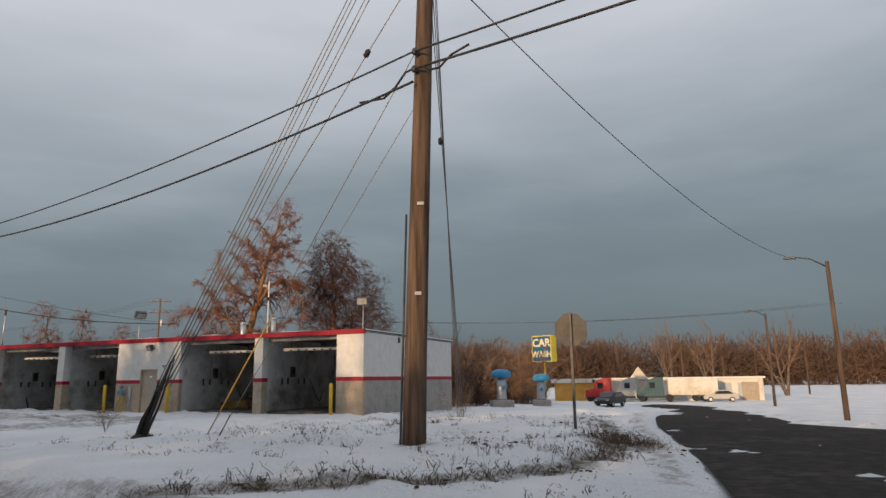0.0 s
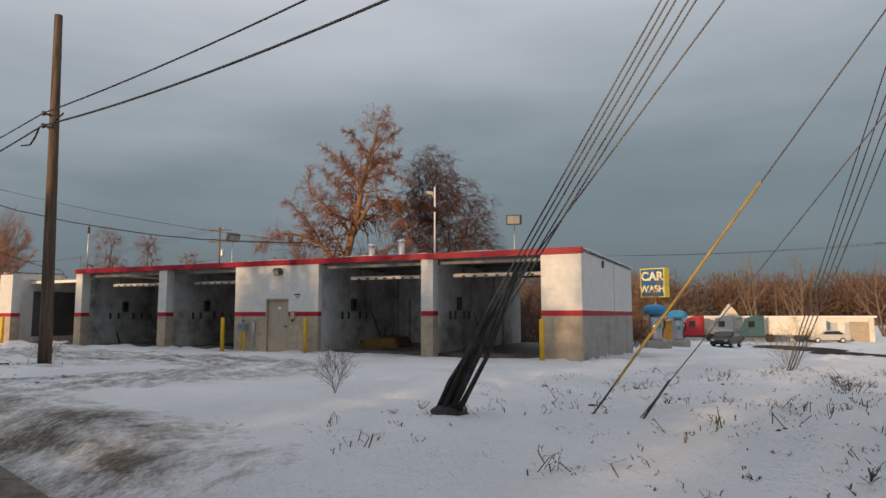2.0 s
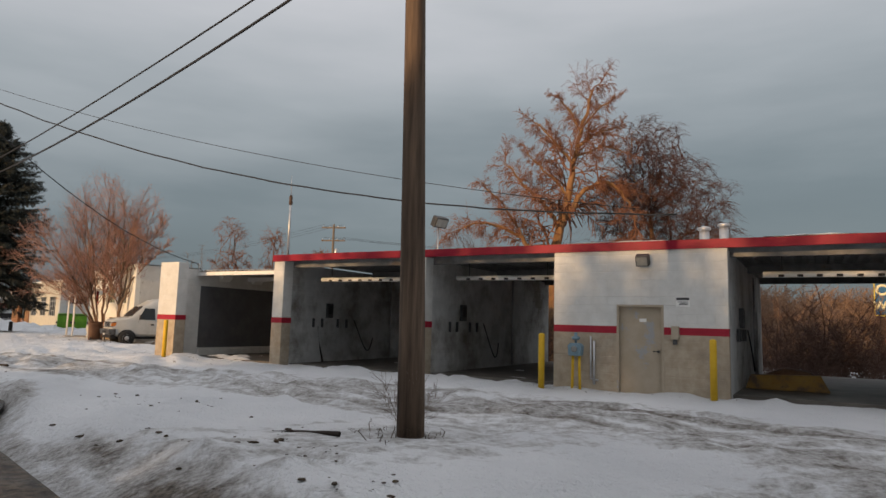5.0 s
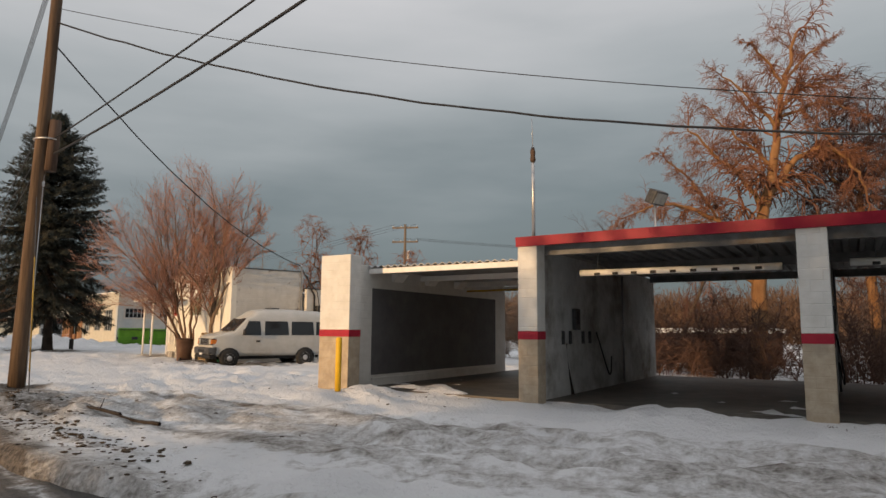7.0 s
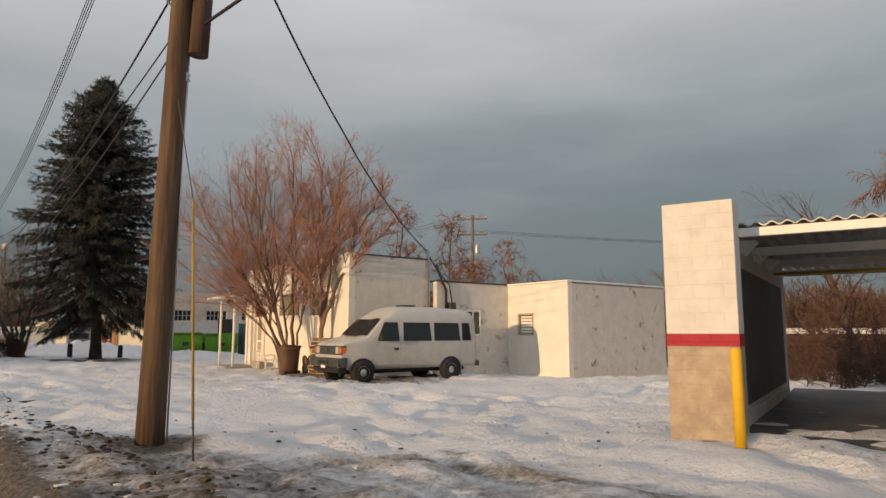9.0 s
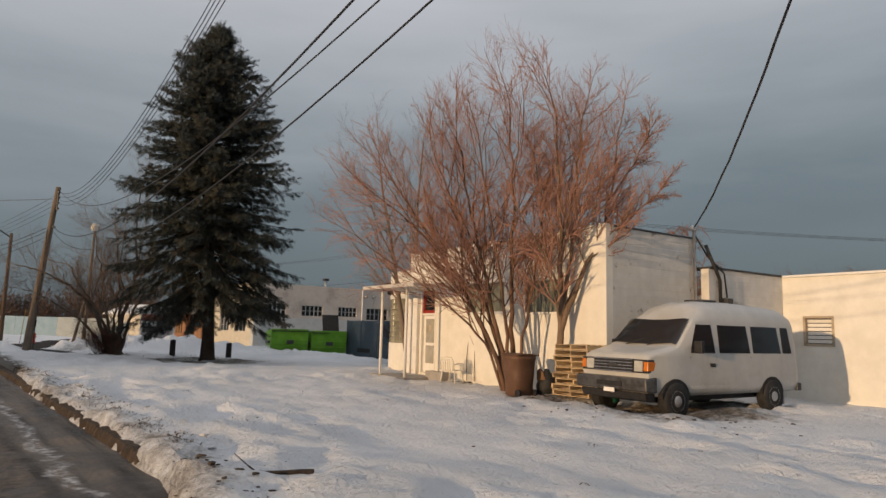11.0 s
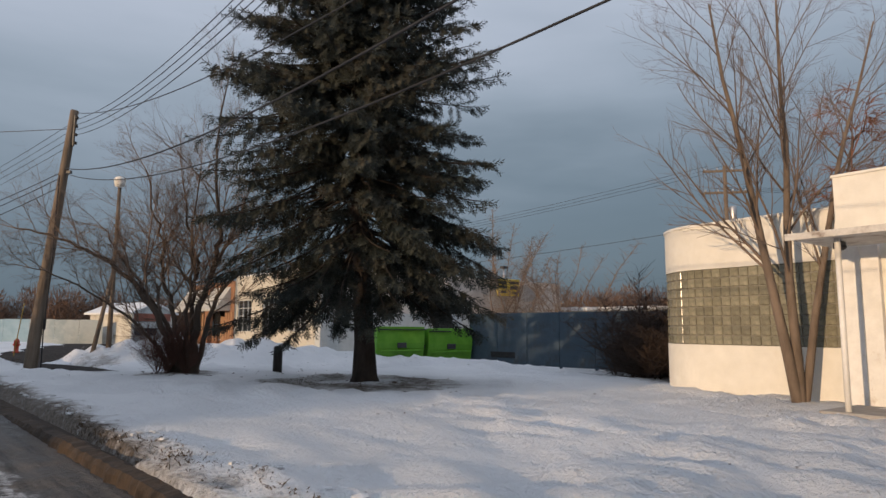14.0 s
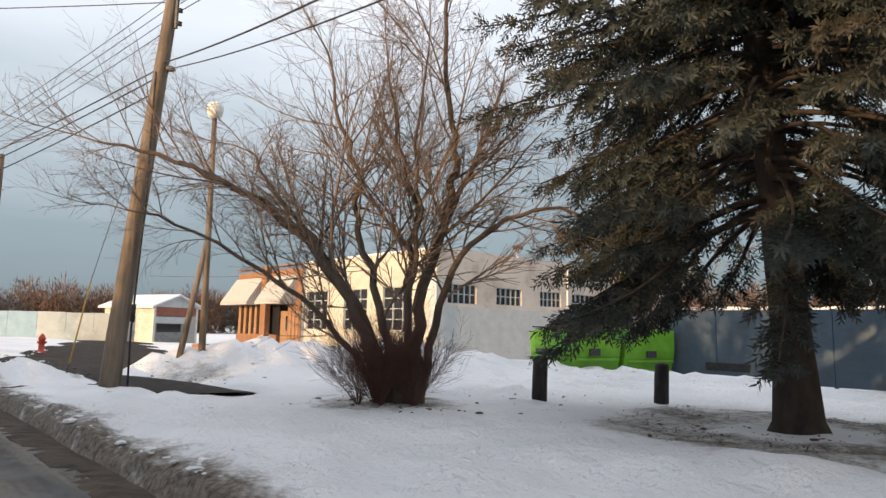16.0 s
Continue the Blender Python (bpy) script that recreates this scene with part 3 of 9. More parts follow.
def spread(lo, hi, step, far, grow=1.35):
    """Even steps from lo to hi, then growing steps out to far on both sides."""
    mid = list(np.arange(lo, hi + step / 2, step))
    out, s, v = [], step, hi
    while v < far:
        s *= grow
        v += s
        out.append(v)
    back, s, v = [], step, lo
    while v > -far:
        s *= grow
        v -= s
        back.append(v)
    return back[::-1] + mid + out


AS, NS = spread(-14.0, 92.0, 0.20, 2500.0), spread(2.6, 30.0, 0.18, 2500.0)
gv, gd = [], []
for a_ in AS:
    for n_ in NS:
        gx, gy = street(a_, n_)
        gv.append((gx, gy, snow_height(gx, gy)))
        gd.append(dirt_amount(gx, gy))
W_ = len(NS)
gf = [(i * W_ + j, i * W_ + j + 1, (i + 1) * W_ + j + 1, (i + 1) * W_ + j) for i in range(len(AS) - 1) for j in range(W_ - 1)]
ground_mesh = raw("ground", gv, [q[::-1] for q in gf], M_SNOW, True)
layer = ground_mesh.attributes.new("dirt", "FLOAT", "POINT")
layer.data.foreach_set("value", gd)
ground = tagged(new("ground", ground_mesh), "snow-covered ground with muddy ruts and bare patches", "ground", kind="structure")


def ribbon(line, width, lift, rows=5, step=1.0):
    """A strip of paving along a line, following the ground."""
    pts = []
    for a, b in zip(line, line[1:]):
        k = max(1, int((b - a).length / step))
        pts += [a.lerp(b, i / k) for i in range(k)]
    pts.append(line[-1])
    for _ in range(6):
        pts = [pts[0]] + [(pts[i - 1] + 2 * pts[i] + pts[i + 1]) / 4 for i in range(1, len(pts) - 1)] + [pts[-1]]
    vs = []
    for i, p in enumerate(pts):
        d = (pts[min(i + 1, len(pts) - 1)] - pts[max(i - 1, 0)]).normalized()
        o = Vector((-d.y, d.x))
        for k in range(rows):
            t = k / (rows - 1) * 2 - 1
            q = p + o * t * width / 2
            vs.append((q.x, q.y, ground_z(q.x, q.y) + lift - 0.05 * t * t))
    fs = [(i * rows + k, i * rows + k + 1, (i + 1) * rows + k + 1, (i + 1) * rows + k) for i in range(len(pts) - 1) for k in range(rows - 1)]
    return vs, [f[::-1] for f in fs]


v_, f_ = ribbon(SIDE, 6.9, -0.06)
tagged(new("road_side_street", raw("road_side_street", v_, f_, M_SIDEROAD, True)), "dark asphalt side street between snowy verges", "road", kind="structure")
v_, f_ = ribbon(TONGUE, 2.2, -0.06)
tagged(new("road_corner_patch", raw("road_corner_patch", v_, f_, M_SIDEROAD, True)), "bare dark asphalt patch between snow heaps", "road", kind="structure")
v_, f_ = ribbon(LEFT, 6.4, -0.055)
tagged(new("road_cross_street", raw("road_cross_street", v_, f_, M_SIDEROAD, True)), "cleared asphalt cross street beyond the snow heaps", "road", kind="structure")

# main street: a cambered slab with a rough surface
rv, rf = [], []
RA, RN = np.arange(-60, 190, 0.5), (-7.0, -5.0, -3.0, -1.0, 1.0, 2.5, 3.6, 4.6, 5.4, 5.9, 6.2)
for a_ in RA:
    for n_ in RN:
        x_, y_ = street(a_, min(n_, edge(a_) - 0.15 - (6.2 - n_) * 0.1))
        rv.append((x_, y_, -0.10 - 0.02 * abs(n_) / 4 + 0.012 * noise.noise(Vector((x_, y_, 7)))))
k_ = len(RN)
rf = [((i + 1) * k_ + j, (i + 1) * k_ + j + 1, i * k_ + j + 1, i * k_ + j) for i in range(len(RA) - 1) for j in range(k_ - 1)]
tagged(new("road_main_street", raw("road_main_street", rv, [f[::-1] for f in rf], M_ASPHALT, True)), "wet worn asphalt street with salt and slush", "road", kind="structure")

# kerb: a broken edge of stone and frozen soil along the street
kv, kf = [], []
KA = np.arange(60.6, 130, 0.11)


def DIP(a):
    """The kerb sinks towards the street corner."""
    return 0.13 * smooth_step(76.0, 84.0, a)


for i, a_ in enumerate(KA):
    w = 0.05 * noise.noise(Vector((a_ * 0.6, 0, 0))) + 0.045 * noise.noise(Vector((a_ * 4.0, 1, 0))) + 0.03 * noise.noise(Vector((a_ * 11.0, 2, 0)))
    h = 0.03 * noise.noise(Vector((a_ * 0.9, 5, 0))) + 0.035 * noise.noise(Vector((a_ * 3.7, 6, 0))) + 0.025 * noise.noise(Vector((a_ * 12.0, 7, 0)))
    for n_, z_ in ((KERB - 0.22 + w, -0.20), (KERB - 0.19 + w, -0.05 + h * 0.6 - DIP(a_)), (KERB - 0.16 + w * 0.6, 0.0 + h - DIP(a_)), (KERB - 0.02 + w, 0.015 + h * 0.8 - DIP(a_)), (KERB + 0.3, -0.16)):
        x_, y_ = street(a_, n_)
        kv.append((x_, y_, z_))
kf = [((i + 1) * 5 + j, (i + 1) * 5 + j + 1, i * 5 + j + 1, i * 5 + j) for i in range(len(KA) - 1) for j in range(4)]
tagged(new("kerb", raw("kerb", kv, [f[::-1] for f in kf], M_KERB)), "crumbling brown kerb with frozen soil along the street", "kerb", kind="structure")


# ---- car wash ----
CW = up_frame(-3.45, 27.75, 0.0, -0.927, 0.375)     # x to the far end of the front, y towards the street
CW_DEPTH = 10.0
BAND = (1.34, 1.51)
car_wash = thing("car_wash", CW, "white block car wash with open bays, red fascia and red stripe", "building")


def wall_stack(x0, x1, y0, y1, top, lower=M_TANBLOCK, upper=M_WHITE, base=-0.6, band=True):
    """Painted block wall: bare lower courses, a red stripe, white above."""
    part("lower_wall", box(B(), x0, x1, y0, y1, base, BAND[0], 0.008), lower, car_wash, "bare tan concrete block")
    e = 0.003 if band else -0.02
    part("stripe", box(B(), x0 - e, x1 + e, y0 - e, y1 + e, BAND[0] + 0.001, BAND[1] - 0.001), M_STRIPE, car_wash, "dark red painted stripe")
    part("upper_wall", box(B(), x0, x1, y0, y1, BAND[1], top, 0.008), upper, car_wash)


ROOF0, ROOF1 = 3.30, 3.50
# front piers: from x0 to x1 along the front
for x0, x1, top, dep in ((0.0, 1.32, 3.30, 0.22), (5.16, 5.62, 3.30, 0.42), (17.70, 18.17, 3.30, 0.42), (22.98, 23.42, 3.46, 0.42), (28.03, 29.0, 3.40, 0.45)):
    wall_stack(x0, x1, -dep, 0.0, top)
# end wall towards the side street
part("lower_wall", box(B(), 0.0, 0.22, -CW_DEPTH, -0.222, -0.8, BAND[0]), M_GREYBLOCK, car_wash, "bare grey concrete block")
part("stripe", box(B(), -0.003, 0.22, -CW_DEPTH, -0.222, BAND[0] + 0.001, BAND[1] - 0.001), M_STRIPE, car_wash)
part("upper_wall", box(B(), 0.0, 0.22, -CW_DEPTH, -0.222, BAND[1], 3.46), M_WHITE, car_wash)
part("end_wall_scupper", box(B(), -0.06, 0.0, -3.4, -3.25, 3.05, 3.30, 0.01), M_DARKSTEEL, car_wash)
part("wall_joint", box(B(), -0.004, 0.0, -5.62, -5.58, -0.3, 3.44), M_MORTAR, car_wash)
# partitions between the bays, washed grey inside
for x0, x1 in ((5.24, 5.50), (17.80, 18.05), (23.08, 23.32)):
    part("partition_wall", box(B(), x0, x1, -CW_DEPTH, -0.424, -0.8, ROOF0 - 0.03), M_BAYWALL, car_wash, "grey water-stained bay wall")
part("partition_wall", box(B(), 28.30, 28.56, -CW_DEPTH + 0.8, -0.452, -0.8, 3.22), M_WHITE, car_wash, "white bay wall behind the end pier")
part("wall_panel", box(B(), 28.285, 28.299, -8.4, -1.25, 0.33, 2.62, 0.004), M_DARKPANEL, car_wash, "dark grey panel on the bay wall")
part("plinth", box(B(), 28.22, 28.298, -8.4, -1.25, 0.0, 0.26, 0.01), M_WHITE, car_wash)
# equipment room
EQ0, EQ1 = 9.92, 13.93
D0, D1 = 11.29, 12.37
for x0, x1 in ((EQ0, D0), (D1, EQ1)):
    part("lower_wall", box(B(), x0, x1, -0.22, 0.0, -0.6, BAND[0]), M_TANBLOCK, car_wash, "bare tan concrete block")
    part("stripe", box(B(), x0, x1, -0.22, 0.003, BAND[0] + 0.001, BAND[1] - 0.001), M_STRIPE, car_wash)
    part("upper_wall", box(B(), x0, x1, -0.22, 0.0, BAND[1], 2.02), M_WHITE, car_wash)
part("upper_wall", box(B(), EQ0, EQ1, -0.22, 0.0, 2.021, ROOF0), M_WHITE, car_wash)
for x0, x1 in ((EQ0, EQ0 + 0.22), (EQ1 - 0.22, EQ1)):
    part("partition_wall", box(B(), x0, x1, -CW_DEPTH, -0.221, -0.8, ROOF0 - 0.03), M_BAYWALL, car_wash, "grey water-stained bay wall")
part("partition_wall", box(B(), EQ0 + 0.221, EQ1 - 0.221, -CW_DEPTH, -CW_DEPTH + 0.2, -0.8, ROOF0 - 0.03), M_GREYBLOCK, car_wash)
service_door = part("door", box(B(), D0 + 0.05, D1 - 0.05, -0.14, -0.09, -0.05, 1.97, 0.004), M_DOORTAN, car_wash, "worn tan steel door with scraped grey patches")
fr = B()
box(fr, D0, D0 + 0.05, -0.18, 0.012, -0.05, 2.02, 0.004)
box(fr, D1 - 0.05, D1, -0.18, 0.012, -0.05, 2.02, 0.004)
box(fr, D0 + 0.0501, D1 - 0.0501, -0.18, 0.012, 1.97, 2.02, 0.004)
part("door_frame", fr, M_DOORTAN, car_wash)
hb = B()
tube(hb, ((D0 + 0.14, -0.09, 0.95), (D0 + 0.14, -0.04, 0.95)), 0.03, 10)
tube(hb, ((D0 + 0.14, -0.045, 0.95), (D0 + 0.26, -0.045, 0.95)), 0.011, 6)
part("door_handle", hb, M_DARKSTEEL, service_door)
part("door_plate", box(B(), 11.70, 11.86, -0.0899, -0.086, 1.62, 1.70), M_TRIM, service_door, "small pale bar on the door")
# sign board, payment box and floodlight on the front of the equipment room
nb = part("notice_board", box(B(), 10.72, 11.02, 0.0, 0.012, 1.98, 2.20, 0.002), M_TRIM, car_wash, "small white notice with a dark header")
part("notice_header", box(B(), 10.73, 11.01, 0.0121, 0.014, 2.13, 2.19), M_DARKSTEEL, nb)
for zz, xx in ((2.09, 10.98), (2.06, 10.93), (2.03, 10.96)):
    part("notice_bar", box(B(), 10.76, xx, 0.0121, 0.0135, zz - 0.008, zz + 0.008), M_DARKSTEEL, nb)
pb = part("payment_box", box(B(), 10.95, 11.12, 0.0, 0.10, 1.24, 1.54, 0.012), M_DOORTAN, car_wash, "tan metal payment box")
part("payment_slot", box(B(), 10.99, 11.08, 0.06, 0.103, 1.13, 1.235, 0.004), M_DARKSTEEL, pb)


def floodlight(bm_body, bm_glass, m, w=0.30, h=0.26):
    prism(bm_body, [(-w / 2, -h / 2), (w / 2, -h / 2), (w / 2, h / 2), (-w / 2, h / 2)], -0.10, 0.10, m, 0, 0.02)
    box(bm_glass, -w / 2 + 0.03, w / 2 - 0.03, 0.101, 0.108, -h / 2 + 0.03, h / 2 - 0.03, 0, m)


M_LENS = surf("dusty_lamp_lens", (0.20, 0.20, 0.19), (0.28, 0.28, 0.26), 6, 0.25, 0.05, 20, spec=0.6)
b1, b2 = B(), B()
floodlight(b1, b2, pose(11.72, 0.16, 3.05, -25, 0, 0))
wl_ = part("wall_floodlight", b1, M_DARKSTEEL, car_wash, "weathered dark floodlight under the fascia")
part("lamp_lens", b2, M_LENS, wl_)
part("bracket", tube(B(), ((11.72, 0.0, 3.18), (11.72, 0.12, 3.17)), 0.02, 8), M_DARKSTEEL, wl_)
# gas meter on its riser
gm = part("gas_meter", prism(B(), [(13.14, 0.78), (13.44, 0.78), (13.46, 1.02), (13.40, 1.08), (13.18, 1.08), (13.12, 1.02)], 0.12, 0.36, None, 0, 0.02), M_METER, car_wash, "blue-grey gas meter on yellow riser pipes")
part("meter_dial", lathe(B(), ((0.075, 0.0), (0.075, 0.02), (0.06, 0.03)), 14, pose(13.29, 0.36, 0.94, -90, 0, 0)), M_LENS, gm)
part("regulator", lathe(B(), ((0.03, 1.08), (0.03, 1.15), (0.09, 1.17), (0.10, 1.20), (0.09, 1.23), (0.04, 1.25), (0.04, 1.33)), 14, pose(13.29, 0.24, 0, 0, 0, 0)), M_METER, gm)
for xx in (13.20, 13.36):
    part("riser_pipe", tube(B(), ((xx + (0.02 if xx > 13.3 else -0.02), 0.24, -0.1), (xx, 0.24, 0.5), (xx, 0.24, 0.79)), 0.035, 8), M_YELLOW, gm, "yellow gas riser")
part("conduit", tube(B(), ((12.98, 0.05, 1.25), (12.98, 0.05, 0.35), (12.98, 0.05, 0.25), (12.80, 0.05, 0.22)), 0.022, 8), M_STEEL, car_wash)
part("fill_pipe", tube(B(), ((12.90, 0.05, 1.15), (12.90, 0.05, 0.12)), 0.03, 8), M_STEEL, car_wash)

# roof over the bays: ribbed deck, fascia, beams
rb = B()
xs = np.arange(0.0, 23.45, 0.30)
prof = []
for x in xs:
    prof += [(x, ROOF0 + 0.06), (x + 0.10, ROOF0 + 0.06), (x + 0.14, ROOF0 + 0.12), (x + 0.26, ROOF0 + 0.12)]
prof = [(min(x, 23.42), z) for x, z in prof]
row = []
for y in (-CW_DEPTH - 0.2, -0.02):
    row.append([rb.verts.new((x, y, z)) for x, z in prof] + [rb.verts.new((23.42, y, 3.47)), rb.verts.new((0.0, y, 3.47))])
for i in range(len(row[0])):
    j = (i + 1) % len(row[0])
    rb.faces.new((row[0][i], row[0][j], row[1][j], row[1][i]))
part("roof_deck", rb, M_DECK, car_wash, "ribbed grey metal roof deck")
part("roof_cover", box(B(), 0.02, 23.40, -CW_DEPTH - 0.2, -0.03, 3.471, 3.485), M_ROOFTAR, car_wash, "roofing felt dusted with snow")
fb_ = B()
N_F = 24
rows = []
for i in range(N_F + 1):
    xa = -0.06 + i * (23.5 / N_F)
    za = 0.014 * noise.noise(Vector((i * 0.6, 3, 0)))
    rows.append([fb_.verts.new(c) for c in ((xa, 0.05, ROOF0 + za), (xa, 0.07, ROOF1 + za), (xa, -0.019, ROOF1 + 0.01 + za), (xa, -0.019, ROOF0 + za))])
for a, b in zip(rows, rows[1:]):
    for k in range(4):
        fb_.faces.new((a[k], a[(k + 1) % 4], b[(k + 1) % 4], b[k]))
fb_.faces.new(rows[0])
fb_.faces.new(rows[-1])
part("fascia", fb_, M_RED, car_wash, "bright red metal fascia")
part("fascia", box(B(), -0.06, 0.0, -CW_DEPTH - 0.2, -0.02, 3.464, 3.50, 0.005), M_TRIM, car_wash, "pale metal edge of the roof")
for y in (-0.55, -5.0, -9.6):
    part("roof_beam", box(B(), 0.23, 23.07, y - 0.09, y + 0.09, ROOF0 - 0.16, ROOF0 + 0.055), M_DECK, car_wash, "grey steel roof beam")
# lower roof of the end bay: corrugated sheet on an edge beam
cb_ = B()
xs = np.arange(23.43, 28.31, 0.035)
top_, bot_ = [], []
for y in (-CW_DEPTH + 0.2, -1.05):
    top_.append([cb_.verts.new((x, y, 3.155 + 0.028 * math.sin((x - 23.4) / 0.21 * 2 * math.pi) + 0.006 * (x - 23.4))) for x in xs])
    bot_.append([cb_.verts.new((x, y, 3.135 + 0.028 * math.sin((x - 23.4) / 0.21 * 2 * math.pi) + 0.006 * (x - 23.4))) for x in xs])
for i in range(len(xs) - 1):
    cb_.faces.new((top_[0][i], top_[0][i + 1], top_[1][i + 1], top_[1][i]))
    cb_.faces.new((bot_[1][i], bot_[1][i + 1], bot_[0][i + 1], bot_[0][i]))
    for k in (0, 1):
        cb_.faces.new((top_[k][i], bot_[k][i], bot_[k][i + 1], top_[k][i + 1]))
M_CORR = surf("galvanised_corrugated_sheet", (0.28, 0.285, 0.29), (0.40, 0.40, 0.40), 3, 0.5, 0.05, 20, metal=0.3, stain=(0.22, 0.15, 0.10), stain_scale=1.0, stain_lo=0.55, stain_hi=0.7)
part("corrugated_roof", cb_, M_CORR, car_wash, "corrugated metal sheet over the end bay")
part("edge_beam", box(B(), 23.43, 28.28, -1.18, -1.07, 2.99, 3.125, 0.006), M_TRIM, car_wash, "white painted edge beam")
for y in (-3.6, -6.3, -9.0):
    part("roof_beam", box(B(), 23.43, 28.28, y - 0.06, y + 0.06, 2.95, 3.10), M_TRIM, car_wash, "pale rafter under the corrugated sheet")
# pale wedges give shape to the sunlit patches high on the bay wall
for k, y in enumerate((-2.2, -3.9, -5.6)):
    part("wall_bracket", prism(B(), [(28.02, 3.06), (28.29, 3.06), (28.29, 2.86), (28.22, 2.84)], y - 0.35, y + 0.1), M_TRIM, car_wash, "pale wedge shaping a sunlit patch on the bay wall")
part("bay_pipe", tube(B(), ((23.45, -6.2, 2.83), (28.2, -6.2, 2.80)), 0.03, 8), M_YELLOW, car_wash, "yellow pipe across the end bay")
fl_ = B()
rows = []
for k in range(7):
    u_ = k / 6
    yy, zz = -1.02 + 0.10 * math.sin(u_ * 2.4), 3.14 - 0.62 * u_
    rows.append([fl_.verts.new(c) for c in ((23.46 + 0.10 * u_, yy, zz), (23.78 - 0.10 * u_, yy + 0.03, zz + 0.02), (23.78 - 0.10 * u_, yy + 0.042, zz + 0.02), (23.46 + 0.10 * u_, yy + 0.012, zz))])
for a, b in zip(rows, rows[1:]):
    for k in range(4):
        fl_.faces.new((a[k], a[(k + 1) % 4], b[(k + 1) % 4], b[k]))
fl_.faces.new(rows[0])
fl_.faces.new(rows[-1])
part("hanging_sheet", fl_, M_TRIM, car_wash, "torn white sheet hanging from the roof edge")
# concrete floor of the bays
cfloor = B()
box(cfloor, 0.23, 28.29, -CW_DEPTH - 0.3, -0.55, -0.5, 0.055)
car_wash_floor = lone("floor", cfloor, M_CONC, CW, "wet stained concrete floor of the wash bays", "floor", kind="structure")

# lighting tubes with dark fittings across the bays
for x0, x1 in ((1.55, 4.95), (5.85, 9.30), (14.2, 17.4), (18.5, 22.5)):
    tb = part("light_tube", tube(B(), ((x0, -1.3, 2.78), (x1, -1.3, 2.78 + 0.02)), 0.07, 12), M_PVC, car_wash, "white tube light with dark clips")
    k = int((x1 - x0) / 0.38)
    for i in range(1, k):
        xx = x0 + (x1 - x0) * i / k
        part("clip", box(B(), xx - 0.06, xx + 0.06, -1.262, -1.218, 2.735, 2.79, 0.004), M_BLACK, tb)
    for xx in (x0 + 0.4, x1 - 0.4):
        part("hanger", tube(B(), ((xx, -1.3, 2.83), (xx, -1.3, 3.32)), 0.012, 6), M_DARKSTEEL, tb)
# control boxes, brackets, hoses and pipes on the bay walls
for bx, zs_ in ((5.235, 1.35), (17.795, 1.35), (EQ1 + 0.0, 1.4), (9.915, 1.35), (23.075, 1.35)):
    sgn = -1
    face = bx
    if bx in (EQ1,):
        continue
    cbx = part("control_box", box(B(), face - 0.10, face - 0.001, -2.55, -2.25, 1.55, 2.05, 0.01), M_DARKSTEEL, car_wash, "dark coin box on the bay wall")
    part("box_face", box(B(), face - 0.106, face - 0.101, -2.50, -2.30, 1.68, 1.98), M_BLACK, cbx)
    for i, y in enumerate((-1.6, -2.05, -2.9, -3.4)):
        part("brush_hook", box(B(), face - 0.06, face - 0.001, y - 0.04, y + 0.04, 1.22, 1.52, 0.01), M_DARKSTEEL, car_wash)
    part("wall_pipe", tube(B(), ((face - 0.05, -6.2, 0.1), (face - 0.05, -6.2, 3.1)), 0.03, 8), M_STEEL, car_wash)
    hp = [(face - 0.06 - 0.10 * math.sin(t * 3.1), -3.8 - 1.2 * t, 1.5 - 1.25 * math.sin(t * 2.6) * (0.7 + 0.3 * t)) for t in np.linspace(0, 1, 14)]
    part("hose", tube(B(), hp, 0.018, 6), M_BLACK, car_wash, "black pressure hose hanging in a loop")
# back-door openings framed darker near the rear of two bays
for x0 in (5.235, 9.915):
    part("side_door", box(B(), x0 - 0.05, x0 - 0.001, -8.4, -7.4, 0.06, 2.1, 0.006), M_BAYWALL, car_wash, "grey hatch door in the bay wall")
# snow lying along the fascia top
for x0, x1 in ((11.2, 13.6), (7.4, 9.2), (2.2, 4.6), (5.2, 5.9)):
    sb = B()
    n_s = 10
    vs_ = []
    for i in range(n_s + 1):
        x = x0 + (x1 - x0) * i / n_s
        h = 0.05 * (0.4 + abs(noise.noise(Vector((x * 1.7, 0, 8))))) * math.sin(math.pi * (0.08 + 0.84 * i / n_s))
        vs_.append([sb.verts.new((x, 0.06, 3.512)), sb.verts.new((x, -0.05, 3.512 + h)), sb.verts.new((x, -0.35, 3.512 + h * 0.8)), sb.verts.new((x, -0.55, 3.487))])
    for a, b in zip(vs_, vs_[1:]):
        for k in range(3):
            sb.faces.new((a[k], b[k], b[k + 1], a[k + 1]))
        sb.faces.new((a[3], b[3], b[0], a[0]))
    for e_ in (vs_[0], vs_[-1]):
        sb.faces.new(e_)
    lone("snow_patch", sb, M_SNOW, CW, "thin ridge of snow on the car wash roof edge", "snow", "snow on the roof", smooth=True)

# roof vents, masts and floodlights
def roof_vent(x, y, h):
    t = thing("roof_vent", CW @ pose(x, y, 3.486), "short galvanised roof vent with a cap", "vent", "roof vents")
    part("stack", tube(B(), ((0, 0, 0), (0, 0, h)), 0.15, 14), M_STEEL, t)
    part("cap", lathe(B(), ((0.16, h - 0.06), (0.20, h - 0.04), (0.20, h + 0.03), (0.05, h + 0.08)), 14), M_STEEL, t)
    return t


roof_vent(11.2, -6.0, 1.15)
roof_vent(10.9, -8.4, 1.6)
roof_vent(9.6, -7.6, 0.7)


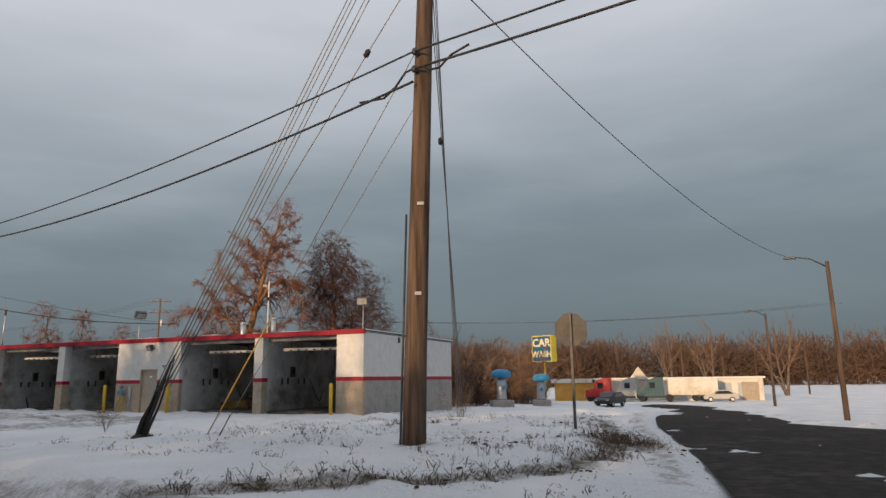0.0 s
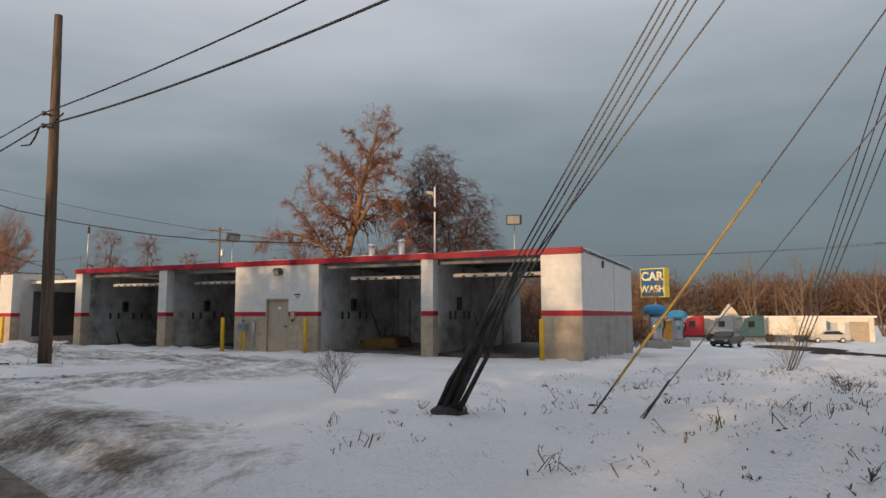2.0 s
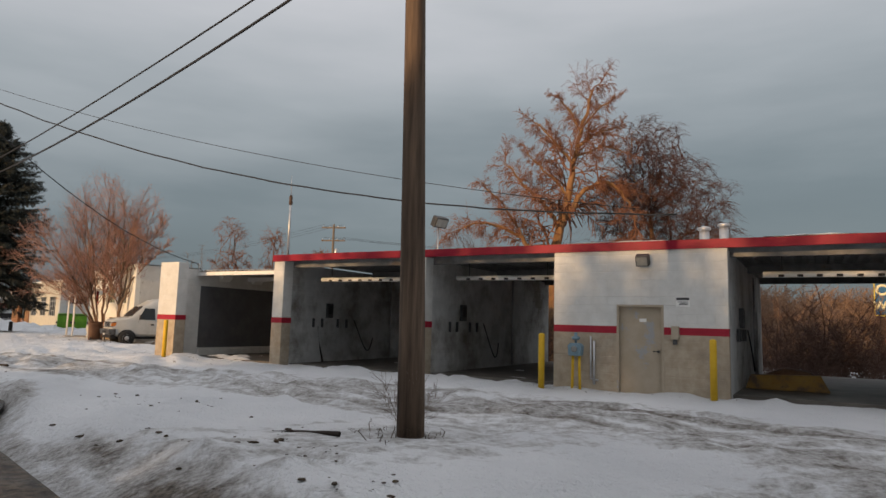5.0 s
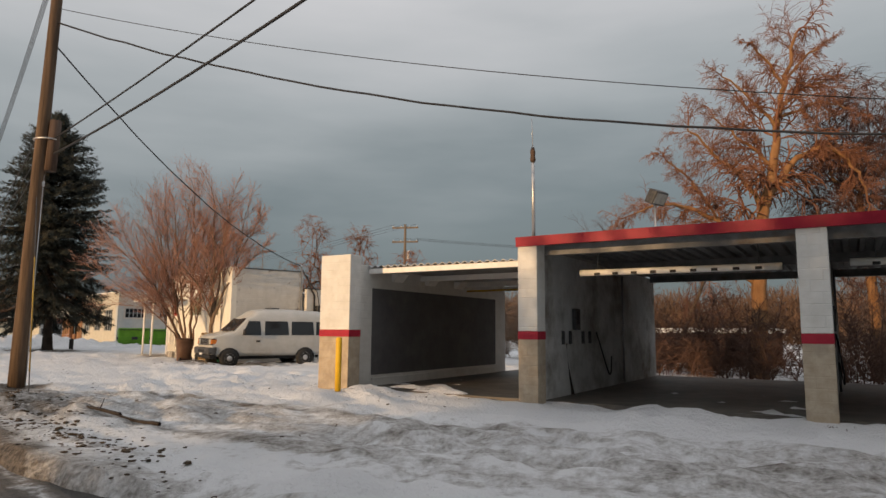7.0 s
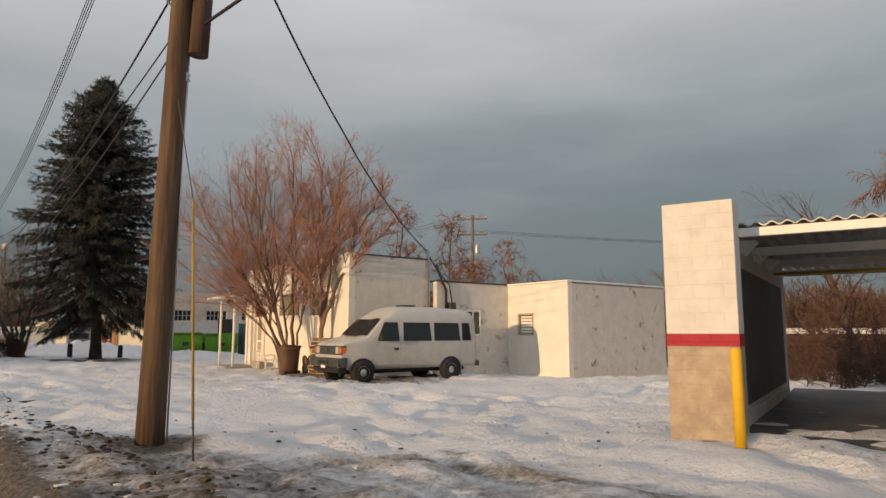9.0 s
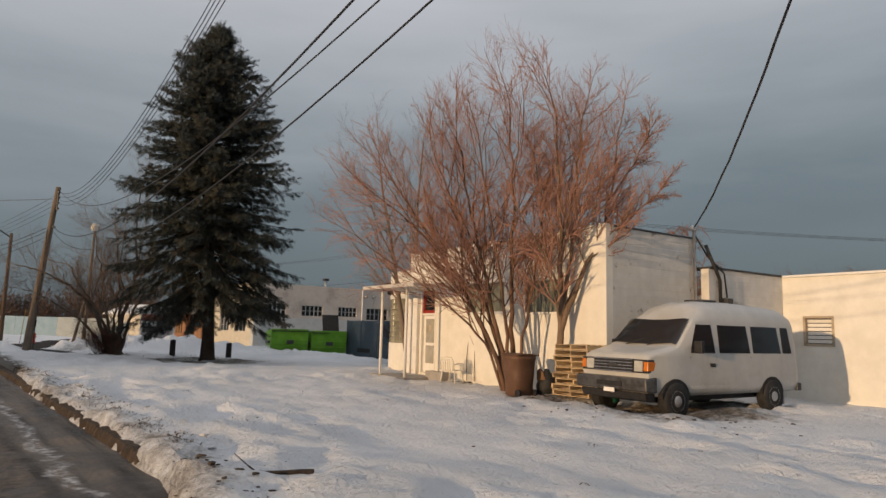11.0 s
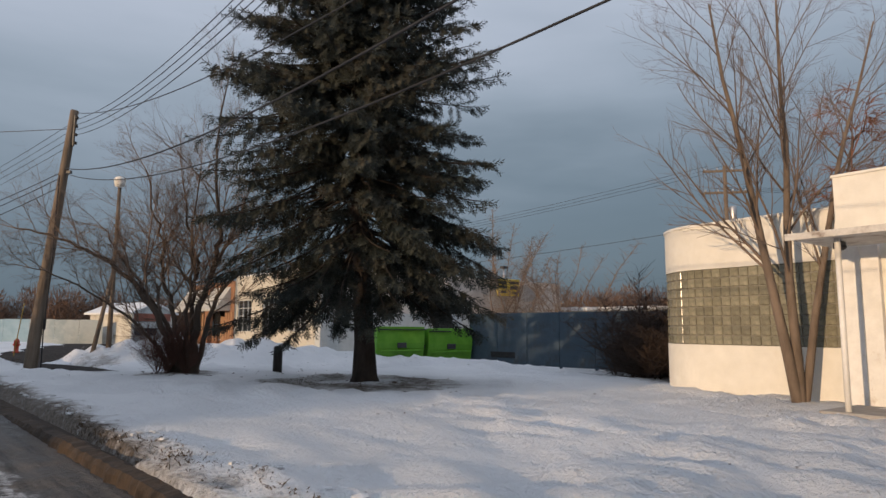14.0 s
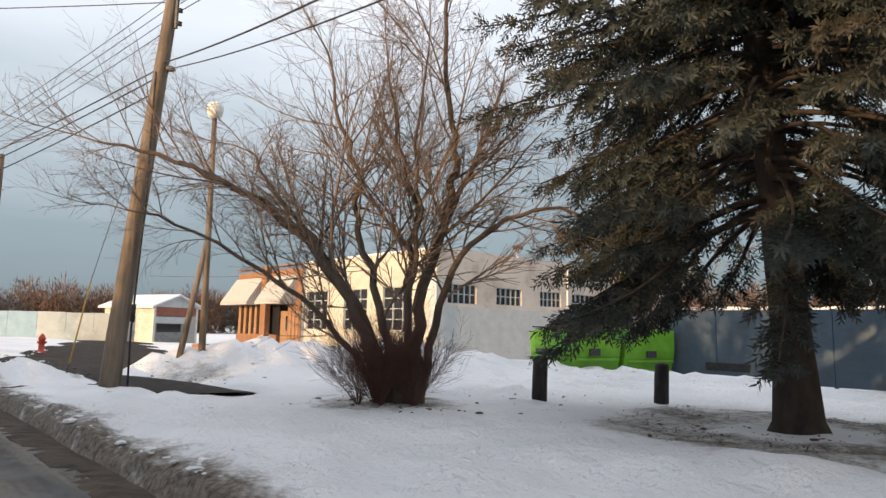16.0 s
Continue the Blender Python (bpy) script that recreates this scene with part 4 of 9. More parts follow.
def roof_flood(x, y, h, yaw, tilt, label):
    t = thing("roof_floodlight", CW @ pose(x, y, 3.486, 0, 0, yaw), label, "floodlight", "roof floodlights")
    part("stem", tube(B(), ((0, 0, 0), (0, 0, h)), 0.03, 8), M_STEEL, t)
    a, b = B(), B()
    mm = pose(0, 0.08, h + 0.24, tilt, 0, 0)
    prism(a, [(-0.36, -0.24), (0.36, -0.24), (0.36, 0.24), (-0.36, 0.24)], -0.16, 0.16, mm, 0, 0.04)
    box(b, -0.29, 0.29, 0.161, 0.17, -0.18, 0.18, 0, mm)
    hd = part("lamp_head", a, M_DARKSTEEL, t, "weathered box lamp head")
    part("lens", b, M_LENS, hd)
    part("knuckle", lathe(B(), ((0.05, h - 0.02), (0.06, h + 0.03), (0.04, h + 0.08)), 10), M_STEEL, t)
    return t


roof_flood(22.8, -9.4, 2.25, 70, -30, "tilted floodlight on a thin stem on the roof")
roof_flood(5.3, -9.4, 2.2, 10, -10, "square floodlight on a thin stem on the roof")
mast = thing("camera_mast", CW @ pose(5.3, -0.45, 3.486), "white steel mast with a small camera head on the roof", "mast")
part("pole", tube(B(), ((0, 0, 0), (0, 0, 2.1), (0, 0, 2.45)), [0.035, 0.03, 0.025], 10), M_TRIM, mast)
mh = part("camera_head", prism(B(), [(-0.02, 0), (0.30, 0.07), (0.30, 0.21), (-0.02, 0.14)], -0.07, 0.07, pose(0.06, 0, 2.16, 0, 0, 0) @ Matrix.Scale(0.8, 4), 0, 0.012), M_DOORTAN, mast, "tan camera housing")
part("arm", tube(B(), ((0, 0, 2.05), (0.12, 0, 2.18)), 0.02, 8), M_STEEL, mast)
part("strap", lathe(B(), ((0.045, 1.55), (0.045, 1.72)), 10), M_BLACK, mast)
mast2 = thing("antenna_mast", CW @ pose(23.2, -0.35, 3.462), "thin steel antenna mast on the pier top", "mast")
part("pole", tube(B(), ((0, 0, 0), (0, 0, 2.1)), [0.04, 0.035], 10), M_STEEL, mast2)
part("insulator", lathe(B(), ((0.05, 1.75), (0.065, 1.8), (0.05, 1.9), (0.06, 1.98), (0.03, 2.1)), 10), M_DARKPOLE, mast2)
part("whip", tube(B(), ((0, 0, 2.1), (0.02, 0, 2.75)), [0.012, 0.006], 6), M_STEEL, mast2)
part("base_clamp", box(B(), -0.25, 0.2, -0.1, 0.1, 0.0, 0.06, 0.01), M_BLACK, mast2)


def bollard(x, y, h=1.36):
    t = thing("bollard", pose(x, y, ground_z(x, y) - 0.05), "yellow painted steel bollard before the car wash", "bollard", "yellow bollards")
    part("post", lathe(B(), ((0.075, 0.0), (0.075, h - 0.04), (0.06, h - 0.01), (0.02, h)), 14), M_YELLOW, t)
    return t


for bx, by in ((-16.67, 32.55), (-13.05, 31.22), (-29.57, 37.93), (-4.75, 27.5)):
    bollard(bx, by)
# wheel stop and rubble in the second bay
# yellow dulled to carry the bay's shade in its colour, under random brown stains
M_DULLSTOP = surf("shade_dulled_stop_paint", (0.24, 0.13, 0.03), (0.34, 0.20, 0.045), 5, 0.7, 0.2, 25, stain=(0.12, 0.08, 0.05), stain_scale=2.5, stain_lo=0.45)
ws = thing("wheel_stop", CW @ pose(8.95, -2.9, 0.055), "yellow painted wheel stop on the bay floor", "wheel stop")
part("block", prism(B(), [(-0.95, 0), (0.9, 0), (0.80, 0.34), (-0.75, 0.40)], -0.16, 0.16, None, 0, 0.02), M_DULLSTOP, ws)
M_RUST = surf("rust_brown_sheet", (0.10, 0.05, 0.03), (0.18, 0.10, 0.06), 5, 0.8, 0.5, 20)
dm = B()
prism(dm, [(-0.8, 0), (0.7, 0), (0.6, 0.3), (0.1, 0.5), (-0.5, 0.42)], -0.5, 0.4, None, 0, 0.06)
lone("rubble_heap", dm, M_RUST, CW @ pose(8.9, -3.9, 0.055), "rust brown heap of rubbish in the wash bay", "rubbish")


# ---- white building beside the street ----
WB = up_frame(-39.60, 51.55, 0.0, -0.749, 0.663)    # x along the front away from the car wash, y towards the street
white_house = thing("white_building", WB, "low cream stucco building with flat roof and rounded glass-block corner", "building")
HI, LO = 4.40, 4.08


def front_with_openings(x0, x1, top, openings, y0=-0.25, y1=0.0, base=-0.5):
    """Wall pieces left between openings given as (x0, x1, z0, z1)."""
    xs = sorted({x0, x1, *[o[0] for o in openings], *[o[1] for o in openings]})
    for a, b in zip(xs, xs[1:]):
        cuts = sorted([(o[2], o[3]) for o in openings if o[0] <= a and o[1] >= b])
        z = base
        for c0, c1 in cuts:
            if c0 > z + 0.01:
                part("front_wall", box(B(), a, b, y0, y1, z, c0), M_CREAM, white_house)
            z = c1
        if z < top - 0.01:
            part("front_wall", box(B(), a, b, y0, y1, z, top), M_CREAM, white_house)


OPEN = [(1.62, 3.15, 2.18, 3.10), (4.10, 6.10, 2.22, 3.14), (7.90, 8.85, 0.08, 3.12)]
front_with_openings(0.0, 9.7, HI, OPEN)
part("end_wall", box(B(), 0.0, 0.25, -3.7, -0.251, -0.5, HI), M_PEELING, white_house, "white painted block end wall")
part("back_wall", box(B(), 0.251, 9.7, -3.7, -3.45, -0.5, HI), M_PEELING, white_house)
part("side_wall", box(B(), 9.45, 9.7, -3.449, -0.251, -0.5, HI), M_CREAM, white_house)
part("roof", box(B(), 0.26, 9.44, -3.44, -0.26, HI - 0.25, HI - 0.15), M_ROOFTAR, white_house)
part("coping", box(B(), -0.03, 9.73, -0.28, 0.03, HI + 0.002, HI + 0.06, 0.01), M_CREAM, white_house, "cream coping along the parapet")
part("coping", box(B(), -0.03, 0.28, -3.73, -0.29, HI + 0.002, HI + 0.05, 0.01), M_DARKSTEEL, white_house, "dark weathered coping")


def grid_window(x0, x1, z0, z1, nx, nz, material, y=-0.12):
    w = part("window", box(B(), x0, x1, y - 0.03, y - 0.02, z0, z1), M_MORTAR, white_house, "old industrial window of small dusty panes")
    me = None
    dx, dz = (x1 - x0) / nx, (z1 - z0) / nz
    for i in range(nx):
        for k in range(nz):
            if me is None:
                me = finish(box(B(), 0.008, dx - 0.008, 0, 0.03, 0.008, dz - 0.008, 0.006), "pane", material)
            ob = new("pane", me)
            ob.parent = w
            ob.location = (x0 + i * dx, y - 0.02, z0 + k * dz)
    s = B()
    box(s, x0 - 0.03, x1 + 0.03, -0.02, 0.05, z0 - 0.06, z0 - 0.001, 0.006)
    part("sill", s, M_TRIM, w)
    return w


M_PANE = surf("dusty_green_pane", (0.13, 0.135, 0.10), (0.24, 0.24, 0.19), 4, 0.18, 0.1, 5, vary=0.3, spec=0.6)
grid_window(1.62, 3.15, 2.18, 3.10, 5, 3, M_PANE)
grid_window(4.10, 6.10, 2.22, 3.14, 6, 3, M_PANE)
# porch: door, transom, pilasters
M_OLDTRIM = surf("peeling_grey_white_paint", (0.46, 0.44, 0.41), (0.66, 0.64, 0.60), 7, 0.7, 0.4, 30, stain=(0.24, 0.20, 0.17), stain_scale=3.5, stain_lo=0.5, stain_hi=0.66)
M_STORM = surf("dusty_storm_pane", (0.30, 0.29, 0.25), (0.44, 0.42, 0.37), 3, 0.14, 0.05, 8, spec=0.7)
door = part("door", box(B(), 7.95, 8.80, -0.14, -0.09, 0.10, 2.13, 0.006), M_TRIM, white_house, "white glazed storm door with a mid rail")
part("door_panel", box(B(), 8.08, 8.66, -0.0899, -0.082, 1.15, 2.0, 0.004), M_STORM, door, "pale glazed upper pane")
part("door_notice", box(B(), 8.30, 8.46, -0.0819, -0.078, 1.52, 1.78), M_TANBLOCK, door, "small tan card on the door")
part("door_panel", box(B(), 8.08, 8.66, -0.0899, -0.084, 0.42, 1.05, 0.004), M_STORM, door, "pale glazed lower pane")
part("door_handle", tube(B(), ((8.02, -0.09, 1.10), (8.02, -0.03, 1.10), (8.02, -0.03, 0.96)), 0.013, 6), M_DARKSTEEL, door)
fr = B()
box(fr, 7.90, 7.95, -0.2, 0.02, 0.08, 3.12, 0.004)
box(fr, 8.80, 8.85, -0.2, 0.02, 0.08, 3.12, 0.004)
box(fr, 7.9501, 8.7999, -0.2, 0.02, 2.135, 2.20, 0.004)
part("door_frame", fr, M_TRIM, white_house)
tr = part("transom_window", box(B(), 8.02, 8.73, -0.12, -0.11, 2.30, 3.02), M_GLASSDARK, white_house, "dark transom light in a red frame")
tf = B()
for x0, x1, z0, z1 in ((7.951, 8.03, 2.201, 3.11), (8.72, 8.799, 2.201, 3.11), (8.031, 8.719, 2.201, 2.31), (8.031, 8.719, 3.01, 3.11)):
    box(tf, x0, x1, -0.14, -0.03, z0, z1, 0.004)
part("transom_frame", tf, M_REDWOOD, tr)
part("pilaster", box(B(), 8.95, 9.60, 0.002, 0.14, -0.3, 2.99, 0.01), M_TRIM, white_house, "white boarded pilaster beside the door")
part("pilaster_batten", box(B(), 9.26, 9.32, 0.1405, 0.165, -0.3, 2.98, 0.006), M_TRIM, white_house)
part("porch_step", box(B(), 7.2, 9.5, 0.15, 1.7, -0.3, 0.02, 0.02), M_GREYBLOCK, white_house, "low concrete porch slab")
can = part("canopy", box(B(), 6.25, 9.75, 0.145, 1.95, 3.0, 3.09, 0.012), M_OLDTRIM, white_house, "flat white porch canopy")
part("canopy_edge", box(B(), 6.22, 9.78, 1.951, 1.975, 2.98, 3.10, 0.005), M_OLDTRIM, can, "worn grey-white edge board")
part("porch_lamp", lathe(B(), ((0.02, 2.99), (0.10, 2.97), (0.11, 2.86), (0.05, 2.82)), 12, pose(9.2, 1.15, 0)), M_DARKSTEEL, can, "dark lamp under the canopy")
for px in (9.09, 7.40):
    part("porch_post", tube(B(), ((px, 1.52, -0.2), (px, 1.52, 3.0)), 0.05, 10), M_TRIM, white_house, "slender white porch post")

# lower wing: the front runs on, then turns in a wide curve banded with glass blocks
R_C = 1.9
PATH_W = [(9.7 + 0.30 * i, -1.65) for i in range(13)]
for i in range(25):
    t = math.pi / 2 * i / 24
    PATH_W.append((13.65 + R_C * math.sin(t), -1.65 - R_C + R_C * math.cos(t)))
PATH_W += [(13.65 + R_C, -1.65 - R_C - 0.5 * i) for i in range(1, 12)]


def curved_wall(z0, z1, inset, thick, name, material, label=""):
    bm = B()
    rows = []
    for i, p in enumerate(PATH_W):
        a, b = Vector(PATH_W[max(i - 1, 0)]), Vector(PATH_W[min(i + 1, len(PATH_W) - 1)])
        d = (b - a).normalized()
        o = Vector((-d.y, d.x))
        if o.dot(Vector(p) - Vector((9.7, -6))) < 0:
            o = -o
        pin, pout = Vector(p) - o * (inset + thick), Vector(p) - o * inset
        rows.append([bm.verts.new((pout.x, pout.y, z0)), bm.verts.new((pout.x, pout.y, z1)), bm.verts.new((pin.x, pin.y, z1)), bm.verts.new((pin.x, pin.y, z0))])
    for a, b in zip(rows, rows[1:]):
        for k in range(4):
            bm.faces.new((a[k], a[(k + 1) % 4], b[(k + 1) % 4], b[k]))
    bm.faces.new(rows[0])
    bm.faces.new(rows[-1])
    return part(name, bm, material, white_house, label, False)


GB0, GB1 = 1.02, 2.95
curved_wall(-0.6, GB0, 0.0, 0.3, "curved_wall", M_CREAM)
curved_wall(GB1, LO, 0.0, 0.3, "curved_wall", M_CREAM)
glass_band = curved_wall(GB0 + 0.001, GB1 - 0.001, 0.055, 0.1, "glass_block_band", M_MORTAR, "band of dusty glass blocks round the corner")
curved_wall(LO + 0.002, LO + 0.06, -0.03, 0.36, "coping", M_TRIM)
cum = [0.0]
for p, q in zip(PATH_W, PATH_W[1:]):
    cum.append(cum[-1] + (Vector(q) - Vector(p)).length)


def on_path(s):
    for i in range(len(PATH_W) - 1):
        if cum[i + 1] >= s:
            t = (s - cum[i]) / (cum[i + 1] - cum[i])
            a, b = Vector(PATH_W[i]), Vector(PATH_W[i + 1])
            return a.lerp(b, t), (b - a).normalized()
    return Vector(PATH_W[-1]), Vector((0, -1))


part("wing_roof", prism(B(), [(9.3, LO - 0.2), (15.4, LO - 0.2), (15.4, LO - 0.1), (9.3, LO - 0.1)], -9.9, -3.0), M_ROOFTAR, white_house)
part("wing_roof", prism(B(), [(9.71, LO - 0.201), (13.2, LO - 0.201), (13.2, LO - 0.101), (9.71, LO - 0.101)], -2.999, -2.0), M_ROOFTAR, white_house)
part("back_wall", box(B(), 9.3, 14.69, -9.95, -9.7, -0.5, LO - 0.21), M_PEELING, white_house)

# lower rear wing towards the car wash
AX = -3.83
part("rear_wall", box(B(), -0.45, -0.2, -7.57, -3.72, -0.5, 3.52), M_PEELING, white_house, "peeling white block wall")
AW = (-1.95, -1.05, 1.40, 2.30)
for x0, x1, z0, z1 in ((AX, AW[0], -0.5, 3.50), (AW[1], -0.45, -0.5, 3.50), (AW[0], AW[1], -0.5, AW[2]), (AW[0], AW[1], AW[3], 3.50)):
    part("annex_wall", box(B(), x0, x1, -7.82, -7.571, z0, z1), M_CREAM, white_house)
part("annex_end_wall", box(B(), AX, AX + 0.25, -14.0, -7.821, -0.5, 3.44), M_PEELING, white_house, "peeling white block end wall")
part("annex_roof", box(B(), AX - 0.06, -0.15, -14.0, -7.50, 3.502, 3.57, 0.01), M_TRIM, white_house, "pale flat roof edge")
part("annex_roof", box(B(), -0.50, 0.2, -7.49, -3.72, 3.521, 3.58, 0.01), M_DARKSTEEL, white_house, "dark weathered roof edge")
part("annex_inner_wall", box(B(), -0.2, 9.2, -14.0, -13.75, -0.5, 3.5), M_PEELING, white_house)
aw = part("window", box(B(), AW[0], AW[1], -7.72, -7.70, AW[2], AW[3]), M_GLASSDARK, white_house, "boarded sash window in a worn frame")
af = B()
for x0, x1, z0, z1 in ((AW[0], AW[0] + 0.07, AW[2], AW[3]), (AW[1] - 0.07, AW[1], AW[2], AW[3]), (AW[0] + 0.071, AW[1] - 0.071, AW[2], AW[2] + 0.07), (AW[0] + 0.071, AW[1] - 0.071, AW[3] - 0.07, AW[3])):
    box(af, x0, x1, -7.69, -7.55, z0, z1, 0.005)
part("frame", af, M_TANBLOCK, aw)
for k in range(6):
    part("slat", box(B(), AW[0] + 0.08, AW[1] - 0.08, -7.68, -7.665, AW[2] + 0.09 + k * 0.122, AW[2] + 0.19 + k * 0.122, 0.003), M_TRIM, aw)
part("window_patch", box(B(), -0.98, -0.55, -7.57, -7.55, 1.42, 2.28, 0.004), M_CREAM, white_house, "filled-in opening beside the window")
sw = part("window", box(B(), -0.462, -0.452, -5.9, -5.2, 1.45, 2.35), M_GLASSDARK, white_house, "small dark window in the side wall")
sf = B()
for y0, y1, z0, z1 in ((-5.97, -5.90, 1.38, 2.42), (-5.20, -5.13, 1.38, 2.42), (-5.899, -5.201, 1.38, 1.45), (-5.899, -5.201, 2.35, 2.42), (-5.58, -5.52, 1.451, 2.349)):
    box(sf, -0.50, -0.452, y0, y1, z0, z1, 0.004)
part("frame", sf, M_TRIM, sw)
# service entrance: conduits and meter at the corner of the end wall
svc = part("service_conduit", tube(B(), ((-0.12, -3.55, 0.4), (-0.12, -3.55, 4.65), (-0.12, -3.45, 4.72)), 0.045, 8), M_STEEL, white_house, "grey service conduit up the wall")
part("weatherhead", lathe(B(), ((0.05, 0), (0.09, 0.03), (0.07, 0.12), (0.02, 0.15)), 10, pose(-0.12, -3.5, 4.62)), M_STEEL, svc)
part("conduit", tube(B(), ((-0.55, -4.1, 1.9), (-0.55, -4.1, 3.2), (-0.55, -3.9, 3.5), (-0.35, -3.75, 4.2)), 0.05, 8), M_BLACK, white_house, "black cable riser")
mt = part("meter_box", box(B(), -0.70, -0.452, -4.5, -4.2, 2.0, 2.7, 0.02), M_DARKSTEEL, white_house, "dark electricity meter box")
part("cable", tube(B(), ((-0.6, -4.35, 2.7), (-0.62, -4.2, 3.4), (-0.3, -3.9, 3.9), (-0.12, -3.6, 4.5)), 0.025, 6), M_BLACK, mt)

# ---- things in front of the white building ----
M_BUFF = surf("faded_label", (0.24, 0.20, 0.15), (0.36, 0.31, 0.24), 12, 0.6, 0.1, 20)
M_BIN = surf("brown_bin_plastic", (0.10, 0.055, 0.034), (0.14, 0.078, 0.05), 3, 0.5, 0.1, 20)
trash = thing("trash_bin", pose(-41.8, 51.4, ground_z(-41.8, 51.4), 0, 0, 225), "brown plastic wheeled trash bin against the thicket", "trash bin")
tb_ = B()
rg = []
for z, w, d in ((0.02, 0.27, 0.27), (0.06, 0.30, 0.30), (0.60, 0.335, 0.345), (0.93, 0.355, 0.37), (0.95, 0.375, 0.39), (1.03, 0.38, 0.395), (1.04, 0.36, 0.375)):
    ring = []
    for k in range(20):
        a = 2 * math.pi * k / 20
        cx, cy = math.cos(a), math.sin(a)
        ring.append(tb_.verts.new((w * math.copysign(abs(cx) ** 0.62, cx), d * math.copysign(abs(cy) ** 0.62, cy), z)))
    rg.append(ring)
for a, b in zip(rg, rg[1:]):
    for k in range(20):
        tb_.faces.new((a[k], a[(k + 1) % 20], b[(k + 1) % 20], b[k])).smooth = True
tb_.faces.new(rg[0][::-1])
tb_.faces.new(rg[-1])
part("body", tb_, M_BIN, trash)
ld = B()
prism(ld, [(-0.37, 1.042), (0.37, 1.042), (0.35, 1.075), (0.12, 1.10), (-0.12, 1.10), (-0.35, 1.075)], -0.385, 0.40, None, 0, 0.03)
part("lid", ld, M_BIN, trash)
part("label_plate", box(B(), -0.10, 0.10, -0.385, -0.35, 0.72, 0.86), M_BUFF, trash, "dull label plate")
for sx in (-0.26, 0.26):
    part("wheel", tube(B(), ((sx - 0.03, 0.30, 0.1), (sx + 0.03, 0.30, 0.1)), 0.10, 14), M_BLACK, trash)
# added black lump for what is only a dark gap behind the bin
bag = thing("dark_gap_lump", pose(-41.1, 51.75, ground_z(-41, 51.7)), "added black lump filling a dark gap behind the bin", "rubbish bag")
bg = B()
lathe(bg, ((0.16, 0.0), (0.28, 0.10), (0.29, 0.32), (0.21, 0.52), (0.09, 0.64), (0.06, 0.72)), 14)
for v in bg.verts:
    v.co += 0.05 * noise.noise_vector(v.co * 4)
part("gap_lump", bg, M_BLACK, bag, smooth=True)

M_PALLET = surf("raw_pallet_wood", (0.38, 0.275, 0.16), (0.60, 0.46, 0.29), 5, 0.8, 0.4, 30, stretch=(1, 8, 8), stain=(0.22, 0.16, 0.10), stain_scale=2.5, stain_lo=0.55, stain_hi=0.75, vary=0.35)
PALLET_AT = up_frame(-40.12, 51.15, 0.07, -0.749, 0.663)
BOARD = finish(box(B(), -0.6, 0.6, -0.045, 0.045, -0.009, 0.009, 0.003), "board", M_PALLET)
BEAM = finish(box(B(), -0.02, 0.02, -0.5, 0.5, -0.045, 0.045, 0.003), "stringer", M_PALLET)
rng = random.Random(5)
for k in range(9):
    t = thing("pallet", PALLET_AT @ pose(rng.uniform(-0.06, 0.06), rng.uniform(-0.05, 0.05), 0.14 * k, 0, 0, rng.uniform(-4, 4)), "raw wooden pallet in a stack beside the van", "pallet", "stacked pallets")
    for zz, cnt in ((0.009, 4), (0.119, 6)):
        for i in range(cnt):
            ob = new("board", BOARD)
            ob.parent = t
            ob.location = (0, -0.45 + 0.9 * i / (cnt - 1), zz)
    for xx in (-0.57, 0, 0.57):
        ob = new("stringer", BEAM)
        ob.parent = t
        ob.location = (xx, 0, 0.064)
M_SPLIT = surf("weathered_split_wood", (0.13, 0.075, 0.042), (0.26, 0.155, 0.09), 7, 0.85, 0.6, 30, stretch=(6, 6, 0.6))
lp = thing("split_log", PALLET_AT @ pose(1.05, 0.35, -0.02, 0, 18, 20), "brown split log leaning by the pallets", "log")
part("plank", prism(B(), [(-0.13, 0), (0.13, 0), (0.11, 0.42), (0.05, 0.60), (-0.04, 0.64), (-0.12, 0.50)], -0.05, 0.05, None, 0, 0.012), M_SPLIT, lp)

M_GREENCAN = surf("dark_green_can_paint", (0.012, 0.085, 0.055), (0.02, 0.115, 0.075), 5, 0.5, 0.1, 20, stain=(0.05, 0.06, 0.045), stain_scale=2.0, stain_lo=0.6)
can_ = thing("green_can", PALLET_AT @ pose(-0.95, 0.15, -0.05), "dark green steel can beside the pallet stack", "can")
part("body", lathe(B(), ((0.19, 0.0), (0.20, 0.02), (0.20, 0.30), (0.207, 0.32), (0.20, 0.34), (0.20, 0.66), (0.17, 0.74), (0.08, 0.80), (0.05, 0.82)), 18), M_GREENCAN, can_)
part("valve_collar", lathe(B(), ((0.09, 0.80), (0.10, 0.82), (0.10, 0.90), (0.085, 0.92)), 12), M_GREENCAN, can_)

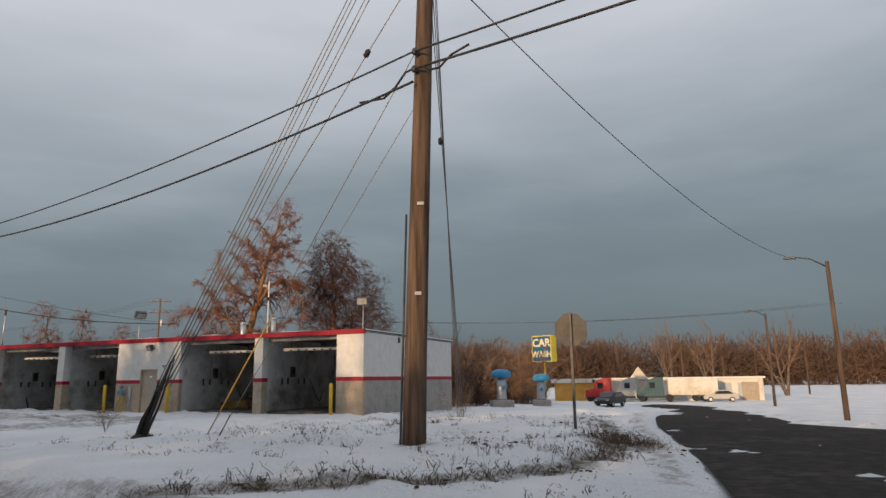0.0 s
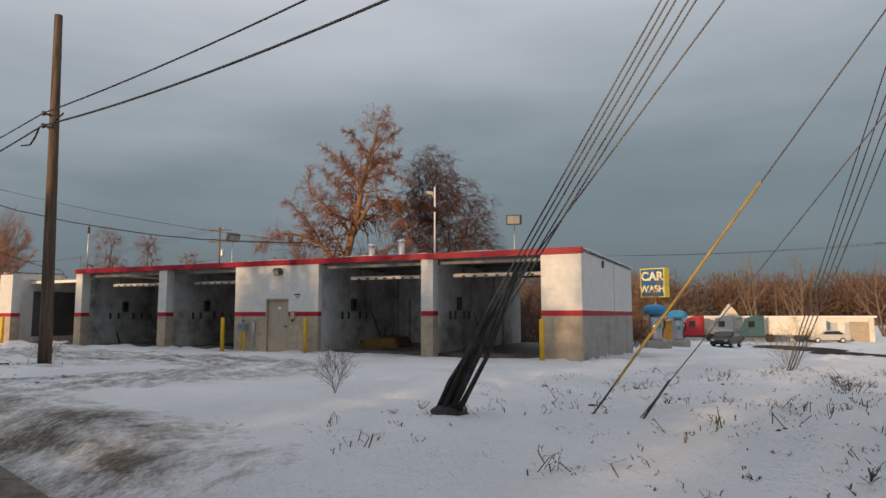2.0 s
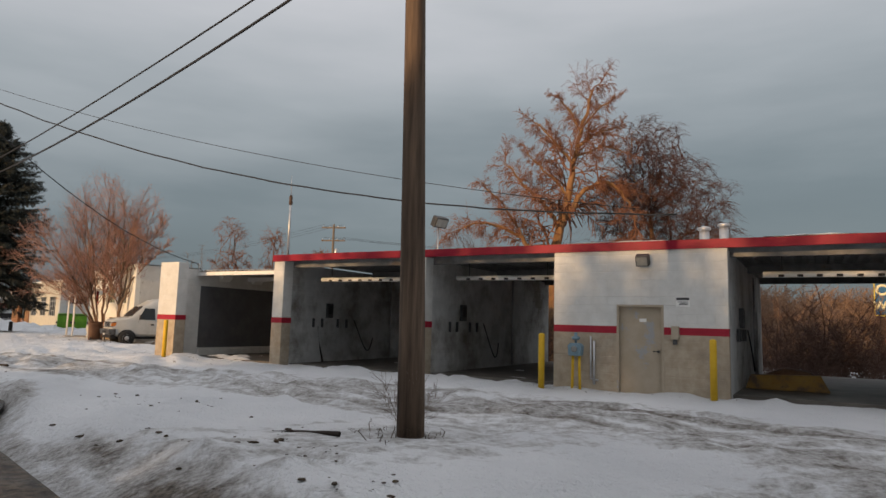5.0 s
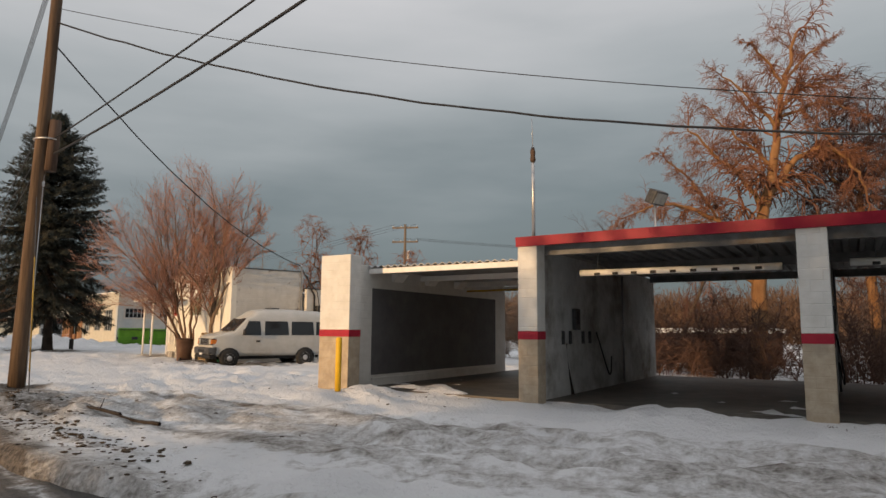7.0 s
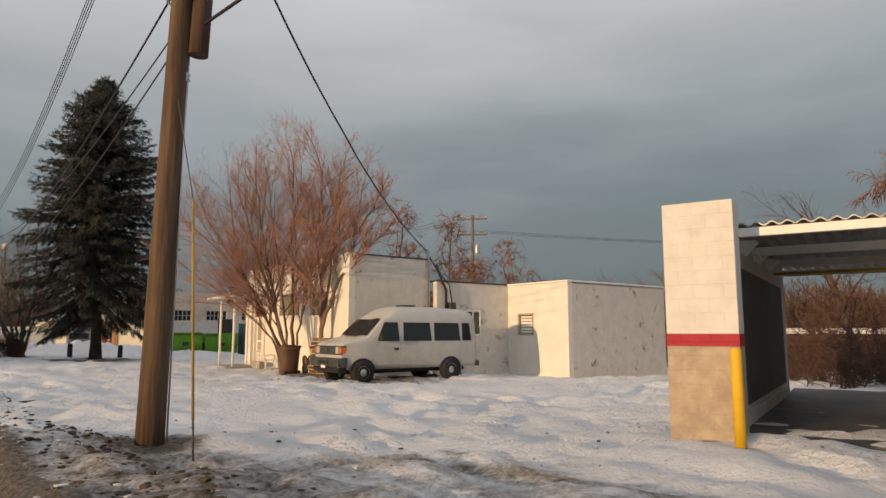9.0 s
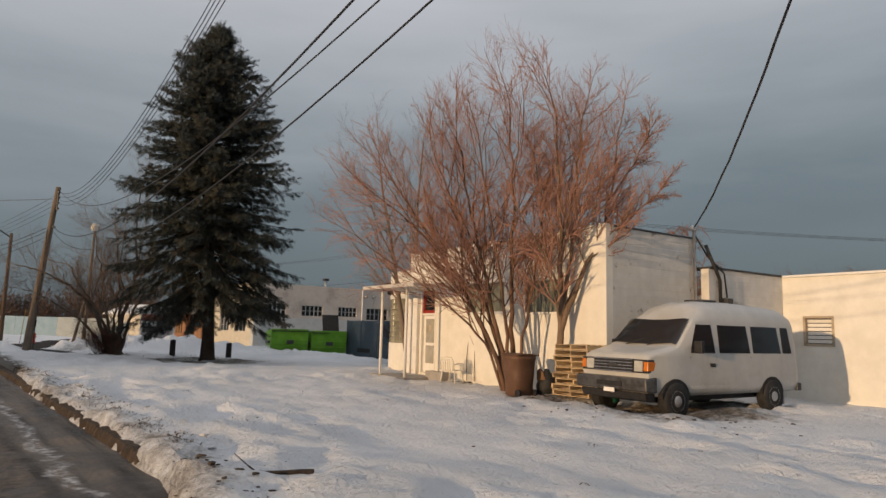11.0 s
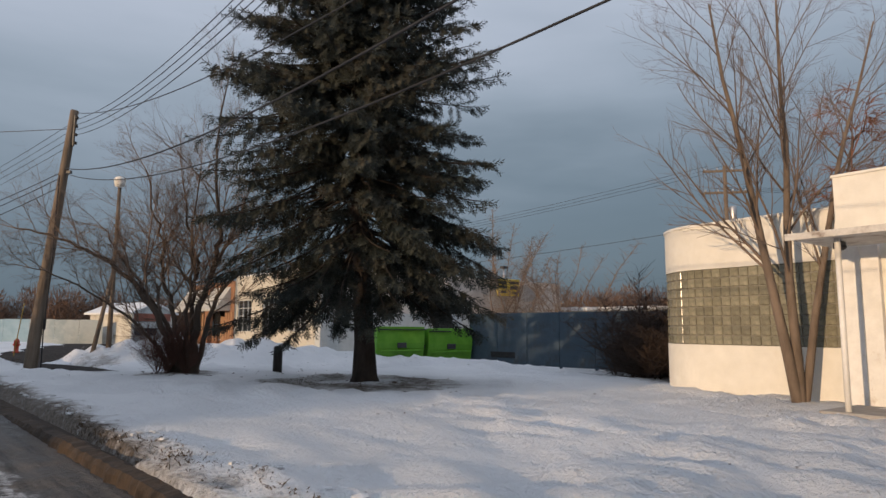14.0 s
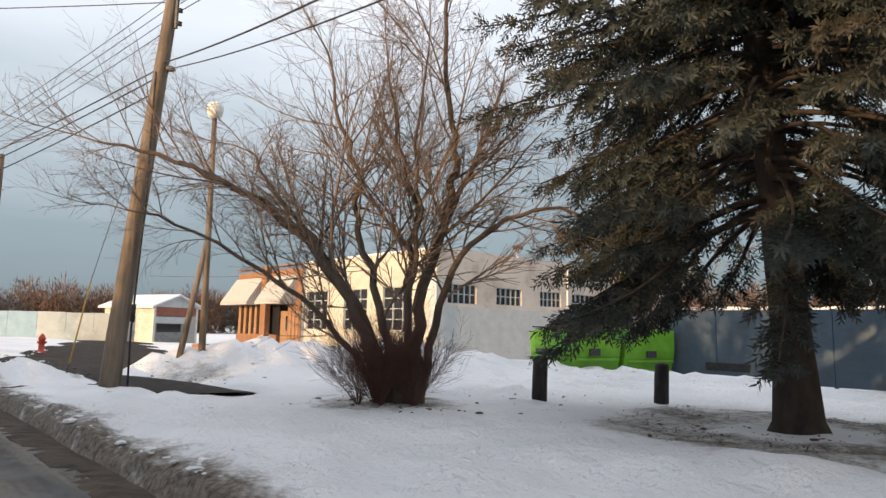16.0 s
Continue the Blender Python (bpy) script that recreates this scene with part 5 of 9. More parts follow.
# garden chair by the wall
M_CHAIR = surf("white_resin", (0.66, 0.63, 0.55), (0.74, 0.70, 0.62), 6, 0.5, 0.05, 20)
chair = thing("garden_chair", up_frame(-44.45, 55.0, ground_z(-44.4, 55.0), 0.95, -0.30), "white resin garden armchair by the cream wall", "chair")
part("seat", box(B(), -0.24, 0.24, -0.24, 0.24, 0.40, 0.43, 0.01), M_CHAIR, chair)
for k in range(5):
    part("back_slat", box(B(), -0.20 + 0.085 * k, -0.14 + 0.085 * k, -0.27, -0.245, 0.43, 0.80, 0.006, pose(0, 0, 0, 6, 0, 0)), M_CHAIR, chair)
part("back_rail", tube(B(), ((-0.24, -0.30, 0.44), (-0.25, -0.34, 0.70), (-0.18, -0.36, 0.82), (0, -0.365, 0.84), (0.18, -0.36, 0.82), (0.25, -0.34, 0.70), (0.24, -0.30, 0.44)), 0.02, 8), M_CHAIR, chair)
for sx in (-1, 1):
    part("armrest", tube(B(), ((sx * 0.26, -0.30, 0.62), (sx * 0.29, 0.0, 0.64), (sx * 0.28, 0.22, 0.62), (sx * 0.26, 0.25, 0.42)), 0.022, 8), M_CHAIR, chair)
    for sy in (-1, 1):
        part("leg", tube(B(), ((sx * 0.22, sy * 0.22, 0.41), (sx * 0.27, sy * 0.27, 0.0)), [0.024, 0.018], 8), M_CHAIR, chair)
trough = thing("planter", up_frame(-45.15, 55.75, ground_z(-45.1, 55.7), -0.749, 0.663), "grey rectangular trough standing by the door", "planter")
part("body", prism(B(), [(-0.45, 0), (0.45, 0), (0.5, 0.32), (-0.5, 0.32)], -0.16, 0.16, None, 0, 0.02), M_GREYBLOCK, trough)

# ---- van ----
M_VAN = surf("dull_white_van_paint", (0.40, 0.40, 0.38), (0.48, 0.475, 0.455), 2, 0.30, 0.02, 10, stain=(0.34, 0.30, 0.25), stain_scale=1.2, stain_lo=0.55, stain_hi=0.85, spec=0.5)
M_CHROME = surf("dull_chrome", (0.45, 0.45, 0.46), (0.55, 0.55, 0.56), 5, 0.25, 0.02, 10, metal=0.9)
M_TYRE = surf("tyre_rubber", (0.016, 0.016, 0.016), (0.035, 0.034, 0.033), 10, 0.75, 0.3, 40)
M_BUMPER = surf("dull_grey_bumper", (0.07, 0.07, 0.072), (0.15, 0.148, 0.145), 5, 0.4, 0.1, 10, metal=0.6, stain=(0.05, 0.04, 0.032), stain_scale=4.0, stain_lo=0.5, stain_hi=0.7)
M_AMBER = surf("amber_lens", (0.48, 0.13, 0.015), (0.60, 0.18, 0.02), 8, 0.2, 0.02, 20, spec=0.6)
M_HEADLAMP = surf("headlamp_lens", (0.34, 0.34, 0.32), (0.46, 0.46, 0.43), 8, 0.10, 0.02, 20, spec=0.7)
# x forward, y to the driver's side, z up; the origin lies midway on the ground
VAN_F = Vector((-0.68, -0.733, 0)).normalized()
VAN_L = Vector((-VAN_F.y, VAN_F.x, 0))
wf, wr = Vector((-38.30, 49.02, 0)), Vector((-35.90, 51.62, 0))
vc = (wf + wr) / 2 - VAN_L * 0.86
van = thing("van", up_frame(vc.x, vc.y, ground_z(vc.x, vc.y) - 0.06, VAN_F.x, VAN_F.y), "white raised-roof passenger van parked on the snow", "van")
FX, RX, HW = 1.755, -1.755, 1.0


def profile(x, pts):
    for (x0, z0), (x1, z1) in zip(pts, pts[1:]):
        if x0 <= x <= x1:
            return z0 + (z1 - z0) * (x - x0) / (x1 - x0)
    return pts[0][1] if x < pts[0][0] else pts[-1][1]


VAN_TOP = ((-2.95, 2.40), (-2.80, 2.50), (-1.0, 2.57), (0.20, 2.55), (0.55, 2.46), (0.82, 2.24), (0.98, 2.10), (1.56, 1.53), (1.66, 1.49), (2.28, 1.36), (2.42, 1.31), (2.47, 1.22), (2.49, 1.05))


def van_section(x):
    """Half outline (y, z) of the body at x, from the sill to the roof."""
    nose = smooth_step(1.8, 2.49, x)
    roof = profile(x, VAN_TOP)
    waist = min(1.30, roof - 0.07)
    w = HW - 0.09 * nose - 0.04 * smooth_step(2.2, 2.95, -x)
    top = min(2.06, roof - 0.05)
    lean = (top - waist) * 0.14
    cap = max(roof - top, 0.1)
    return [(w - 0.06, 0.48), (w, 0.62), (w + 0.015, 0.95), (w - 0.005, waist), (w - lean, top), (w - lean - 0.10 * cap - 0.03, top + cap * 0.45), (w - lean - 0.22 - 0.1 * cap, top + cap * 0.85), (0.30, roof)]


vb = B()
vx = [-2.95, -2.85, -2.7] + list(np.linspace(-2.4, 0.2, 10)) + [0.40, 0.55, 0.70, 0.82, 0.98, 1.1, 1.25, 1.4, 1.56, 1.66, 1.8, 2.0, 2.2, 2.28, 2.36, 2.42, 2.45, 2.47, 2.49]
secs = []
for x in vx:
    h = van_section(x)
    secs.append([vb.verts.new((x, y, z)) for y, z in h] + [vb.verts.new((x, -y, z)) for y, z in h[::-1]])
for a, b in zip(secs, secs[1:]):
    for k in range(16):
        f = vb.faces.new((a[k], a[(k + 1) % 16], b[(k + 1) % 16], b[k]))
        f.smooth = True
vb.faces.new(secs[0][::-1])
vb.faces.new(secs[-1])
body = part("body", vb, M_VAN, van, "dull white van body with raised roof")


def body_y(x, z):
    h = van_section(x)
    for (y0, z0), (y1, z1) in zip(h, h[1:]):
        if z0 <= z <= z1:
            return y0 + (y1 - y0) * (z - z0) / max(z1 - z0, 1e-6)
    return h[-1][0]


def side_plate(corners, side, lift):
    """A thin plate on the van's flank: corners in x and z."""
    bm = B()
    o = [bm.verts.new((x, side * (body_y(x, z) + lift), z)) for x, z in corners]
    i_ = [bm.verts.new((x, side * (body_y(x, z) - 0.02), z)) for x, z in corners]
    k = len(corners)
    bm.faces.new(o)
    bm.faces.new(i_[::-1])
    for q in range(k):
        bm.faces.new((o[q], i_[q], i_[(q + 1) % k], o[(q + 1) % k]))
    return bm


for side in (1, -1):
    part("side_window", side_plate([(0.36, 1.38), (1.20, 1.38), (1.18, 1.48), (0.92, 2.0), (0.40, 2.0)], side, 0.008), M_GLASSDARK, van, "dark front door window")
    for x0, x1 in ((-0.95, 0.20), (-2.20, -1.07), (-2.72, -2.30)):
        part("side_window", side_plate([(x0, 1.38), (x1, 1.38), (x1 - 0.03, 2.0), (x0 + 0.04, 2.0)], side, 0.008), M_GLASSDARK, van, "dark tinted side window")
    for x in (0.32, 1.22, -0.97):
        part("door_seam", side_plate([(x, 0.52), (x + 0.014, 0.52), (x + 0.014, 1.30), (x, 1.30)], side, 0.004), M_BLACK, van)
    part("door_handle", side_plate([(0.42, 1.08), (0.58, 1.08), (0.58, 1.16), (0.42, 1.16)], side, 0.03), M_BLACK, van)
    part("rub_strip", side_plate([(-2.8, 0.62), (1.2, 0.62), (1.2, 0.68), (-2.8, 0.68)], side, 0.014), M_VAN, van)
    mir = part("wing_mirror", prism(B(), [(-0.10, -0.12), (0.10, -0.12), (0.10, 0.14), (-0.10, 0.14)], -0.05, 0.05, pose(1.16, side * 1.16, 1.50, 0, 0, 90), 0, 0.02), M_BLACK, van)
    part("mirror_arm", tube(B(), ((1.18, side * 0.95, 1.42), (1.16, side * 1.12, 1.46)), 0.015, 6), M_BLACK, mir)
    for wx in (FX, RX):
        wh = part("wheel", tube(B(), ((wx, side * 0.80, 0.385), (wx, side * 1.03, 0.385)), 0.30, 22), M_TYRE, van)
        part("tyre", lathe(B(), ((0.20, -0.12), (0.35, -0.125), (0.385, -0.09), (0.385, 0.09), (0.35, 0.125), (0.20, 0.12)), 26, pose(wx, side * 0.94, 0.385, 90, 0, 0)), M_TYRE, wh)
        part("rim", lathe(B(), ((0.03, 0.135), (0.10, 0.14), (0.12, 0.115), (0.20, 0.105), (0.215, 0.125), (0.22, 0.10)) if side < 0 else ((0.22, -0.10), (0.215, -0.125), (0.20, -0.105), (0.12, -0.115), (0.10, -0.14), (0.03, -0.135)), 20, pose(wx, side * 0.94, 0.385, 90, 0, 0)), M_STEEL, wh, "steel wheel rim")
        # solid black plate stands in for the shade inside the wheel well
        outer = [(wx + 0.455 * math.cos(t), 0.42 + 0.425 * math.sin(t)) for t in np.linspace(0, math.pi, 12)]
        ab = B()
        ys_ = sorted((side * 0.90, side * 1.022))
        prism(ab, [(wx + 0.43, 0.44)] + outer[1:-1] + [(wx - 0.43, 0.44)], ys_[0], ys_[1])
        part("wheel_arch", ab, M_BLACK, van, "black fill for the shaded wheel well")
# raked windscreen with rounded corners
sv = B()
ws_ = []
for x in (1.00, 1.12, 1.24, 1.36, 1.48, 1.56):
    h = van_section(x)
    row = []
    wy = 0.75 * h[-3][0] + 0.25 * h[-2][0]
    for f_ in (-1, -0.85, -0.3, 0, 0.3, 0.85, 1):
        y_ = abs(f_) * wy
        zz = h[-1][1]
        for (y0, z0), (y1, z1) in ((h[-3], h[-2]), (h[-2], h[-1])):
            if y1 <= y_ <= y0:
                zz = z0 + (z1 - z0) * (y0 - y_) / max(y0 - y1, 1e-6)
        row.append(sv.verts.new((x + 0.024, f_ * wy, zz + 0.024)))
    ws_.append(row)
for a, b in zip(ws_, ws_[1:]):
    for k in range(6):
        sv.faces.new((a[k], a[k + 1], b[k + 1], b[k]))
part("windscreen", sv, M_GLASSDARK, van, "dark raked windscreen", True)
for s_ in (0.15, -0.45):
    part("wiper", tube(B(), ((1.62, s_, 1.53), (1.45, s_ + 0.42, 1.68)), 0.012, 5), M_BLACK, van)
gr = part("grille", prism(B(), [(2.44, 0.95), (2.525, 0.95), (2.515, 1.24), (2.44, 1.24)], -0.54, 0.54, None, 0, 0.01), M_BLACK, van, "dark grille with pale bars")
for z in (0.965, 1.03, 1.095, 1.16, 1.225):
    part("grille_bar", box(B(), 2.515, 2.54, -0.54, 0.54, z - 0.011, z + 0.011, 0.003), M_CHROME, gr)
part("badge", lathe(B(), ((0.115, 0.0), (0.115, 0.012), (0.09, 0.02), (0.02, 0.022)), 20, pose(2.535, 0, 1.095, 0, 90, 0) @ Matrix.Diagonal((0.45, 1, 1, 1))), M_DARKSTEEL, gr, "plain dark oval badge")
for k in (-2, -1, 1, 2):
    part("grille_bar", box(B(), 2.513, 2.536, k * 0.2 - 0.006, k * 0.2 + 0.006, 0.96, 1.23, 0.002), M_DARKSTEEL, gr)
for s_ in (1, -1):
    bezel = part("lamp_bezel", prism(B(), [(2.30, 0.955), (2.515, 0.955), (2.505, 1.235), (2.30, 1.235)], *sorted((s_ * 0.545, s_ * 0.925)), None, 0, 0.012), M_BLACK, van, "dark lamp surround")
    part("headlamp", prism(B(), [(2.42, 0.985), (2.53, 0.985), (2.52, 1.205), (2.42, 1.205)], *sorted((s_ * 0.57, s_ * 0.79)), None, 0, 0.012), M_HEADLAMP, bezel, "clear rectangular headlamp")
    part("indicator", prism(B(), [(2.28, 1.00), (2.522, 1.00), (2.512, 1.19), (2.28, 1.19)], *sorted((s_ * 0.81, s_ * 0.932)), None, 0, 0.012), M_AMBER, bezel, "amber corner lamp")
part("bonnet_seam", box(B(), 2.415, 2.43, -0.86, 0.86, 1.262, 1.272), M_BLACK, van)
part("air_dam", prism(B(), [(2.28, 0.36), (2.54, 0.40), (2.58, 0.56), (2.28, 0.56)], -0.90, 0.90, None, 0, 0.02), M_BLACK, van, "black lower air dam")
part("bumper", prism(B(), [(2.30, 0.56), (2.64, 0.58), (2.66, 0.84), (2.30, 0.88)], -0.99, 0.99, None, 0, 0.03), M_BUMPER, van, "dull steel front bumper")
part("bumper_slot", box(B(), 2.63, 2.67, -0.35, 0.35, 0.66, 0.76, 0.006), M_BLACK, van)
part("number_plate", box(B(), 2.645, 2.665, -0.15, 0.15, 0.53, 0.62, 0.004), M_TRIM, van, "plain pale plate")
part("rear_bumper", prism(B(), [(-3.08, 0.48), (-2.9, 0.48), (-2.9, 0.68), (-3.08, 0.66)], -0.98, 0.98, None, 0, 0.02), M_DARKSTEEL, van)
part("underbody", box(B(), -2.6, 2.2, -0.7, 0.7, 0.34, 0.50, 0.03), M_BLACK, van)
part("roof_vent", box(B(), -0.75, -0.25, -0.28, 0.28, 2.555, 2.62, 0.02), M_DARKSTEEL, van, "dark roof vent")
part("mud_flap", box(B(), RX - 0.50, RX - 0.48, 0.74, 1.0, 0.18, 0.52, 0.004), M_VAN, van, "pale mud flap")
part("axle", tube(B(), ((FX, -0.8, 0.36), (FX, 0.8, 0.36)), 0.05, 8), M_BLACK, van)

# glass blocks of the rounded corner, each a piece of its own
GBH = (GB1 - GB0) / 8
gb_mesh = finish(box(B(), -0.111, 0.111, -0.04, 0.0, -GBH / 2 + 0.012, GBH / 2 - 0.012, 0.014), "glass_block", M_GLASSBLOCK)
s_ = 0.16
while s_ < cum[-1] - 3.5:
    q, d_ = on_path(s_)
    o_ = Vector((-d_.y, d_.x))
    ang = math.atan2(d_.y, d_.x)
    for k in range(8):
        ob = new("glass_block", gb_mesh)
        ob.parent = glass_band
        ob.matrix_local = Matrix.Translation((q.x - o_.x * 0.02, q.y - o_.y * 0.02, GB0 + GBH * (k + 0.5))) @ Matrix.Rotation(ang, 4, "Z")
    s_ += 0.241


# ---- utility poles, guys and wires ----
def lean_pole(name, foot, top, r0, r1, material, label, group="utility poles"):
    """A round timber pole from foot to top; its frame stands at the foot."""
    f, t_ = Vector(foot), Vector(top)
    t = thing(name, Matrix.Translation(f), label, "utility pole", group)
    d = t_ - f
    pts = [d * k / 8 for k in range(9)]
    part("shaft", tube(B(), [(0, 0, -0.4)] + [tuple(p) for p in pts[1:]], [r0 * 1.03] + [r0 + (r1 - r0) * k / 8 for k in range(1, 9)], 20), material, t)
    return t


P1, P2, P3, P4 = Vector((-0.60, 12.06, 0.02)), Vector((-18.38, 24.45, 0.05)), Vector((-37.10, 36.49, 0.12)), Vector((-69.46, 62.60, -0.06))
T1, T2, T3, T4 = Vector((-0.20, 12.10, 13.0)), Vector((-18.62, 24.52, 9.9)), Vector((-36.88, 36.55, 11.5)), Vector((-69.15, 63.35, 8.97))
pole1 = lean_pole("utility_pole", P1, T1, 0.215, 0.145, M_POLE, "thick weathered timber pole standing in the snow by the corner")
pole2 = lean_pole("utility_pole", P2, T2, 0.17, 0.105, M_POLE, "slim brown timber pole in the snow before the car wash")
pole3 = lean_pole("utility_pole", P3, T3, 0.18, 0.12, M_TANPOLE, "brown timber pole with a cut-off pole stub lashed to it")
pole4 = lean_pole("utility_pole", P4, T4, 0.20, 0.13, M_GREYPOLE, "leaning grey timber pole at the street corner")


def along(foot, top, z):
    t = (z - foot.z) / (top.z - foot.z)
    return foot.lerp(top, t)


def clamp(parent, foot, top, z, side, label="dark cable clamp"):
    """A bolted clamp on a pole, standing out to one side."""
    c = along(foot, top, z) - foot
    s = Vector(side).normalized()
    b = B()
    tube(b, (c, c + s * 0.30), 0.03, 8)
    lathe(b, ((0.035, -0.06), (0.055, -0.04), (0.045, 0.0), (0.055, 0.04), (0.03, 0.07)), 10, Matrix.Translation(c + s * 0.28))
    return part("cable_clamp", b, M_DARKSTEEL, parent, label)


for pl, f, t_, z in ((pole1, P1, T1, 7.69), (pole1, P1, T1, 7.32), (pole2, P2, T2, 6.95), (pole2, P2, T2, 6.6)):
    clamp(pl, f, t_, z, (-0.6, -0.8, 0))
for z in (2.9, 4.6):
    part("pole_tag", box(B(), -0.06, 0.06, -0.02, 0.02, -0.03, 0.03, 0, Matrix.Translation(along(P1, T1, z) - P1 + Vector((0.02, -0.20, 0)))), M_STEEL, pole1, "small metal tag")
part("ground_rod", tube(B(), ((-0.23, -0.05, 0), (-0.11, -0.05, 4.4)), 0.022, 6), M_DARKSTEEL, pole1)
# stub of an older pole hanging beside the third pole
stub = part("pole_stub", tube(B(), (Vector((0.36, 0.10, 5.25)), Vector((0.40, 0.12, 6.55))), [0.135, 0.13], 16), M_DARKPOLE, pole3, "dark cut-off stub of an older pole")
part("lashing", tube(B(), [(0.19 + 0.30 * math.cos(t), 0.06 + 0.20 * math.sin(t), 6.05) for t in np.linspace(0, 2 * math.pi, 18)], 0.02, 6, False), M_STEEL, pole3)
part("insulator", lathe(B(), ((0.03, 0.0), (0.06, 0.03), (0.04, 0.07), (0.06, 0.11), (0.02, 0.16)), 10, pose(0.22, 0.05, 4.85)), M_STEEL, pole3)
part("riser", tube(B(), ((0.23, 0.03, 0.0), (0.24, 0.05, 5.2)), 0.012, 6), M_STEEL, pole3)
# insulator rack on the last pole
rack = part("insulator_rack", box(B(), -0.03, 0.03, -0.03, 0.03, -0.55, 0.55, 0.005, Matrix.Translation(along(P4, T4, 8.2) - P4 + Vector((0.17, -0.05, 0)))), M_DARKSTEEL, pole4)
for k in range(4):
    part("spool", lathe(B(), ((0.03, -0.05), (0.06, -0.03), (0.04, 0.0), (0.06, 0.03), (0.03, 0.05)), 10, Matrix.Translation(along(P4, T4, 8.2) - P4 + Vector((0.26, -0.06, -0.45 + 0.3 * k)))), M_BLACK, rack)
part("cable_bracket", box(B(), -0.06, 0.30, -0.05, 0.05, -0.05, 0.05, 0.01, Matrix.Translation(along(P4, T4, 6.7) - P4)), M_DARKSTEEL, pole4)
part("riser_cable", tube(B(), ((0.35, 0.1, 0.1), (0.32, 0.12, 1.2), (0.36, 0.2, 3.5), (0.30, 0.3, 6.6)), 0.02, 6), M_BLACK, pole4, "loose black riser cable")
part("riser_sleeve", tube(B(), ((0.325, 0.13, 1.35), (0.33, 0.14, 1.7)), 0.045, 8), M_BLACK, pole4)
# grey ruined pole far right of the last one
LAMPP = Vector((-70.3, 67.35, 0.25))
lampole = thing("street_lamp", Matrix.Translation(LAMPP), "thin timber lamp pole with a round lamp and a prop", "street lamp", "street lamps")
part("shaft", tube(B(), ((0, 0, -0.3), (-0.25, 0.35, 4.0), (-0.45, 0.62, 7.3)), [0.10, 0.085, 0.07], 12), M_GREYPOLE, lampole)
part("prop", tube(B(), ((-0.55, -0.3, -0.3), (-0.2, 0.30, 3.6)), [0.09, 0.07], 10), M_GREYPOLE, lampole, "timber prop against the pole")
part("lamp_head", lathe(B(), ((0.06, 0.12), (0.20, 0.06), (0.24, -0.05), (0.20, -0.30), (0.08, -0.36)), 14, pose(-0.40, 0.55, 7.35)), M_CREAM, lampole, "round pale lamp head")


def sag_wire(a, b, sag, radius, label, k=20, material=None, wob=0.0, group="overhead wires", name="overhead_wire"):
    a, b = Vector(a), Vector(b)
    pts = []
    for i in range(k + 1):
        t = i / k
        p = a.lerp(b, t) - Vector((0, 0, 4 * sag * t * (1 - t)))
        if wob and 0 < i < k:
            p += wob * noise.noise_vector(p * 1.3)
        pts.append(p)
    o = (pts[0] + pts[-1]) / 2
    return lone(name, tube(B(), [p - o for p in pts], radius, 5), material or M_WIRE, Matrix.Translation(o), label, "wire", group)


S = Vector((-0.18, -0.24, 0))
CABLE = "thick black cable strung along the street"
# two heavy cables from pole to pole along the street
sag_wire(Vector((26, -7, 8.4)) + S, along(P1, T1, 7.69) + S, 0.5, 0.022, CABLE)
sag_wire(Vector((26, -7, 8.0)) + S, along(P1, T1, 7.32) + S, 0.6, 0.026, CABLE)
sag_wire(along(P1, T1, 7.69) + S, along(P2, T2, 6.95) + S, 0.35, 0.020, CABLE)
sag_wire(along(P1, T1, 7.05) + S, along(P2, T2, 6.6) + S, 0.5, 0.026, CABLE)
STUB_T = P3 + Vector((0.38, 0.1, 6.08))
sag_wire(along(P2, T2, 6.95) + S, STUB_T, 0.20, 0.018, CABLE)
sag_wire(along(P2, T2, 6.6) + S, STUB_T - Vector((0, 0, 0.40)), 0.35, 0.024, CABLE)
sag_wire(along(P3, T3, 6.4) + Vector((-0.25, 0.15, 0)), along(P4, T4, 6.85), 2.15, 0.016, CABLE, 36)
sag_wire(along(P3, T3, 5.6) + Vector((-0.15, 0.0, 0)), along(P4, T4, 8.9), 2.1, 0.011, CABLE, 36)
sag_wire(along(P3, T3, 5.48) + Vector((-0.2, 0.15, 0)), along(P4, T4, 6.68), 2.27, 0.012, CABLE, 36)
# loops of slack where the lower cable is clamped
for f, t_, z in ((P1, T1, 7.32), (P2, T2, 6.6)):
    c = along(f, t_, z) + S
    d = Vector((-0.82, 0.57, 0))
    pts = [c + d * s_ + Vector((0, 0, h)) for s_, h in ((-1.3, 0.10), (-0.9, 0.02), (-0.62, -0.16), (-0.4, -0.14), (-0.2, 0.0), (0.0, 0.0), (0.2, -0.02), (0.45, -0.26), (0.75, -0.42), (1.1, -0.38), (1.4, -0.34))]
    lone("cable_loop", tube(B(), [p - c for p in pts], 0.024, 6), M_WIRE, Matrix.Translation(c), "slack loop of black cable at the pole clamp", "wire", "overhead wires")
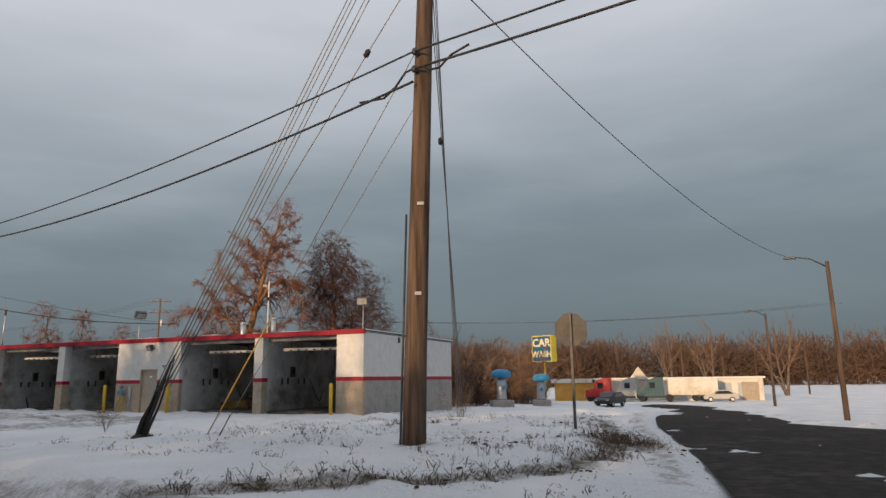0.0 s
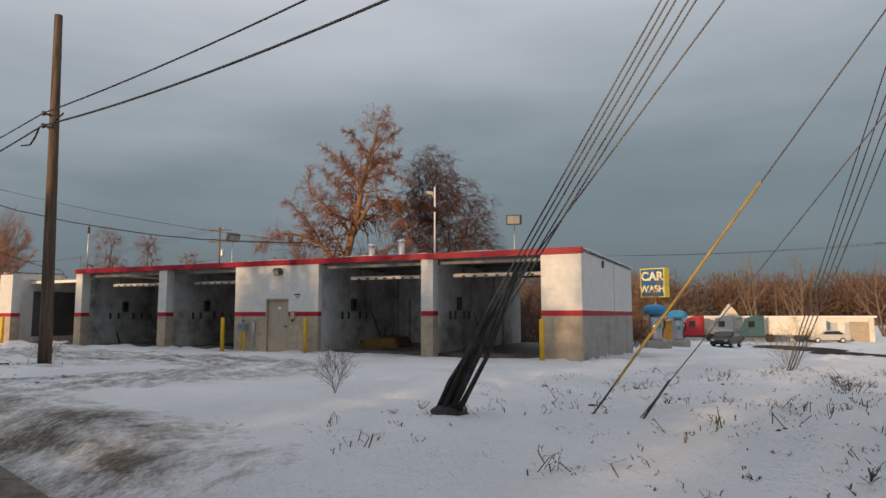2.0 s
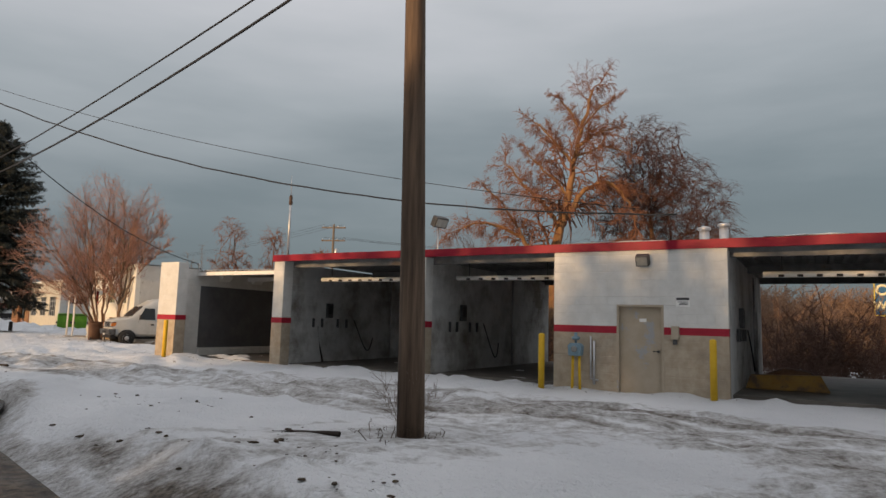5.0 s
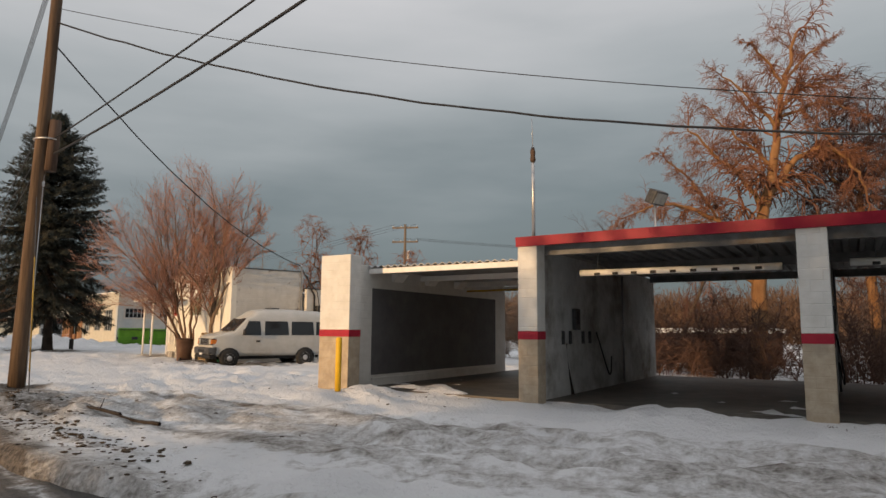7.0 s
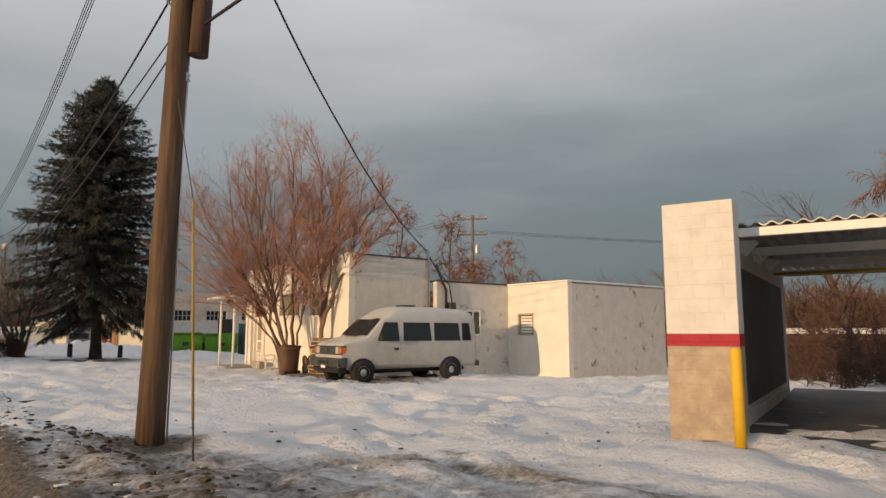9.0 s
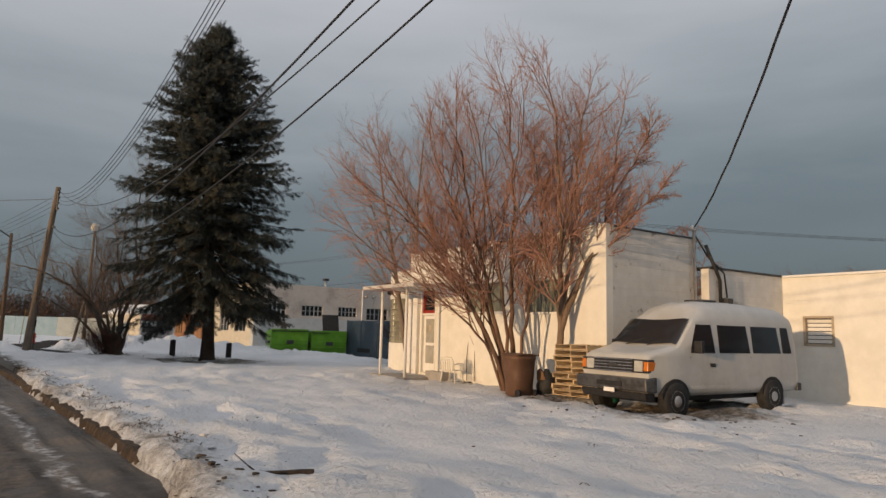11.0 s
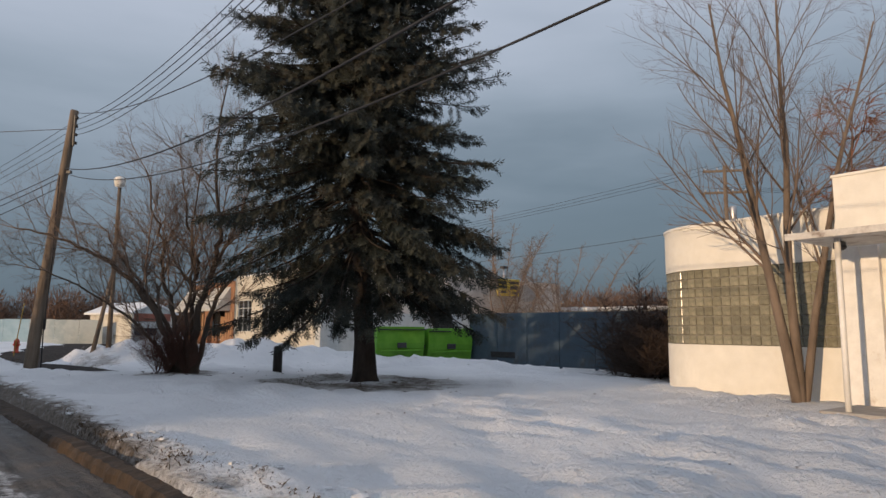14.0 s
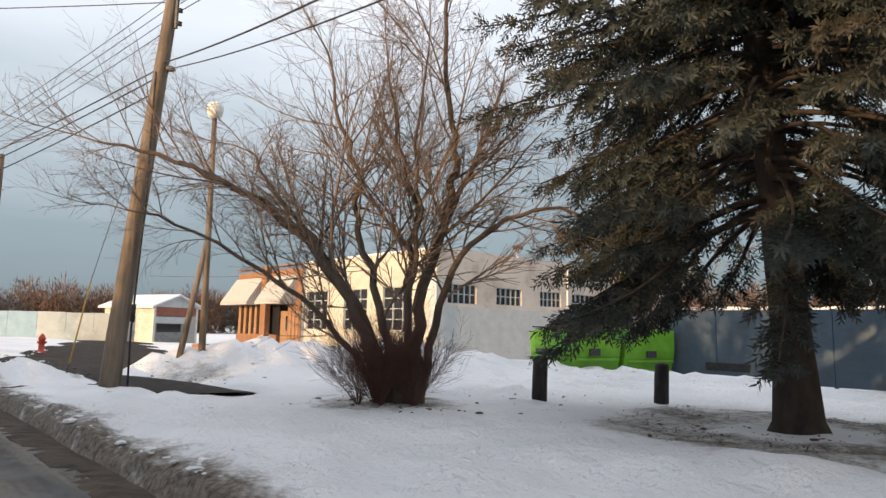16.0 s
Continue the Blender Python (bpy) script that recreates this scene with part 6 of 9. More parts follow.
# high wires past the poles' tops to the last pole
for k in range(4):
    sag_wire(along(P3, T3, 11.3 - 0.22 * k) + Vector((-0.2, 0.1, 0)), along(P4, T4, 8.65 - 0.2 * k) + Vector((0.2, 0, 0)), 2.7, 0.010, "thin high wire strung along the street", 24)
    sag_wire(along(P4, T4, 8.65 - 0.3 * k) + Vector((0.2, 0, 0)), (-112, 88.0, 9.4 - 0.3 * k), 0.8, 0.009, "thin high wire strung along the street", 20)
for zz, ex in ((6.75, 7.2), (6.55, 6.6), (6.2, 6.0)):
    sag_wire(along(P4, T4, zz), (-108, 82.0, ex), 1.0, 0.016, "thick black cable strung across the corner", 18)
sag_wire(along(P4, T4, 8.3), (-100, 60.0, 10.2), 0.7, 0.012, "thin wire across the street corner", 18)
# twisted service drops
sag_wire(along(P3, T3, 8.75), (-37.15, 54.0, 4.72), 0.85, 0.022, "black service cable to the white building", 26, None, 0.02)
sag_wire(along(P3, T3, 9.29), (-13.45, 32.64, 4.25), 1.15, 0.022, "twisted service cable to the car wash roof", 40, None, 0.03)
sag_wire(along(P3, T3, 9.66), (-14.23, 32.43, 4.32), 0.57, 0.009, "thin wire to the car wash roof", 30)
sag_wire(along(P1, T1, 10.0), (21.4, 39.6, 8.35), 1.2, 0.014, "wire to the lamp pole across the side street", 26, None, 0.02)

# guys of the corner pole, down to three anchors
ANCH1, ANCH2, ANCH3 = Vector((-7.20, 15.95, 0.12)), Vector((-5.44, 15.28, 0.15)), Vector((0.48, 22.88, -0.05))
for k in range(5):
    off = Vector((0.06 * (k - 2), 0.05 * (k - 2), 0))
    sag_wire(along(P1, T1, (12.95, 12.7, 12.45, 11.9, 11.65)[k]), ANCH1 + off + Vector((0.55, -0.30, 1.15)), 0.02, 0.011, "steel guy strand stretched to its anchor", 8, M_STRAND, 0, "guy wires", "guy_wire")
sag_wire(along(P1, T1, 9.95), ANCH1 + Vector((0.42, -0.05, 1.05)), 0.02, 0.011, "steel guy strand stretched to its anchor", 8, M_STRAND, 0, "guy wires", "guy_wire")
sag_wire(along(P1, T1, 8.14), ANCH2, 0.01, 0.009, "steel guy strand stretched to its anchor", 8, M_STRAND, 0, "guy wires", "guy_wire")
sag_wire(along(P1, T1, 6.9), Vector((-5.05, 14.80, 0.12)), 0.01, 0.007, "steel guy strand stretched to its anchor", 8, M_STRAND, 0, "guy wires", "guy_wire")
for k in range(4):
    sag_wire(along(P1, T1, 12.6 - 0.8 * k), ANCH3 + Vector((0.07 * (k - 1.5), 0.02 * k, 0.0)), 0.02, 0.011, "steel guy strand stretched to its anchor", 8, M_STRAND, 0, "guy wires", "guy_wire")
# strain insulators threaded on two of the guys
for a, b, t in ((along(P1, T1, 9.95), ANCH1 + Vector((0.42, -0.05, 1.05)), 0.2), (along(P1, T1, 10.2), ANCH3, 0.30)):
    p = a.lerp(b, t)
    d = (b - a).normalized()
    lone("strain_insulator", tube(B(), (-0.10 * d, -0.06 * d, 0.06 * d, 0.10 * d), [0.025, 0.06, 0.06, 0.025], 10), M_BLACK, Matrix.Translation(p), "black strain insulator on a guy wire", "insulator", "strain insulators")
# bundle of dark guy guards leaning out of the snow
M_OLDGUARD = surf("charred_guy_guard", (0.016, 0.014, 0.013), (0.05, 0.044, 0.04), 8, 0.8, 0.5, 20, stretch=(3, 3, 0.4), stain=(0.10, 0.09, 0.085), stain_scale=3.0, stain_lo=0.6, stain_hi=0.8)
guards = thing("guy_guard", Matrix.Translation(ANCH1), "bundle of dark splintered guy guards leaning out of the snow", "guy guard", "guy guards")
gd_ = Vector((0.80, -0.52, 1.72))
rng = random.Random(11)
for k in range(9):
    o = Vector((rng.uniform(-0.16, 0.16), rng.uniform(-0.12, 0.12), rng.uniform(-0.06, 0.02)))
    e = gd_ * rng.uniform(0.50, 1.10) + o * rng.uniform(0.2, 1.0)
    m_ = o.lerp(e, 0.45) + Vector((rng.uniform(-0.09, 0.05), rng.uniform(-0.06, 0.06), -0.05))
    part("guard_strip", tube(B(), (o - gd_ * 0.05, m_, e), [0.042, 0.028, 0.014], 6), M_OLDGUARD, guards)
part("anchor_clod", lathe(B(), ((0.30, -0.12), (0.24, 0.0), (0.15, 0.06), (0.06, 0.10)), 12), M_OLDGUARD, guards)


def guy_guard(foot, top, label):
    t = thing("guy_guard", Matrix.Translation(Vector(foot)), label, "guy guard", "guy guards")
    d = Vector(top) - Vector(foot)
    part("sleeve", tube(B(), (d * 0.14, d), 0.016, 8), M_OLDYELLOW, t)
    part("rod", tube(B(), (d * -0.04, d * 0.16), 0.012, 6), M_DARKSTEEL, t)
    return t


guy_guard(ANCH2, ANCH2.lerp(along(P1, T1, 8.14), 0.33), "long yellow plastic guy guard slanting from the snow")
guy_guard((-35.9, 35.55, 0.12), (-36.12, 35.65, 3.12), "tall yellow guy guard beside the pole")
guy_guard((-72.05, 64.56, 0.02), (-71.0, 63.8, 2.2), "short yellow guy guard leaning by the street")
sag_wire((-36.12, 35.65, 3.12), along(P3, T3, 4.9), 0.0, 0.008, "steel guy strand stretched to its anchor", 4, M_STRAND, 0, "guy wires", "guy_wire")
sag_wire((-71.0, 63.8, 2.2), along(P4, T4, 6.5), 0.0, 0.008, "steel guy strand stretched to its anchor", 4, M_STRAND, 0, "guy wires", "guy_wire")
st = thing("anchor_rod", pose(-5.05, 14.80, 0.1), "thin steel anchor rod slanting from the snow", "anchor rod")
part("rod", tube(B(), ((0, 0, -0.05), (0.35, -0.22, 0.55)), 0.014, 6), M_DARKSTEEL, st)

# ---- stop sign seen from behind ----
M_SIGNBACK = surf("dull_sign_back", (0.05, 0.05, 0.048), (0.09, 0.09, 0.086), 4, 0.55, 0.08, 12, metal=0.3, stain=(0.09, 0.08, 0.07), stain_scale=2.0)
stop = thing("stop_sign", up_frame(3.05, 16.02, 0.02, 0.96, -0.28), "octagonal road sign seen from its grey back", "road sign")
part("post", box(B(), -0.035, 0.035, -0.03, 0.03, -0.4, 2.90, 0.006), M_DARKSTEEL, stop)
so = B()
prism(so, [(0.42 * math.cos(math.pi / 8 + k * math.pi / 4), 2.48 + 0.42 * math.sin(math.pi / 8 + k * math.pi / 4)) for k in range(8)], 0.034, 0.040)
part("plate", so, M_SIGNBACK, stop, "weathered octagonal metal plate")

# ---- car wash sign, vacuums ----
M_SIGNBLUE = surf("sign_blue", (0.018, 0.10, 0.22), (0.025, 0.13, 0.27), 3, 0.45, 0.03, 10)
M_SIGNYEL = surf("sign_yellow", (0.72, 0.55, 0.05), (0.80, 0.62, 0.08), 3, 0.5, 0.03, 10)
sgn = thing("car_wash_sign", up_frame(10.45, 70.1, ground_z(10.4, 70), 0.743, -0.669), "blue and yellow car wash pylon sign on a yellow pole", "sign")
part("pole", tube(B(), ((0, 0, -0.3), (0, 0, 4.6)), 0.10, 12), M_SIGNYEL, sgn, "yellow steel pole")
cabinet = part("cabinet", box(B(), -1.22, 1.22, -0.50, 0.50, 4.35, 7.10, 0.03), M_SIGNYEL, sgn, "yellow sign cabinet")
part("face", box(B(), -1.12, 1.12, -0.515, -0.501, 4.45, 7.00, 0.01), M_SIGNBLUE, cabinet, "blue sign face")


def lettering(text, size, m, material, parent, name="letters", depth=0.012, bold=0.0):
    cu = bpy.data.curves.new(name, "FONT")
    cu.body = text
    cu.size = size
    cu.extrude = depth
    cu.offset = bold
    cu.align_x, cu.align_y = "CENTER", "CENTER"
    tmp = new(name, cu)
    dg = bpy.context.evaluated_depsgraph_get()
    me = bpy.data.meshes.new_from_object(tmp.evaluated_get(dg))
    bpy.data.objects.remove(tmp)
    me.transform(m)
    me.materials.clear()
    me.materials.append(material)
    ob = new(name, me)
    ob.parent = parent
    return ob


M_SIGNCREAM = surf("sign_cream", (0.72, 0.66, 0.40), (0.80, 0.75, 0.50), 3, 0.5, 0.03, 10)
lettering("CAR", 1.12, pose(0, -0.525, 6.30, 90, 0, 0), M_SIGNCREAM, cabinet, bold=0.035)
lettering("WASH", 0.86, pose(0, -0.525, 5.12, 90, 0, 0), M_SIGNCREAM, cabinet, bold=0.035)

M_VACBLUE = surf("vacuum_blue_plastic", (0.03, 0.20, 0.38), (0.05, 0.27, 0.47), 4, 0.45, 0.04, 10)


def vacuum(x, y, yaw):
    t = thing("vacuum_station", pose(x, y, ground_z(x, y) - 0.03, 0, 0, yaw), "steel car vacuum with a blue dome on a concrete block", "car vacuum", "car vacuums")
    part("plinth", box(B(), -0.75, 0.75, -0.5, 0.5, -0.2, 0.55, 0.03), M_GREYBLOCK, t, "grey concrete plinth")
    part("canister", lathe(B(), ((0.36, 0.56), (0.38, 0.62), (0.38, 1.75), (0.34, 1.85), (0.22, 2.2)), 18), M_STEEL, t, "steel canister")
    part("dome", lathe(B(), ((0.46, 2.05), (0.66, 2.1), (0.70, 2.28), (0.62, 2.48), (0.40, 2.60), (0.1, 2.64)), 18), M_VACBLUE, t, "blue plastic dome")
    bx = part("coin_box", box(B(), -0.16, 0.16, -0.52, -0.36, 1.1, 1.6, 0.02), M_STEEL, t)
    part("coin_plate", box(B(), -0.11, 0.11, -0.53, -0.521, 1.25, 1.5), M_VACBLUE, bx)
    hp = [(0.40 + 0.10 * math.sin(k * 0.7), -0.2, 1.8 - 0.13 * k) for k in range(9)]
    part("hose", tube(B(), hp, 0.05, 8), M_BLACK, t, "black suction hose")
    return t


vacuum(3.8, 46.1, 12)
vacuum(7.85, 55.1, -8)

# ---- street lamps of the side street ----
def arm_lamp(x, y, h, arm, label):
    t = thing("street_lamp", up_frame(x, y, ground_z(x, y), *arm), label, "street lamp", "street lamps")
    part("shaft", tube(B(), ((0, 0, -0.7), (0, 0, h)), [0.17, 0.11], 12), M_POLE, t)
    part("arm", tube(B(), ((0, 0, h - 0.35), (0.9, 0, h + 0.25), (1.7, 0, h + 0.40)), [0.05, 0.04, 0.035], 8), M_DARKSTEEL, t)
    part("lamp_head", prism(B(), [(1.6, h + 0.30), (2.3, h + 0.34), (2.25, h + 0.46), (1.7, h + 0.47)], -0.13, 0.13, None, 0, 0.02), M_DARKSTEEL, t, "flat dark lamp head")
    return t


arm_lamp(22.95, 38.7, 9.25, (-0.87, 0.5), "dark timber lamp pole with a curved arm over the street")
arm_lamp(36.8, 75.3, 10.4, (-0.90, 0.4), "tall pale lamp pole with a short arm")
arm_lamp(-84.0, 74.0, 8.2, (-0.6, -0.8), "thin lamp pole at the cross street")


# ---- trees ----
M_BARK_ORANGE = surf("sunlit_willow_bark", (0.17, 0.085, 0.038), (0.30, 0.165, 0.08), 3, 0.9, 0.9, 12, stretch=(1, 1, 0.25))
M_TWIG_RED = surf("red_brown_twigs", (0.17, 0.075, 0.045), (0.26, 0.12, 0.07), 2, 0.85, 0.0, 10)
M_TWIG_BROWN = surf("brown_twigs", (0.17, 0.105, 0.068), (0.27, 0.17, 0.112), 2, 0.85, 0.0, 10)
M_TWIG_DARK = surf("dark_red_twigs", (0.07, 0.034, 0.026), (0.12, 0.058, 0.042), 2, 0.85, 0.0, 10)
# twigs blackened so their colour holds the shade on the fence brush
M_TWIG_SHADE = surf("shade_dark_twigs", (0.035, 0.025, 0.020), (0.075, 0.053, 0.042), 2, 0.85, 0.0, 10)
M_TWIG_BRUSH = surf("dull_red_brush_twigs", (0.055, 0.030, 0.022), (0.105, 0.058, 0.042), 2, 0.85, 0.0, 10)
M_BARK_PINK = surf("brown_thicket_bark", (0.075, 0.045, 0.030), (0.20, 0.115, 0.075), 5, 0.9, 1.0, 16, stretch=(1, 1, 0.25), stain=(0.045, 0.032, 0.026), stain_scale=3.0, stain_lo=0.52, stain_hi=0.7)
M_BARK_PALE = surf("pale_thicket_bark", (0.12, 0.085, 0.06), (0.24, 0.165, 0.115), 5, 0.9, 1.0, 16, stretch=(1, 1, 0.25), stain=(0.07, 0.05, 0.04), stain_scale=3.0, stain_lo=0.52, stain_hi=0.7)
M_TWIG_PINK = surf("pinkish_twigs", (0.30, 0.155, 0.11), (0.43, 0.24, 0.175), 2, 0.85, 0.0, 10)
M_BARK_GREY = surf("grey_brown_bark", (0.11, 0.085, 0.065), (0.20, 0.155, 0.12), 4, 0.9, 0.8, 14, stretch=(1, 1, 0.3))
# darker copy of the grey bark, with the corner tree's shade in its colour
M_BARK_GNARL = surf("shade_dark_bark", (0.055, 0.042, 0.033), (0.12, 0.092, 0.07), 4, 0.9, 0.9, 14, stretch=(1, 1, 0.3))
M_TWIG_GREY = surf("grey_brown_twigs", (0.13, 0.095, 0.072), (0.20, 0.15, 0.115), 2, 0.85, 0.0, 10)
M_BARK_DARK = surf("dark_spruce_bark", (0.020, 0.016, 0.013), (0.048, 0.037, 0.030), 5, 0.95, 1.0, 12, stretch=(1, 1, 0.4))
M_NEEDLE = surf("blue_green_spruce_needles", (0.014, 0.020, 0.017), (0.046, 0.053, 0.046), 1.2, 0.7, 0.0, 10, stain=(0.062, 0.050, 0.032), stain_scale=0.9, stain_lo=0.5, stain_hi=0.72)
M_WOODS = surf("far_bare_woods", (0.085, 0.054, 0.038), (0.165, 0.10, 0.066), 0.08, 0.9, 0.0, 10)
M_DRYGRASS = surf("dry_weed_stalks", (0.05, 0.034, 0.022), (0.12, 0.086, 0.052), 3, 0.9, 0.0, 10)


class Limbs:
    """Collects tapered round limbs and turns them into one mesh."""

    def __init__(self):
        self.v, self.f = [], []

    def add(self, pts, radii, n):
        base = len(self.v)
        d0 = (pts[-1] - pts[0])
        ref = d0.orthogonal().normalized() if d0.length > 1e-6 else Vector((1, 0, 0))
        k = len(pts)
        for i in range(k):
            d = pts[min(i + 1, k - 1)] - pts[max(i - 1, 0)]
            d.normalize()
            u = ref - d * ref.dot(d)
            u.normalize()
            w = d.cross(u)
            r_ = radii[i]
            p = pts[i]
            for q in range(n):
                c, s = math.cos(6.2832 * q / n) * r_, math.sin(6.2832 * q / n) * r_
                self.v.append((p.x + u.x * c + w.x * s, p.y + u.y * c + w.y * s, p.z + u.z * c + w.z * s))
        for i in range(k - 1):
            for q in range(n):
                a, b = base + i * n + q, base + i * n + (q + 1) % n
                self.f.append((a, b, b + n, a + n))

    def part(self, name, material, parent, label=""):
        ob = new(name, raw(name, self.v, self.f, material, True))
        ob.parent = parent
        if label:
            tagged(ob, label)
        return ob


def turned(rng, d, ang, roll=None):
    """d tilted by ang degrees towards a random side."""
    o = d.orthogonal().normalized()
    a = rng.uniform(0, 2 * math.pi) if roll is None else roll
    side = o * math.cos(a) + d.cross(o) * math.sin(a)
    t = radians(ang)
    return (d * math.cos(t) + side * math.sin(t)).normalized()


def grow(rng, out, spec, p, d, length, r0, lev):
    """Grows one limb and its side limbs. spec: per level (children, angle, length share, steps, wander, lift, sides, first side limb at)."""
    kids, ang, share, steps, wander, lift, sides, first, tip = spec[lev][:9]
    pts, rad = [p.copy()], [r0]
    dirs = [d]
    step = length / steps
    for i in range(steps):
        d = (d + Vector((rng.gauss(0, wander), rng.gauss(0, wander), rng.gauss(0, wander) + lift * (i + 1) / steps))).normalized()
        p = p + d * step
        pts.append(p.copy())
        dirs.append(d)
        rad.append(max(r0 * (1 - (1 - tip) * (i + 1) / steps), 0.002))
    out[min(lev, len(out) - 1)].add(pts, rad, sides)
    if lev + 1 >= len(spec):
        return
    for k in range(kids):
        t = first + (1 - first) * (k + rng.uniform(0.1, 0.9)) / kids
        i = min(int(t * steps), steps - 1)
        f = t * steps - i
        q = pts[i].lerp(pts[i + 1], f)
        rr = rad[i] + (rad[i + 1] - rad[i]) * f
        grow(rng, out, spec, q, turned(rng, dirs[i + 1], ang * rng.uniform(0.65, 1.3)), length * share * rng.uniform(0.65, 1.2) * (1.15 - 0.45 * t), rr * spec[lev + 1][9] if len(spec[lev + 1]) > 9 else rr * 0.55, lev + 1)


class Crown:
    """A branching frame grown towards scattered tips: each tip joins the nearest limb, and limbs thicken with what they carry."""

    def __init__(self, rng):
        self.rng = rng
        self.p, self.up = [], []

    def node(self, p, parent):
        self.p.append(Vector(p))
        self.up.append(parent)
        return len(self.p) - 1

    def stem(self, pts):
        k = -1
        for q in pts:
            k = self.node(q, k)
        return k

    def reach(self, tips, step, bend, wander):
        """bend: how far new limbs lift (+) or sag (-) on their way."""
        rng = self.rng
        pos = np.zeros((len(self.p) + len(tips) * 14, 3))
        par = np.zeros_like(pos)
        n = len(self.p)
        for i in range(n):
            pos[i] = self.p[i]
            par[i] = self.p[self.up[i]] if self.up[i] >= 0 else self.p[i] - Vector((0, 0, 1))
        for tip in tips:
            t = np.array(tip)
            dv = t - pos[:n]
            dist = np.sqrt((dv ** 2).sum(1))
            fl = pos[:n] - par[:n]
            fl /= np.maximum(np.sqrt((fl ** 2).sum(1)), 1e-6)[:, None]
            cosv = (dv * fl).sum(1) / np.maximum(dist, 1e-6)
            cost = dist * (1.0 + 0.55 * (1 - cosv))
            b = int(np.argmin(cost))
            a = Vector(pos[b])
            d0 = Vector(fl[b])
            gap = (Vector(tip) - a)
            k = max(1, min(12, int(gap.length / step)))
            last = b
            for q in range(1, k + 1):
                u = q / k
                pt = a.lerp(Vector(tip), u) + d0 * gap.length * 0.22 * u * (1 - u) * 2 + Vector((0, 0, bend * gap.length * u * (1 - u)))
                if q < k:
                    pt += Vector((rng.gauss(0, wander), rng.gauss(0, wander), rng.gauss(0, wander)))
                i = self.node(pt, last)
                pos[i] = pt
                par[i] = self.p[last]
                last = i
            n = len(self.p)

    def build(self, r_tip, power, big, mid, fine, r_big, r_mid, twigs=None, cap=1e9):
        n = len(self.p)
        kids = [[] for _ in range(n)]
        for i in range(n):
            if self.up[i] >= 0:
                kids[self.up[i]].append(i)
        load = [0] * n
        for i in range(n - 1, -1, -1):
            load[i] = max(load[i], 1) if not kids[i] else sum(load[k] for k in kids[i])
        rad = [min(cap, r_tip * load[i] ** power) for i in range(n)]
        rng = self.rng
        starts = [i for i in range(n) if self.up[i] < 0]
        while starts:
            i = starts.pop()
            chain = ([self.up[i]] if self.up[i] >= 0 else []) + [i]
            while kids[i]:
                ks = sorted(kids[i], key=lambda q: -load[q])
                starts += ks[1:]
                i = ks[0]
                chain.append(i)
            pts = [self.p[q] for q in chain]
            rr = [rad[q] for q in chain]
            if len(rr) > 1:
                rr[0] = min(rr[0], rr[1] * 1.25)
            m_ = max(rr)
            L, sides = (big, 9) if m_ > r_big else (mid, 5) if m_ > r_mid else (fine, 3)
            if len(pts) > 1:
                L.add(pts, rr, sides)
            if twigs:
                cnt, ln, sag, tr = twigs
                d = (pts[-1] - pts[max(len(pts) - 3, 0)])
                d = d.normalized() if d.length > 1e-5 else Vector((0, 0, 1))
                for q in range(cnt):
                    b = pts[-1].lerp(pts[max(len(pts) - 2, 0)], rng.uniform(0, 1.0)) if q else pts[-1]
                    e = turned(rng, d, rng.uniform(8, 50))
                    l_ = ln * rng.uniform(0.6, 1.25)
                    m1 = b + e * l_ * 0.5 + Vector((0, 0, sag * l_ * 0.18))
                    m2 = m1 + (e + Vector((0, 0, sag * 1.1))).normalized() * l_ * 0.5
                    fine.add([b, m1, m2], [tr, tr * 0.8, tr * 0.45], 3)


def shell_tips(rng, blobs, inner=0.55, keep=None):
    """Scattered tips in ellipsoids (x, y, z, rx, ry, rz, count), thicker towards the skin."""
    out = []
    for cx, cy, cz, rx, ry, rz, cnt in blobs:
        k = 0
        while k < cnt:
            v = Vector((rng.gauss(0, 1), rng.gauss(0, 1), rng.gauss(0, 1))).normalized()
            r_ = (inner + (1 - inner) * rng.random() ** 0.7) * (0.90 + 0.16 * noise.noise(v * 2.3 + Vector((cx, cy, cz))))
            p = Vector((cx + v.x * r_ * rx, cy + v.y * r_ * ry, cz + v.z * r_ * rz))
            if p.z > 0.5 and (keep is None or keep(p)):
                out.append(p)
                k += 1
    return out


def old_stool(t, stool, bark):
    """The swollen ridged foot of an old coppiced tree."""
    sb = B()
    lathe(sb, ((stool * 1.25, -0.1), (stool * 1.05, 0.10), (stool * 0.85, 0.45), (stool * 0.80, 0.8), (stool * 0.62, 1.05), (stool * 0.3, 1.15)), 22)
    for v_ in sb.verts:
        k_ = 1 + 0.22 * math.sin(7 * math.atan2(v_.co.y, v_.co.x) + 2 * v_.co.z) + 0.3 * noise.noise(v_.co * 3)
        v_.co.x *= k_
        v_.co.y *= k_
        v_.co.z += 0.12 * noise.noise(v_.co * 2.5)
    part("stool", sb, bark, t, "swollen ridged stool of old wood", True)


